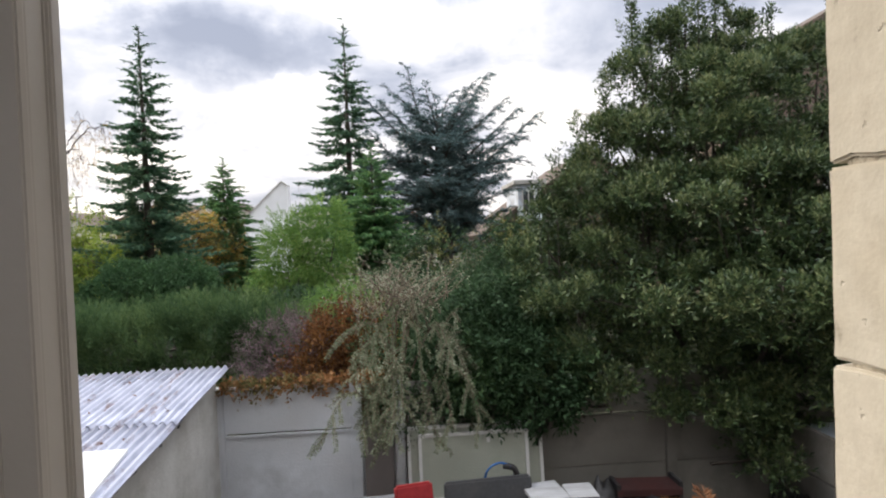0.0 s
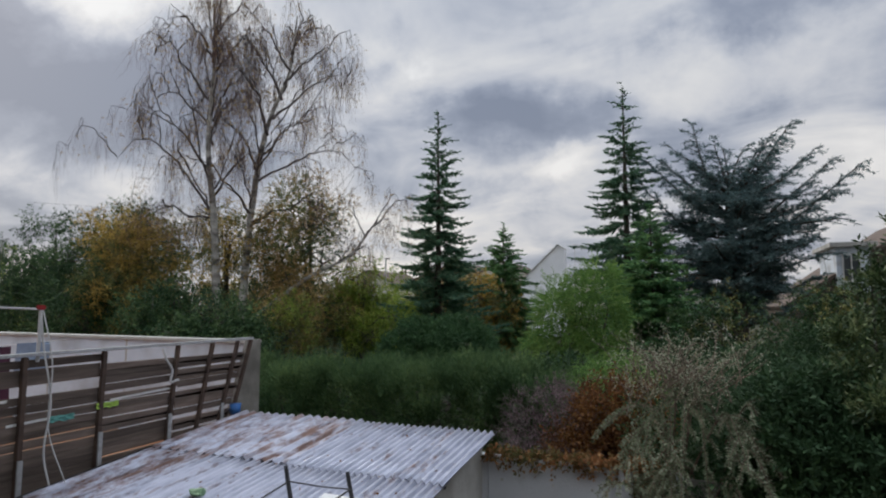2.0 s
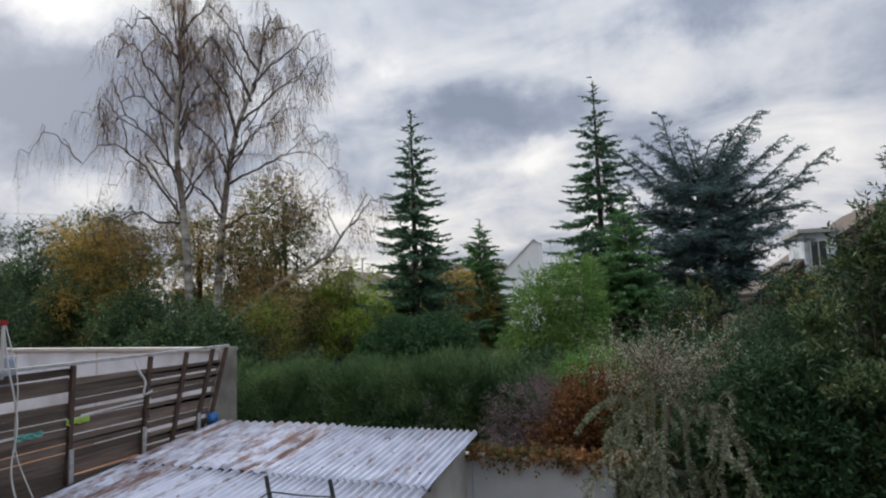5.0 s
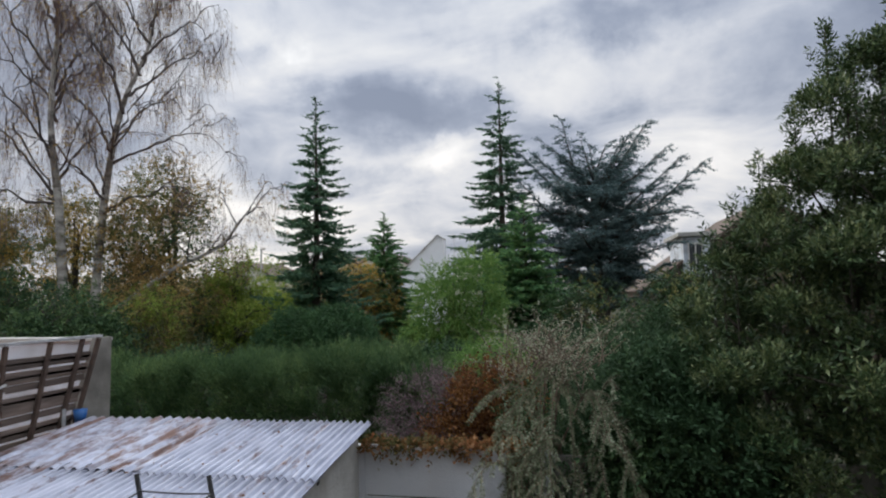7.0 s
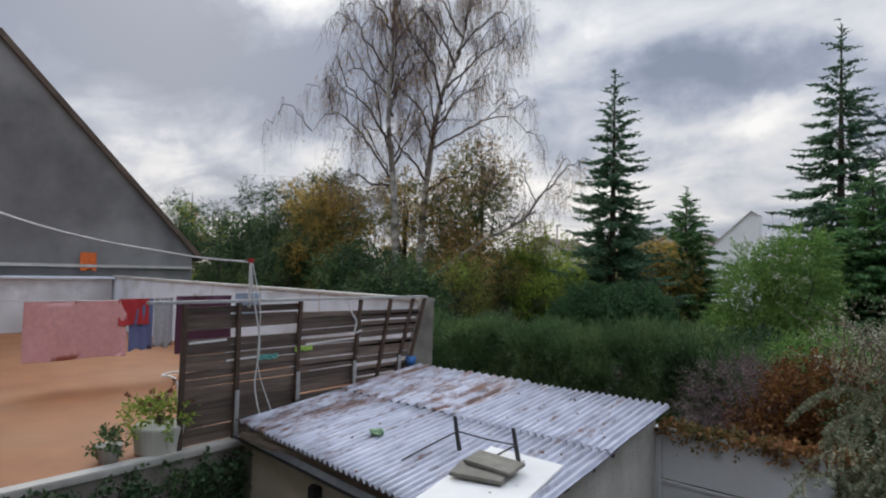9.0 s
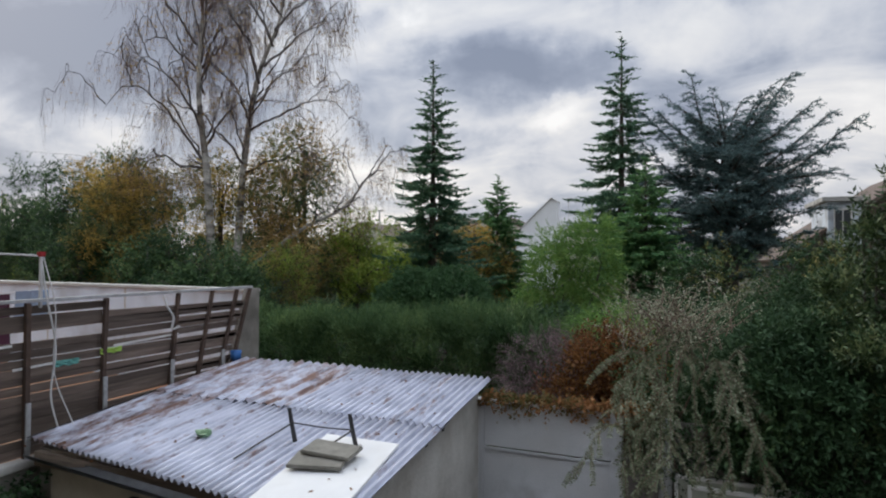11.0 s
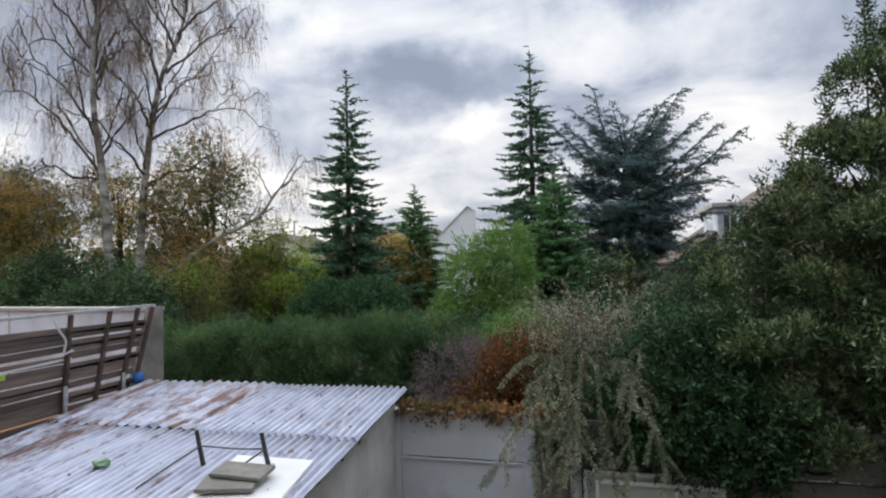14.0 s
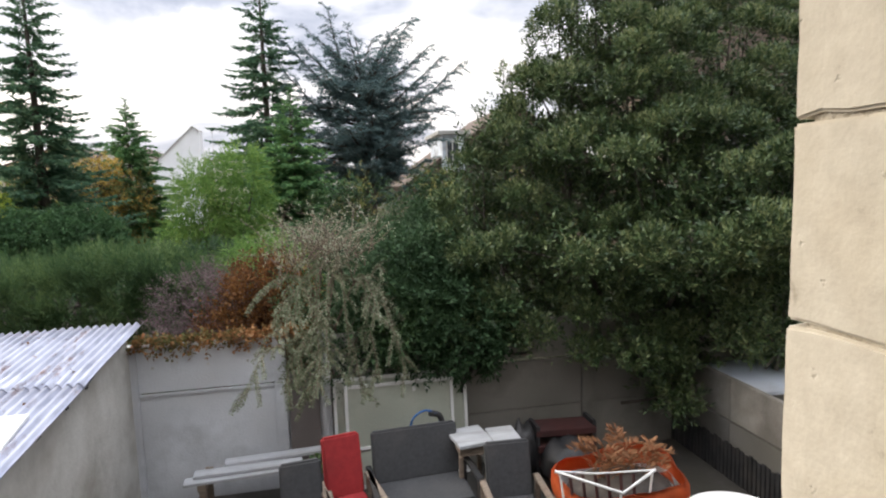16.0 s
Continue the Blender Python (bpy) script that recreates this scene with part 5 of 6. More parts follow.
lv.sprigs(np.stack([x, q.uniform(6.56, 6.8, n), z], 1), q.normal(size=(n, 3)) * [1, 0.6, 0.5] + [0, -0.5, 0.1], 0.08, 5, 0.05, 0.75)
tagged(lv.make("ivy", M_IVY), "orange-brown autumn ivy along the wall's top", "ivy", kind="stuff")


# cascading cotoneaster
cot = thing("cotoneaster", (0.5, 6.95, G), "arching grey-green shrub cascading over the wall", "shrub")
c0 = np.array([0.5, 6.95, G])
tb, lv, lvt = Tubes(4), Leaves(71), Leaves(73)
lv.face = (0, -1.6, 1.0)
q = rs(72)


def spray(line_):
    """A thin shoot with a row of small leaves on either side."""
    tb.add(line_ - c0, (0.004, 0.002))
    step = np.linalg.norm(np.diff(line_, axis=0), axis=1)
    run = np.concatenate([[0], np.cumsum(step)])
    n = max(3, int(run[-1] / 0.021))
    at = np.linspace(0, run[-1], n)
    p = np.stack([np.interp(at, run, line_[:, i]) for i in range(3)], 1)
    w = unit(np.gradient(p, axis=0))
    side = unit(np.cross(w, [0.05, 1.0, 0.3]))
    for sgn in (-1, 1):
        lv.add(p - c0, w * 0.55 + side * sgn * 0.9 + q.normal(size=p.shape) * 0.10, 0.036 * q.uniform(0.7, 1.2, n), 0.018, 0.2)


BUNCHES = ((0.22, 2.62, -0.40, 0.30, 0.10, 5), (0.30, 2.30, -0.40, 0.35, 0.22, 5), (0.36, 1.98, -0.42, 0.40, 0.26, 6), (0.28, 1.78, -0.42, 0.48, 0.28, 8),
           (0.30, 1.70, -0.15, 0.65, 0.35, 7), (0.50, 2.05, 0.05, 0.60, 0.40, 6), (0.70, 2.45, 0.30, 0.45, 0.25, 5), (0.85, 2.45, 0.36, 0.30, 0.85, 4),
           (0.80, 2.10, 0.34, 0.40, 0.65, 3), (0.45, 2.60, -0.05, 0.55, 0.35, 5), (0.65, 1.75, 0.20, 0.50, 0.35, 4))
for x0, z0, dx, dy, drop, count in BUNCHES:
    for k in range(max(2, round(count * 0.4))):
        top = np.array([x0, 6.62, z0]) + q.normal(size=3) * [0.10, 0.08, 0.10]
        out = np.array([dx * q.uniform(0.5, 1.1) + q.normal() * 0.09, -dy * q.uniform(0.6, 1.2), 0])
        fall = drop * q.uniform(0.6, 1.25)
        end = top + out + [0, 0, -fall]
        end[2] = max(end[2], 1.16 + 0.2 * q.uniform())
        line_ = curve([c0 + [q.uniform(-.15, .15) - 0.1, -0.15, max(1.0, z0 - 0.9) - G], top, top + out * 0.5 + [0, 0, 0.14], end], 8)
        tb.add(line_ - c0, (0.009, 0.003))
        spray(line_[10:])
        for at in (9, 11, 13, 15, 17, 19, 21, 22):
            at = min(at, len(line_) - 2)
            w = unit(line_[at + 1] - line_[at])
            side = unit(np.cross(w, [0, 0, 1.0])) * q.choice([-1, 1])
            d2 = w * 0.8 + side * q.uniform(0.5, 1.0) + [0, q.uniform(-0.4, 0.0), q.uniform(-0.3, 0.1)]
            ln = q.uniform(0.10, 0.28)
            spray(curve([line_[at], line_[at] + d2 * ln * 0.6, line_[at] + d2 * ln + [0, 0, -0.05]], 4))
# inner leaves in a darker material, which paints the shade between the sprays
p, d = blob_points([((0.42, 6.95, 2.4), (0.55, 0.22, 0.45)), ((0.45, 6.86, 1.95), (0.5, 0.12, 0.5)), ((0.85, 6.86, 2.0), (0.3, 0.12, 0.6)), ((0.45, 6.54, 1.7), (0.32, 0.07, 0.32))], 1150, q, 0.6)
lv2 = Leaves(75)
lv2.sprigs(p - c0, d + q.normal(size=p.shape) * 0.6, 0.14, 8, 0.034, 0.55)
lv2.make("inner_foliage", M_YEW, cot, "dark green inner leaves, gap shade put into their colour")
for k in range(105):
    foot = np.array([0.42 + q.normal() * 0.22, 6.7 + q.normal() * 0.2, q.uniform(2.55, 2.95)])
    a = q.uniform(0, 6.28)
    tip = foot + [0.58 * math.cos(a) * q.uniform(0.2, 1.0), 0.4 * math.sin(a) - 0.05, q.uniform(0.2, 0.58)]
    line_ = curve([foot, (foot + tip) / 2 + q.normal(size=3) * 0.04 + [0, 0, 0.05], tip + [q.normal() * 0.05, q.normal() * 0.05, -0.05]], 5)
    tb.add(line_ - c0, (0.006, 0.002))
    lvt.sprigs(line_[2:] - c0, q.normal(size=line_[2:].shape) + [0, 0, 0.5], 0.10, 4, 0.026, 0.5)
lv.make("foliage", M_COTON, cot)
lvt.make("top_foliage", M_COTON_TOP, cot, "pale thinly leaved top")
tb.make("stem_mass", M_STEM, cot)


def laurel():
    """A large evergreen: boughs that end in domed pads of leaves, shade between them, loose leaders on top."""
    r = rs(81)
    c0 = np.array([4.3, 8.0, G])
    root = thing("laurel_tree", tuple(c0), "large dense evergreen laurel overhanging the yard", "tree")
    lv, tips, tb = Leaves(82), Leaves(84), Tubes(5)
    blobs = [((4.6, 7.5, 4.2), (1.25, 1.1, 1.5)), ((6.2, 7.9, 4.3), (1.5, 1.3, 1.7)), ((3.6, 7.3, 3.0), (1.2, 1.0, 1.15)), ((3.1, 7.4, 3.65), (0.48, 0.45, 0.65)),
             ((4.4, 7.6, 5.45), (0.7, 0.5, 0.85)), ((3.75, 7.6, 5.0), (0.42, 0.4, 0.95)), ((5.2, 7.7, 5.1), (0.65, 0.6, 0.65)), ((3.35, 7.55, 4.5), (0.4, 0.4, 0.7)),
             ((4.7, 6.5, 3.45), (1.25, 0.85, 0.7)), ((6.1, 6.55, 3.5), (1.3, 0.85, 0.8)), ((3.3, 6.65, 2.85), (0.8, 0.6, 0.5)), ((2.6, 7.2, 2.5), (0.85, 0.7, 0.9)), ((2.3, 7.4, 3.3), (0.4, 0.4, 0.5)),
             ((5.3, 7.3, 2.3), (1.5, 0.9, 1.0)), ((3.9, 7.2, 1.9), (1.3, 0.8, 0.9)), ((6.6, 7.3, 2.0), (1.2, 1.0, 1.2)),
             ((2.6, 6.8, 1.85), (0.6, 0.35, 0.45)), ((3.5, 6.85, 1.75), (0.9, 0.45, 0.6)), ((4.8, 6.8, 1.7), (1.1, 0.5, 0.75)), ((5.7, 6.5, 1.95), (1.0, 0.6, 0.75)), ((4.2, 6.7, 1.6), (0.8, 0.45, 0.65)), ((4.4, 6.5, 1.2), (0.55, 0.4, 0.55)), ((5.5, 6.0, 1.95), (0.8, 0.65, 0.75)), ((4.6, 6.0, 3.05), (1.05, 0.8, 0.65)), ((5.8, 5.8, 3.05), (1.1, 0.85, 0.75)), ((5.0, 6.3, 2.2), (0.8, 0.6, 0.7))]
    blobs = [(c, tuple(k - 0.12 for k in z)) for c, z in blobs]
    p, d = open_places(blobs, 640, r, 0.36, -0.26, 1.3, 0.16, 3.0)
    for c, way in zip(p, d):
        axis = unit(way * [1, 1, 0.6] + [0, 0, 0.75])
        size = r.uniform(0.19, 0.36)
        n = int(330 * size)
        t = unit(axis + unit(r.normal(size=(n, 3))) * 0.95)
        at = c + way * 0.08 + t * size * [1.05, 1.05, 0.75] * r.uniform(0.55, 1.0, (n, 1))
        lv.sprigs(at - c0, t + [0, 0, 0.35] + r.normal(size=(n, 3)) * 0.25, 0.15 * r.uniform(0.7, 1.3, n), 10, 0.074, 0.31, 0.75)
        # lighter leaves on the pads' outer tops paint the light falling there
        n = int(n * r.uniform(0.25, 0.75))
        t = unit(axis + unit(r.normal(size=(n, 3))) * 0.8)
        at = c + way * 0.08 + t * size * [1.05, 1.05, 0.75] * r.uniform(0.95, 1.12, (n, 1))
        tips.sprigs(at - c0, t * 0.6 + [0, 0, 0.7] + r.normal(size=(n, 3)) * 0.2, 0.11, 7, 0.068, 0.26, 0.6)
        foot = c - way * r.uniform(0.7, 1.1) - [0, 0, 0.45]
        tb.add(curve([foot, (foot + c) / 2 - [0, 0, 0.08], c], 5) - c0, (0.022, 0.007))
    # thin leaves on the boughs inside
    core = [(c, tuple(0.78 * k for k in z)) for c, z in blobs]
    p, d = blob_points(core, 6000, r, 0.7)
    lv.sprigs(p - c0, d + r.normal(size=p.shape) * 0.6 + [0, 0, 0.3], 0.2, 9, 0.095, 0.34, 0.8)
    for x, y, z0, z1 in ((3.5, 7.5, 4.9, 6.45), (4.38, 7.5, 5.8, 7.0), (4.72, 7.5, 5.7, 6.8), (4.05, 7.6, 5.4, 6.3), (5.3, 7.5, 5.3, 6.3), (5.05, 7.7, 5.3, 6.1), (2.4, 7.3, 3.6, 4.45), (2.2, 7.4, 3.4, 4.15),
                         (6.3, 7.6, 5.6, 6.6), (2.75, 7.5, 4.2, 4.95), (5.75, 7.6, 5.2, 6.0), (4.2, 7.5, 5.9, 6.75), (4.55, 7.4, 5.7, 6.6), (3.75, 7.5, 5.4, 6.2), (3.62, 7.4, 5.0, 5.9), (3.1, 7.4, 4.5, 5.3)):
        n = int((z1 - z0) / 0.022)
        u = np.linspace(0, 1, n)
        q = np.stack([x + r.normal(size=n) * 0.13 * (1.15 - u), y + r.normal(size=n) * 0.13 * (1.15 - u), z0 + u * (z1 - z0)], 1)
        lv.sprigs(q - c0, r.normal(size=q.shape) * 0.55 + [0, 0, 1.0], 0.14, 9, 0.08, 0.32, 0.8)
        tb.add(np.array([[x, y, z0 - 0.6], [x, y, z1]]) - c0, (0.015, 0.004))
    for c, z in blobs:
        foot = c0 + [r.uniform(-.3, .3), r.uniform(-.3, .3), -0.02]
        tb.add(curve([foot, (foot + c) / 2 + r.uniform(-0.3, 0.3, 3), c], 6) - c0, (0.06, 0.015))
    lv.make("foliage", M_LAUREL, root)
    tips.make("top_foliage", M_LITLEAF, root, "yellow-green shoot tips, lightened as if lit from above")
    tb.make("stem", M_BARK, root)


laurel()
shrub("evergreen_shrub", [((1.45, 7.5, 2.0), (0.55, 0.5, 1.0)), ((1.6, 6.68, 2.05), (0.65, 0.22, 0.45)), ((2.1, 6.85, 1.9), (0.5, 0.3, 0.4)), ((1.7, 8.7, 2.4), (0.7, 0.8, 0.9)), ((1.2, 8.6, 2.2), (0.6, 0.7, 0.8)), ((2.2, 9.2, 2.4), (0.8, 0.8, 0.8))], M_YEW,
      "dark evergreen shrub between the garden bushes", "shrub", 91, 4600, 0.06, 0.3, 0.25, 10, 0.26, 0.6)

shrub("evergreen_shrub", [((1.35, 6.62, 2.0), (0.5, 0.26, 0.5)), ((1.95, 6.58, 1.98), (0.5, 0.26, 0.5)), ((1.6, 6.95, 2.3), (0.7, 0.4, 0.6))], M_YEW,
      "dark evergreen shrub hanging over the yard wall", "shrub", 95, 2600, 0.075, 0.36, 0.22, 10, 0.22, 0.3, (1.7, 7.1, G))

hedge = thing("hedge", (-4.0, 9.3, G), "thick dark green conifer hedge with a soft top", "hedge")
lv = Leaves(101)
q = rs(102)
c0 = np.array([-4.0, 9.3, G])
def hedge_top(a):
    return 2.40 + 0.24 * noise.noise(Vector((a * 0.7, 3, 0))) + 0.18 * noise.noise(Vector((a * 2.3, 8, 0))) + 0.22 * math.exp(-((a + 3.2) / 1.1) ** 2)


n = 2600
x = q.uniform(-8.6, -0.35, n)
topz = np.array([hedge_top(a) for a in x])
onface = q.uniform(size=n) < 0.6
y = np.where(onface, 8.78 + 0.2 * q.uniform(size=n), q.uniform(8.7, 10.1, n))
z = np.where(onface, topz - 0.3 - q.uniform(0, 1.6, n), topz - 0.28)
d = np.where(onface[:, None], [[0, -0.8, 0.4]], [[0, -0.1, 1.0]]) + q.normal(size=(n, 3)) * 0.4
lv.sprigs(np.stack([x, y, np.clip(z, 0.5, 9)], 1) - c0, d, 0.24, 9, 0.10, 0.24, 0.6)
n = 720
x = q.uniform(-8.6, -0.35, n)
topz = np.array([hedge_top(a) for a in x])
onface = q.uniform(size=n) < 0.64
y = np.where(onface, 8.42 + 0.14 * np.sin(x * 2.1) + q.uniform(-0.10, 0.14, n), q.uniform(8.4, 10.1, n))
z = np.where(onface, topz - 0.08 - 1.6 * q.uniform(size=n), topz - 0.10)
out = np.where(onface[:, None], [[0, -0.75, 0.75]], [[0, -0.15, 1.0]]) + q.normal(size=(n, 3)) * [0.3, 0.15, 0.1]
tufts(lv, np.stack([x, y, np.clip(z, 0.5, 9)], 1), out, c0, q, 0.17, 17, 0.32, 11, 0.080, 0.19, 0.30, 0.36, 0.32)
lv.make("foliage", M_HEDGE, hedge)
tb = Tubes(5)
for k in range(40):
    a = -8.5 + k * 0.205
    tb.add(curve([(a, 9.2, G - 0.02), (a + 0.1, 9.1, 1.4), (a, 9.0, 2.2)], 4) - c0, (0.035, 0.01))
tb.make("stem_mass", M_BARK, hedge)

shrub("purple_bush", [((-1.2, 7.95, 2.12), (0.55, 0.4, 0.48)), ((-0.85, 7.9, 1.95), (0.45, 0.4, 0.5))], M_HEATHER, "twiggy purple-brown bush behind the wall", "shrub", 111, 1700, 0.05, 0.18, 0.22, 9, 0.16, 0.6, clump=14, stem_mat=M_STEM)
shrub("russet_bush", [((-0.4, 7.7, 2.3), (0.36, 0.35, 0.40)), ((-0.65, 7.7, 1.85), (0.42, 0.3, 0.40)), ((-0.1, 7.7, 2.2), (0.35, 0.35, 0.5)), ((-0.2, 7.5, 1.8), (0.4, 0.3, 0.4))], M_RUSSET,
      "orange-russet autumn bush behind the wall", "shrub", 121, 2200, 0.05, 0.5, 0.2, 7, 0.16, -0.1, clump=12, holes=-0.4, grain=3.0, stem_mat=M_STEM)
shrub("grassy_bush", [((-0.35, 8.9, 2.35), (0.7, 0.3, 0.45))], M_WILLOW, "light green grassy tuft behind the russet bush", "shrub", 125, 400, 0.13, 0.1, 0.2, 9, 0.18, 1.2, clump=12)

# ---- the gardens beyond ----
shrub("clipped_shrub", [((-7.8, 18.3, 2.0), (1.4, 1.0, 1.15)), ((-6.3, 18.1, 2.0), (1.2, 1.0, 1.2))], M_BOX, "rounded dark green clipped shrub", "shrub", 131, 5200, 0.09, 0.4, 0.22, 9, 0.28, 0.5, clump=16)
shrub("low_shrubs", [((-9.5, 13.5, 1.4), (2.6, 1.0, 1.0)), ((-5.4, 14.0, 1.3), (2.4, 1.0, 0.9)), ((-2.2, 14.0, 1.3), (2.2, 1.0, 1.1)), ((0.6, 13.5, 1.6), (1.8, 1.0, 1.2))], M_YEW,
      "row of low dark garden shrubs", "shrub", 135, 5000, 0.09, 0.4, 0.28, 9, 0.38, 0.5)
shrub("willow_bush", [((-3.35, 19.4, 2.9), (0.75, 0.8, 1.45)), ((-2.75, 19.6, 3.2), (0.7, 0.8, 1.45)), ((-2.05, 19.5, 3.35), (0.75, 0.8, 1.6)), ((-2.8, 19.2, 2.0), (1.3, 0.8, 1.1)), ((-3.7, 19.3, 2.2), (0.6, 0.7, 1.0))], M_WILLOW, "light green weeping garden tree", "tree", 141, 3600, 0.13, 0.24, 0.40, 10, 0.36, -0.35, clump=16, holes=-0.25, spread=0.55)
spruce((-9.65, 24.0, G), 12.0, 3.3, 151, M_SPRUCE, "tall dark green spruce with drooping branches", 36, per=7)
spruce((-9.05, 32.0, G), 7.9, 3.2, 153, M_SPRUCE_G, "smaller upright fir tree", 32, droop=-0.22, per=8)
spruce((-2.0, 28.0, G), 13.5, 3.7, 155, M_SPRUCE, "tall slender spruce with an open crown", 33, droop=0.2, per=7)
spruce((-0.7, 23.0, G), 6.9, 3.1, 157, M_SPRUCE_G, "dense younger green spruce", 34, droop=0.15, per=9)


def cedar(at, seed):
    r = rs(seed)
    root = thing("blue_cedar", at, "wide blue-grey cedar with irregular ascending limbs", "tree")
    tb, lv = Tubes(6), Leaves(seed + 1)
    tb.add(curve([(0, 0, -0.1), (0.1, 0, 3.0), (-0.15, 0, 6.2), (0.0, 0, 8.2)], 6), (0.42, 0.14))
    ends = [(-3.3, 0.5, 9.7), (-1.4, -1.0, 10.7), (-0.2, 0.6, 10.0), (1.0, -0.4, 9.6), (2.3, 0.2, 10.75), (1.6, 1.2, 9.7), (4.5, -0.3, 8.75), (3.9, 0.6, 7.8), (-3.4, -0.6, 8.3), (-2.6, -0.9, 9.3),
            (-3.5, 0.4, 6.6), (-2.9, -1.6, 5.5), (3.4, -1.4, 6.5), (3.2, -0.8, 5.3), (0.3, -2.4, 7.2), (-1.6, -2.2, 7.8), (1.7, -2.2, 8.0), (2.4, -1.8, 5.6), (-0.8, -2.5, 5.6), (0.9, -2.6, 5.0),
            (0.8, -1.6, 6.4), (-0.9, -1.4, 6.6), (1.9, -0.9, 7.0), (-1.8, -0.4, 7.2), (0.4, -1.2, 8.4), (2.6, -0.6, 7.6), (-0.6, -1.6, 4.8), (1.4, -1.8, 6.0), (3.0, -0.3, 6.2), (0.2, -1.9, 6.2), (1.2, 1.8, 8.4), (-1.5, 1.8, 8.0), (2.8, 1.4, 6.6), (-2.6, 1.6, 6.0), (2.9, 0.2, 4.4), (-2.2, -0.8, 4.4), (0.0, -1.8, 4.0), (1.6, -1.4, 3.8),
            (-0.6, -0.6, 9.9), (0.5, 0.2, 9.8), (1.5, -0.8, 10.1), (-2.1, 0.3, 10.0), (3.0, 0.5, 9.5), (3.4, -0.6, 8.8), (-1.2, 0.8, 9.2), (0.9, -1.2, 9.0)]
    for k in range(46):
        a, rad = r.uniform(0, 6.28), r.uniform(1.2, 3.1)
        ends.append((rad * math.cos(a), rad * math.sin(a) * 0.9, r.uniform(2.8, 8.4 - 0.45 * rad)))
    for e in ends:
        e = np.array(e, float)
        z0 = max(2.2, e[2] - 1.2 - 0.55 * np.hypot(e[0], e[1]) * r.uniform(0.7, 1.1))
        z0 = min(z0, 7.8) if e[2] > 8.0 else max(1.8, e[2] - r.uniform(0.2, 1.0))
        mid = np.array([e[0] * 0.45, e[1] * 0.45, z0 + (e[2] - z0) * 0.42]) + r.normal(size=3) * 0.18
        pts = curve([(0, 0, z0), mid, e], 10)
        tb.add(pts, (0.09, 0.012))
        L = np.linalg.norm(e - [0, 0, z0])
        k = int(L * 9)
        for j, s in enumerate(np.linspace(0.16, 1.0, k)):
            p = pts[int(s * (len(pts) - 1))]
            lo = min(int(s * (len(pts) - 1)), len(pts) - 2)
            way = unit(pts[lo + 1] - pts[lo])
            flat = unit(np.array([way[0], way[1], 0.12]))
            side = unit(np.cross(way, [0, 0, 1.0]))
            out = unit(flat * r.uniform(0.5, 1.1) + side * (1 if j % 2 else -1) * r.uniform(0.5, 1.2) + [0, 0, r.uniform(-0.25, 0.45)] + r.normal(size=3) * 0.22)
            ln = r.uniform(0.45, 1.15) * (1.15 - 0.55 * s)
            twig = curve([p, p + out * ln * 0.55 + [0, 0, 0.05], p + out * ln + [0, 0, -0.10 * ln]], 5)
            tb.add(twig, (0.014, 0.004))
            shoots_ = [(twig, 1.0)]
            for f in (3, 5, 6, 8):
                o2 = unit(out * 0.9 + unit(np.cross(out, [0, 0, 1.0])) * r.choice([-1, 1]) * r.uniform(0.5, 0.9) + r.normal(size=3) * 0.12)
                l2 = ln * r.uniform(0.25, 0.5)
                shoots_.append((curve([twig[f], twig[f] + o2 * l2 * 0.5, twig[f] + o2 * l2 + [0, 0, -0.06 * l2]], 4), 0.8))
            for line_, k2 in shoots_:
                m = max(6, int(np.linalg.norm(line_[-1] - line_[0]) * 34))
                t = r.uniform(0.0, 1.0, m) * (len(line_) - 1.001)
                li = t.astype(int)
                q = line_[li] + (t - li)[:, None] * (line_[li + 1] - line_[li])
                lv.add(q, unit(line_[-1] - line_[0]) * 0.75 + r.normal(size=(m, 3)) * [0.55, 0.55, 0.4], r.uniform(0.10, 0.19, m), 0.030, 0.4)
    tb.make("trunk", M_BARK, root)
    lv.make("needles", M_CEDAR, root)
    return root


cedar((2.3, 27.0, G), 161)


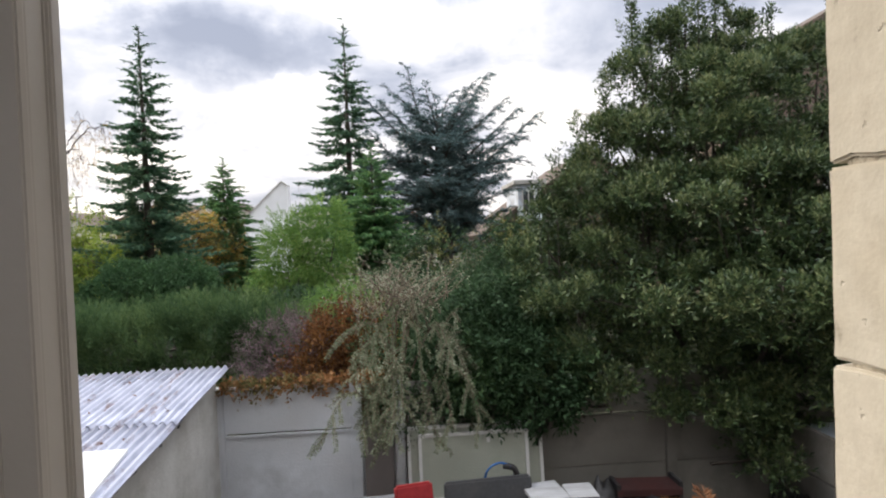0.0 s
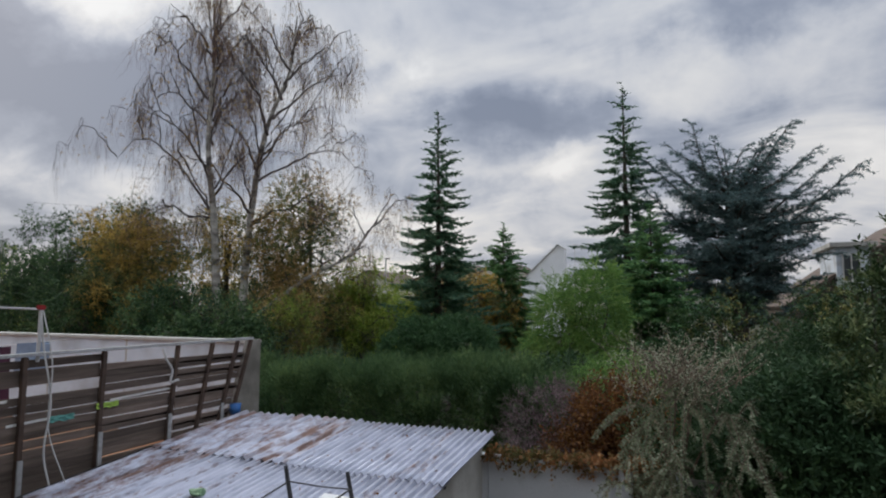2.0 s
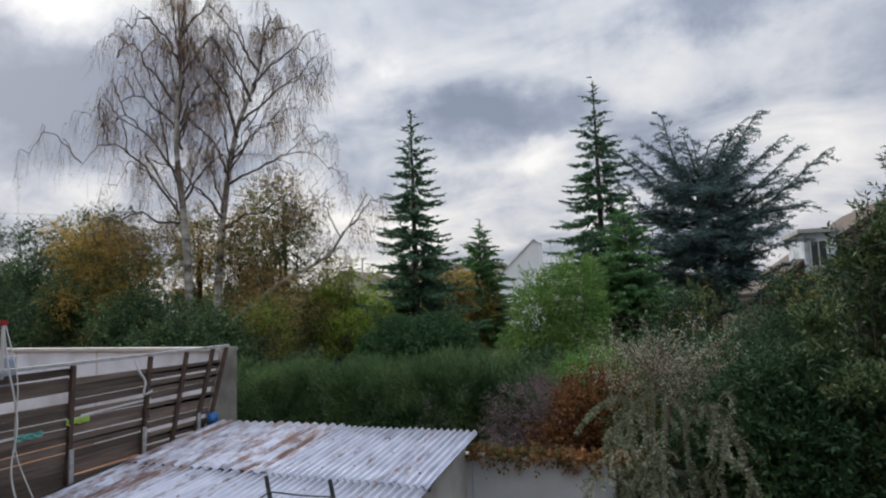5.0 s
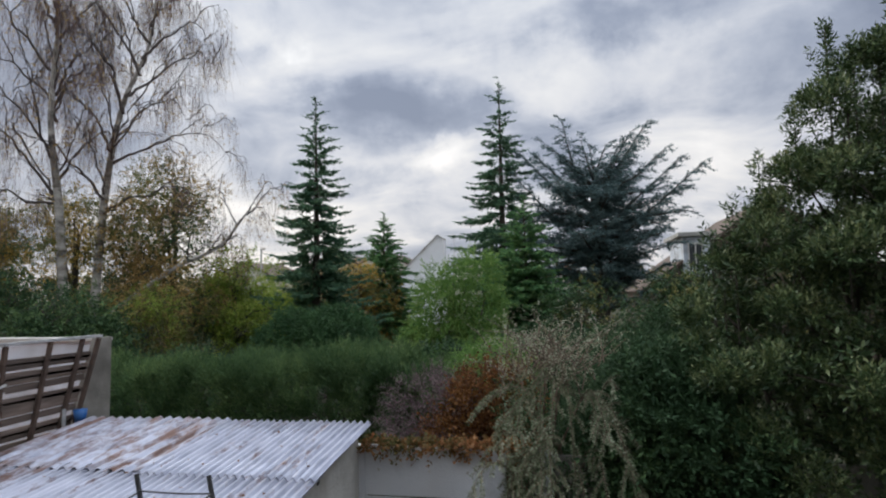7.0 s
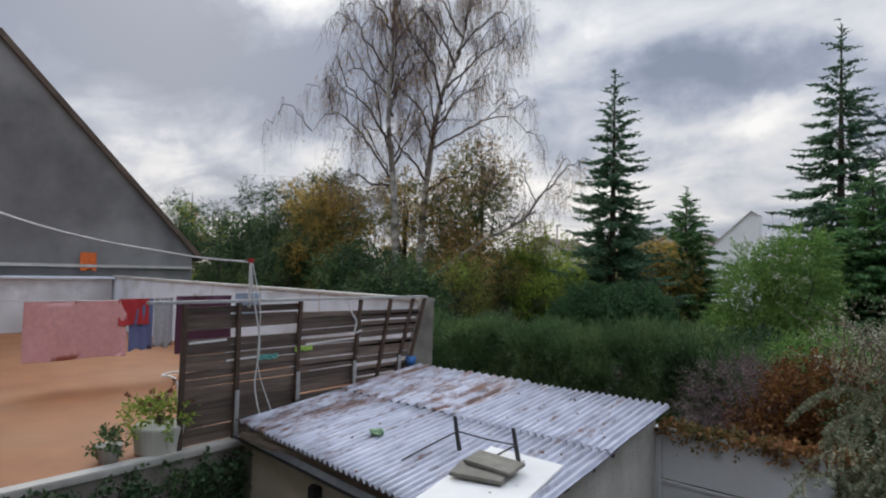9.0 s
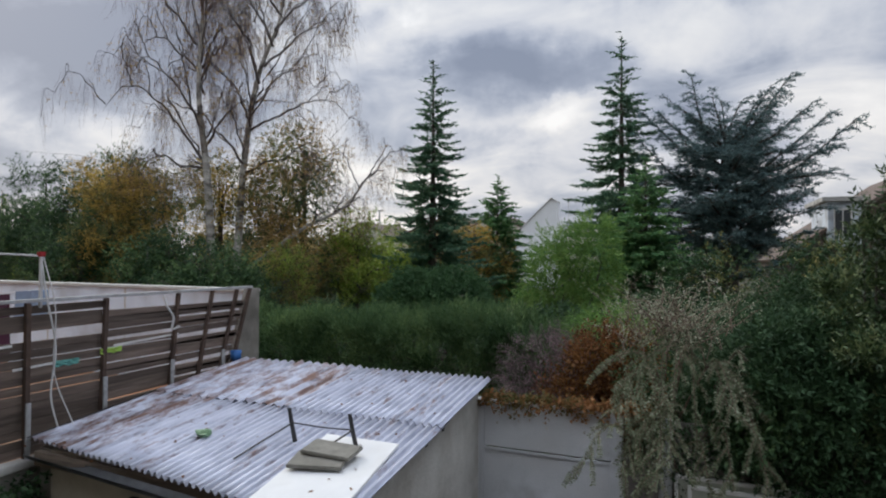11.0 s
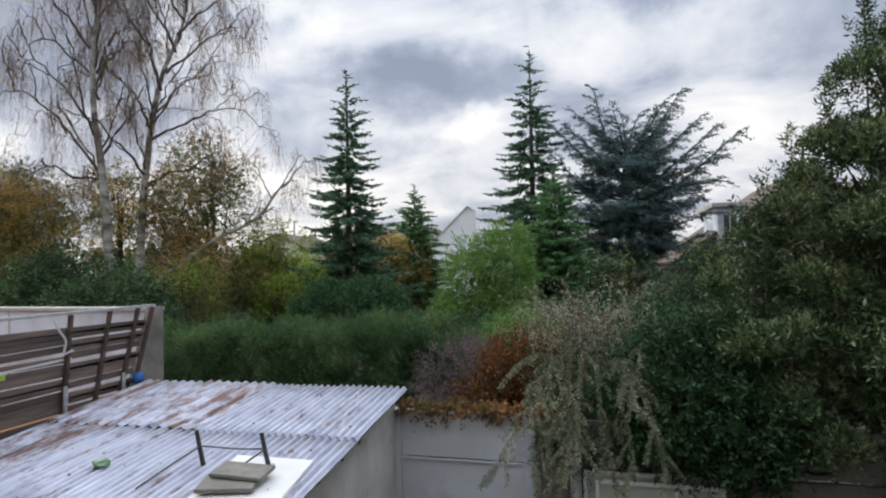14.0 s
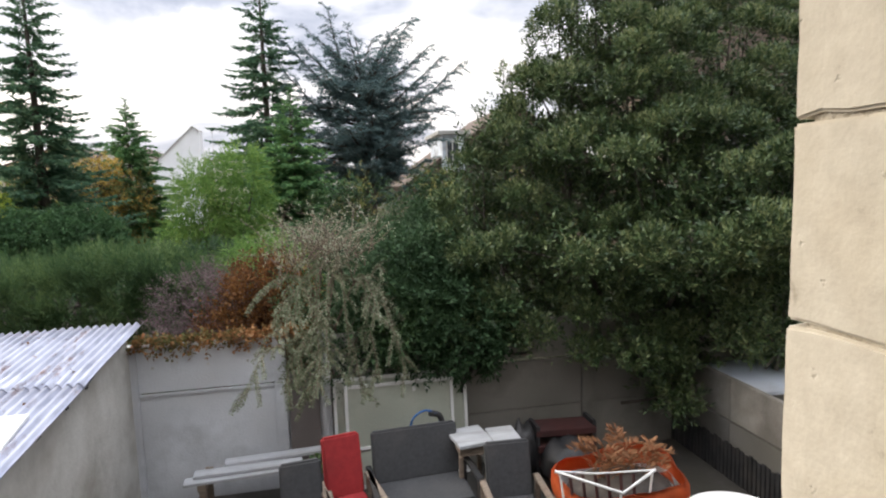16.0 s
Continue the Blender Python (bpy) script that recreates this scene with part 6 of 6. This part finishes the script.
def birch(at, seed):
    r = rs(seed)
    root = thing("birch_tree", at, "tall white-barked birch with thin weeping twigs, nearly bare", "tree")
    tk, lb, tw, gl = Tubes(8), Tubes(5), Leaves(seed + 1), Leaves(seed + 2)
    o = np.array(at)
    left, away = np.array([-0.72, -0.69, 0]), np.array([-0.69, 0.72, 0])

    def pt(u, w, z):
        return left * u + away * w + [0, 0, z]

    trunks = [([pt(0, 0, -0.1), pt(0.05, 0, 3.2), pt(0.25, 0, 6.4), pt(0.55, 0, 9.3), pt(0.45, 0, 12.6), pt(0.6, 0, 15.4)], 0.19),
              ([pt(-0.75, 0.3, -0.1), pt(-0.85, 0.3, 3.2), pt(-1.1, 0.3, 7.2), pt(-1.55, 0.3, 10.2), pt(-2.35, 0.3, 12.6), pt(-2.6, 0.3, 15.0)], 0.18),
              ([pt(-1.0, -0.2, 2.6), pt(-3.1, -0.5, 4.3), pt(-4.7, -0.6, 5.2), pt(-5.7, -0.6, 6.5)], 0.10)]
    for pts, rad in trunks:
        tk.add(curve(pts, 7), (rad, 0.03))
    tk.make("trunk", M_BIRCH, root, "white and dark-flecked bark")

    def hang(p, n, lo, hi, leafy=0.05):
        base = p + r.normal(size=(n, 3)) * [0.10, 0.10, 0.05]
        d = r.normal(size=(n, 3)) * [0.22, 0.22, 0.05] + [0, 0, -1]
        ln = r.uniform(lo, hi, n)
        tw.add(base, d, ln, 0.006, 0.5)
        k = r.uniform(size=n) < leafy * 6
        if k.any():
            gl.sprigs(base[k] + unit(d[k]) * (ln[k] * r.uniform(0.2, 0.8, k.sum()))[:, None], r.normal(size=(k.sum(), 3)), 0.1, 4, 0.055, 0.7)

    def limb(start, way, L, rise, fall, rad, depth=0, leafy=0.05):
        way = unit(np.array(way, float))
        e = start + way * L + [0, 0, rise - fall]
        pts = curve([start, start + way * L * 0.35 + [0, 0, rise * 0.6], start + way * L * 0.75 + [0, 0, rise], e], 6)
        pts = pts + np.cumsum(r.normal(size=pts.shape) * 0.055 * min(1.0, L / 2), axis=0)
        lb.add(pts, (rad, 0.006))
        n = len(pts)
        if depth < 2:
            for s in np.linspace(0.35, 0.97, 4 if depth == 0 else 3):
                p = pts[int(s * (n - 1))]
                a = way + r.normal(size=3) * [0.8, 0.8, 0.4]
                limb(p, a, L * r.uniform(0.25, 0.5), rise * r.uniform(0.1, 0.5), fall * r.uniform(0.3, 0.9) + 0.1, rad * 0.45, depth + 1, leafy)
        for p in pts[n // 3::(1 if depth == 2 else 2)]:
            hang(p, 2 if depth == 2 else 1, 0.4, 1.9, leafy * 0.8)

    spec = [(0.25, 6.3, 2.6, 0.4, 0.5, 1), (0.28, 6.6, 3.4, 2.6, 1.1, 1), (0.45, 8.2, 3.2, 2.4, 0.9, 1), (0.5, 9.5, 2.6, 2.2, 0.7, 1), (0.5, 11.0, 2.0, 2.0, 0.6, 1), (0.45, 12.5, 1.6, 1.6, 0.5, 1),
            (0.3, 7.5, 1.6, 1.6, 0.3, -1), (0.5, 9.5, 1.6, 2.0, 0.4, -1), (0.5, 12.0, 1.4, 1.6, 0.5, -1),
            (-1.0, 6.8, 2.2, 1.9, 0.4, 1), (-1.3, 8.6, 2.0, 2.2, 0.4, 1), (-1.2, 8.0, 3.9, 1.5, 0.7, -1), (-1.35, 9.0, 3.3, 2.2, 0.9, -1), (-1.7, 10.4, 2.6, 2.0, 0.7, -1), (-2.1, 11.8, 2.3, 1.6, 0.6, -1),
            (-2.4, 13.2, 1.6, 1.4, 0.5, -1), (0.5, 10.2, 1.9, 2.6, 0.3, -1), (-1.6, 10.0, 1.7, 2.6, 0.3, 1), (-2.0, 11.4, 1.5, 2.2, 0.3, 1), (0.5, 13.4, 1.3, 1.7, 0.4, -1), (-2.4, 12.8, 1.7, 1.8, 0.5, 1), (-1.1, 6.4, 2.6, 0.8, 0.6, -1)]
    for u, z, L, rise, fall, sgn in spec:
        for w in (0.0, 1.0):
            way = left * sgn * (1 if w == 0 else 0.4) + away * r.uniform(-0.5, 0.5) + (away * r.choice([-1, 1]) * 0.9 if w else 0)
            limb(pt(u, 0.1, z + r.uniform(-.2, .2)), way, L * (1 if w == 0 else 0.75), rise, fall, 0.055 if w == 0 else 0.04)
    for s in (0.45, 0.6, 0.75, 0.9, 1.0):
        c = curve(trunks[2][0], 7)
        p = c[int(s * (len(c) - 1))]
        limb(p, -left + r.normal(size=3) * 0.4, 1.3, 0.8, 0.3, 0.03, 1, 0.1)
        limb(p, -left * 0.3 + r.normal(size=3) * 0.6, 1.2, 0.9, 0.3, 0.03, 1, 0.1)
    lb.make("limb_mass", M_LIMB, root, "dark thin limbs")
    tw.make("twig_mass", M_TWIG, root, "reddish-brown hanging twigs")
    gl.make("leaves", M_GOLD, root, "last yellow leaves")
    return root


birch((-15.4, 17.0, G), 171)


def loose_tree(name, at, h, width, seed, mats, label, n=1500, leaf=0.10, lump=0.5, bottom=0.25):
    """A broad crown in which one kind of leaf mixes with another."""
    r = rs(seed)
    root = thing(name, at, label, "tree")
    tb = Tubes(6)
    tb.add(curve([(0, 0, -0.1), (0.1, 0, h * 0.4), (0, 0.1, h * 0.85)], 6), (0.018 * h + 0.03, 0.02))
    blobs = []
    for k in range(11):
        z = h * (bottom + (0.95 - bottom) * r.uniform())
        rad = width * (1.0 - abs(z / h - 0.5) * 0.9) * r.uniform(0.2, 0.62)
        a = r.uniform(0, 6.28)
        c = np.array([rad * math.cos(a), rad * math.sin(a), z])
        s = width * r.uniform(0.28, 0.45)
        blobs.append((c, (s, s, s * 0.9)))
        tb.add(curve([(0, 0, max(0.2, z - h * 0.25)), c * [0.5, 0.5, 1] - [0, 0, 0.1], c], 5), (0.05, 0.012))
        for _ in range(5):
            tb.add(curve([c, c + r.normal(size=3) * s * 0.5, c + r.normal(size=3) * s * 0.9 + [0, 0, 0.2]], 4), (0.016, 0.004))
    tb.make("trunk", M_BARK, root)
    for k, (mat, share) in enumerate(mats):
        lv = Leaves(seed + 5 + k)
        m = lumps(blobs, 8, lump, r)
        keep = [b for b in m if r.uniform() < 0.75]
        p, d = blob_points(keep, int(n * share), r, 0.8)
        lv.sprigs(p, d + r.normal(size=p.shape) * 0.7 + [0, 0, -0.2], 0.28, 7, leaf, 0.55)
        lv.make("foliage", mat, root)
    return root


loose_tree("autumn_tree", (-19.2, 16.6, G), 7.4, 3.3, 181, ((M_OLIVE, 0.7), (M_YELLOW, 0.9)), "half-bare tree with yellow autumn leaves", 3200, 0.085, 0.45, 0.2)
loose_tree("autumn_tree", (-16.6, 18.6, G), 7.0, 3.0, 183, ((M_OLIVE, 0.8), (M_YELLOW, 0.6)), "tangled olive tree with some yellow leaves", 3000, 0.085, 0.45, 0.1)
loose_tree("mixed_tree", (-14.0, 20.5, G), 9.0, 3.4, 195, ((M_YEW, 0.4), (M_OLIVE, 0.8), (M_GOLD, 0.6)), "loose tree with browning orange leaves", 4000, 0.09, 0.7, 0.05)
loose_tree("mixed_tree", (-12.7, 17.3, G), 3.6, 1.5, 187, ((M_OLIVE, 0.6), (M_GOLD, 0.22), (M_LIME, 0.6)), "thin yellow-green shrub with browning leaves", 1700, 0.07, 0.4, 0.1)
loose_tree("lime_shrub", (-12.0, 21.5, G), 4.5, 2.4, 189, ((M_LIME, 1.0),), "tall yellow-green leafy garden shrub", 2800, 0.11, 0.45, 0.1)
loose_tree("gold_shrub", (-9.9, 30.5, G), 5.4, 2.6, 191, ((M_YELLOW, 0.8), (M_OLIVE, 0.5)), "orange-yellow shrub behind the spruce", 1300, 0.12, 0.5, 0.2)
loose_tree("lime_shrub", (-14.5, 30.0, G), 3.6, 3.5, 193, ((M_LIME, 1.0), (M_OLIVE, 0.5)), "tall yellow-green leafy garden shrub", 1700, 0.14, 0.5, 0.1)
for k, (x, y, h, w) in enumerate(((-22.8, 18.0, 7.0, 3.0), (-26.5, 18.2, 7.2, 3.2), (-30.5, 18.0, 6.8, 3.2), (-34.5, 17.5, 6.4, 3.2), (-25.0, 21.5, 7.8, 3.2), (-20.5, 15.5, 4.2, 2.6), (-16.0, 14.5, 3.4, 2.2), (-12.2, 13.6, 3.0, 2.0))):
    loose_tree("evergreen_tree", (x, y, G), h, w, 200 + k * 7, ((M_YEW, 0.75), (M_HEDGE, 0.6)), "dense dark green garden evergreen", 2900, 0.10, 0.55, 0.05)
loose_tree("yellow_poplar", (-43, 22.5, G), 10.2, 2.0, 301, ((M_LIME, 0.8), (M_YELLOW, 0.6)), "tall narrow yellowing poplar", 1500, 0.14, 0.45, 0.15)
loose_tree("yellow_poplar", (-39, 24, G), 6.8, 2.6, 305, ((M_LIME, 0.8), (M_FAR, 0.6)), "yellowing garden tree far off", 1300, 0.14, 0.45, 0.1)
loose_tree("yellow_poplar", (-33, 26, G), 7.8, 2.4, 309, ((M_LIME, 0.5), (M_YEW, 0.9)), "yellowing garden tree far off", 1300, 0.13, 0.45, 0.1)

for k, (x, y, h, w) in enumerate(((5.0, 22.0, 3.9, 2.6), (8.6, 22.0, 4.3, 3.0), (1.4, 20.5, 3.2, 2.4), (-13.4, 22.5, 2.9, 2.2), (3.2, 16.5, 3.0, 2.2), (11.5, 20.0, 5.0, 3.0))):
    loose_tree("dark_shrub", (x, y, G), h, w, 500 + k * 9, ((M_YEW, 1.0), (M_OLIVE, 0.3)), "dense dark green shrub in the gardens beyond", 1900, 0.11, 0.5, 0.0)

# woods on the horizon
lv = Leaves(401)
q = rs(402)
blobs = []
for k in range(190):
    a = radians(q.uniform(-75, 78))
    dist = q.uniform(75, 150)
    s = q.uniform(2.5, 4.6)
    blobs.append(((-math.sin(a) * dist, math.cos(a) * dist, G + s * 0.8), (s * 1.3, s * 1.3, s)))
p, d = blob_points(blobs, 15000, q, 0.5)
lv.sprigs(p, d + q.normal(size=p.shape) * 0.6, 0.9, 5, 0.7, 0.6)
tagged(lv.make("far_woods", M_FAR), "far line of autumn trees and gardens", "woods", kind="stuff")


# ---- houses ----
def prism(pts, depth):
    """An outline in x and z drawn back along y."""
    b = bmesh.new()
    f = b.faces.new([b.verts.new((x, 0, z)) for x, z in pts])
    e = bmesh.ops.extrude_face_region(b, geom=[f])
    bmesh.ops.translate(b, verts=[g for g in e["geom"] if isinstance(g, bmesh.types.BMVert)], vec=(0, depth, 0))
    bmesh.ops.recalc_face_normals(b, faces=list(b.faces))
    return b


def roof_slope(a, c, depth, over, thick=0.14):
    """A roof plane from the eave a to the ridge c (x, z), reaching over at both ends."""
    d = unit(np.array([c[0] - a[0], c[1] - a[1]]))
    nrm = np.array([-d[1], d[0]]) * (1 if d[0] > 0 else -1)
    e = np.array(a) - d * over
    pts = [e, np.array(c), np.array(c) + nrm * thick, e + nrm * thick]
    b = prism(pts, depth + 2 * 0.2)
    bmesh.ops.translate(b, verts=list(b.verts), vec=(0, -0.2, 0.004))
    return b


def house(name, at, outline, depth, wall_mat, roof_mat, label, slopes, windows=(), over=0.25, thick=0.14):
    t0 = thing(name, at, label, "house")
    part("wall", prism(outline, depth), wall_mat, t0)
    for a, c in slopes:
        part("roof", roof_slope(a, c, depth, over, thick), roof_mat, t0)
    for x0, x1, z0, z1 in windows:
        w = part("window", boxed(x0, x1, -0.05, 0.05, z0, z1, bevel=0.01), M_WHITE, t0)
        part("pane", boxed(x0 + 0.07, x1 - 0.07, -0.06, -0.052, z0 + 0.07, z1 - 0.07), M_GLASS, w)
    return t0


def antenna(at, h, label="thin television antenna on a mast"):
    t0 = thing("tv_antenna", at, label, "antenna")
    t2 = Tubes(5)
    t2.add([(0, 0, -0.3), (0, 0, h)], (0.03, 0.025))
    t2.make("mast", M_COPING, t0)
    t2 = Tubes(4)
    t2.add([(-0.6, 0, h - 0.1), (0.6, 0, h - 0.1)], (0.02, 0.02))
    for x in (-0.5, -0.25, 0, 0.25, 0.5):
        t2.add([(x, -0.3, h - 0.1), (x, 0.3, h - 0.1)], (0.015, 0.015))
    t2.make("bars", M_COPING, t0)


house("white_gable_house", (-13.2, 60, G), [(-2.7, 0), (2.0, 0), (2.0, 9.1), (1.45, 9.5), (-2.7, 5.55)], 1.6, M_GABLEW, M_COPING, "tall white rendered gable end of a house", [((-2.7, 5.55), (1.45, 9.5)), ((2.0, 9.1), (1.45, 9.5))], over=0.02, thick=0.05)
antenna((-10.2, 61, 7.0), 2.9)
house("far_house", (-35.5, 62, G), [(-4.2, 0), (4.6, 0), (4.6, 5.4), (0.2, 7.4), (-4.2, 5.2)], 10, M_CREAM, M_TILE, "far cream house with a brown-grey roof", [((-4.2, 5.2), (0.2, 7.4)), ((4.6, 5.4), (0.2, 7.4))], ((-2.6, -1.6, 2.6, 4.0), (0.6, 1.8, 2.6, 4.0)))
house("far_house", (-27.5, 66, G), [(-4.5, 0), (6, 0), (6, 6.4), (2, 8.4), (-4.5, 6.0)], 10, M_OCHRE, M_TILE, "far ochre house with a brown roof", [((-4.5, 6.0), (2, 8.4)), ((6, 6.4), (2, 8.4))], ((-2.6, -1.4, 2.8, 4.2), (1.6, 2.8, 2.8, 4.2)))
house("far_house", (-20.0, 64, G), [(-3.5, 0), (5, 0), (5, 6.2), (1, 8.2), (-3.5, 6.0)], 10, M_CREAM, M_TILE, "far cream house with a brown roof", [((-3.5, 6.0), (1, 8.2)), ((5, 6.2), (1, 8.2))], ((-2.0, -1.0, 2.6, 4.0),))
house("far_house", (-8.2, 62, G), [(-2.3, 0), (5, 0), (5, 5.2), (1.5, 6.9), (-2.3, 6.3)], 9, M_CREAM, M_TILE, "far house with a dark brown roof", [((-2.3, 6.3), (1.5, 6.9)), ((5, 5.2), (1.5, 6.9))])
house("red_roofed_house", (0.3, 45, G), [(-1.2, 0), (3.2, 0), (3.2, 3.2), (0.6, 5.3), (-1.2, 4.0)], 8, M_CREAM, M_REDTILE, "small white house with a red tiled roof", [((-1.2, 4.0), (0.6, 5.3)), ((3.2, 3.2), (0.6, 5.3))], ((0.8, 1.6, 1.9, 3.0),))
hs = house("dormer_house", (4.6, 30, G), [(0, 0), (11.4, 0), (11.4, 3.3), (5.7, 7.3), (0, 3.3)], 9, M_TILE, M_TILE, "house with a brown tiled roof and a white dormer", [((0, 3.3), (5.7, 7.3)), ((11.4, 3.3), (5.7, 7.3))], ((1.0, 2.0, 1.6, 2.9),))
dm = part("dormer", boxed(1.75, 2.95, -0.35, 3.0, 3.9, 5.78), M_WHITEW, hs, "white flat-roofed dormer")
part("dormer_roof", boxed(1.5, 3.2, -0.6, 3.3, 5.782, 5.98, bevel=0.02), M_COPING, dm)
part("dormer_window", boxed(1.95, 2.6, -0.42, -0.352, 4.3, 5.5, bevel=0.01), M_WHITE, dm)
for x in (2.0, 2.3):
    part("dormer_pane", boxed(x, x + 0.25, -0.43, -0.422, 4.38, 5.42), M_GLASS, dm)
part("chimney", boxed(6.0, 6.6, 0.6, 1.2, 6.6, 7.9, bevel=0.02), M_WHITEW, hs)
antenna((10.4, 30.8, 8.0), 1.9)
house("brown_roofed_house", (9.4, 13.6, G), [(0, 0), (10.5, 0), (10.5, 7.0), (5.2, 10.1), (0, 7.4)], 4, M_TILE, M_TILE, "large house with a brown tiled roof behind the laurel", [((0, 7.4), (5.2, 10.1)), ((10.5, 7.0), (5.2, 10.1))],
      ((1.2, 2.3, 3.6, 5.0), (4.6, 5.7, 3.6, 5.0)), 0.1)
# neighbour's house: its gable faces the terrace
nb = thing("neighbour_house", (-17.0, 9.4, G), "neighbour's dark grey rendered gable with a tiled roof edge", "house")
nb.rotation_euler = (0, 0, radians(-90))
EZ = 3.5
part("wall", prism([(-0.1, 0), (10.4, 0), (10.4, EZ), (5.15, 8.75), (-0.1, EZ)], -9), M_DGREY, nb)
b = roof_slope((-0.1, EZ), (5.15, 8.75), 9.0, 0.3)
bmesh.ops.translate(b, verts=list(b.verts), vec=(0, -9.08, 0))
part("roof", b, M_TILE, nb)
b = roof_slope((10.4, EZ), (5.15, 8.75), 9.0, 0.3)
bmesh.ops.translate(b, verts=list(b.verts), vec=(0, -9.08, 0))
part("roof", b, M_TILE, nb)
part("ledge", boxed(-0.05, 10.3, -0.01, 0.12, 3.02, 3.10, bevel=0.01), M_COPING, nb)
lean = thing("lean_to", (-16.3, 5.4, T), "pale grey lean-to against the neighbour's gable", "lean-to")
part("wall", boxed(-0.45, 0.0, -4.4, 1.55, 0.0, 1.30), M_WALLC, lean)
part("roof", boxed(-0.58, 0.12, -4.45, 1.62, 1.302, 1.36, bevel=0.01), M_WHITEW, lean)
ora = laundry("orange_towel", -16.9, 6.55, 0.40, 0.48, 3.72, (0.72, 0.17, 0.04), "orange towel hung on the house wall", 9)

lamp = thing("street_lamp", (-24.2, 46, G), "pale grey street lamp post far off", "street lamp")
t2 = Tubes(7)
t2.add([(0, 0, 0), (0, 0, 7.4)], (0.11, 0.07))
t2.make("pole", M_COPING, lamp)
part("head", boxed(-0.1, 0.35, -0.10, 0.10, 7.35, 7.45, bevel=0.03), M_COPING, lamp)
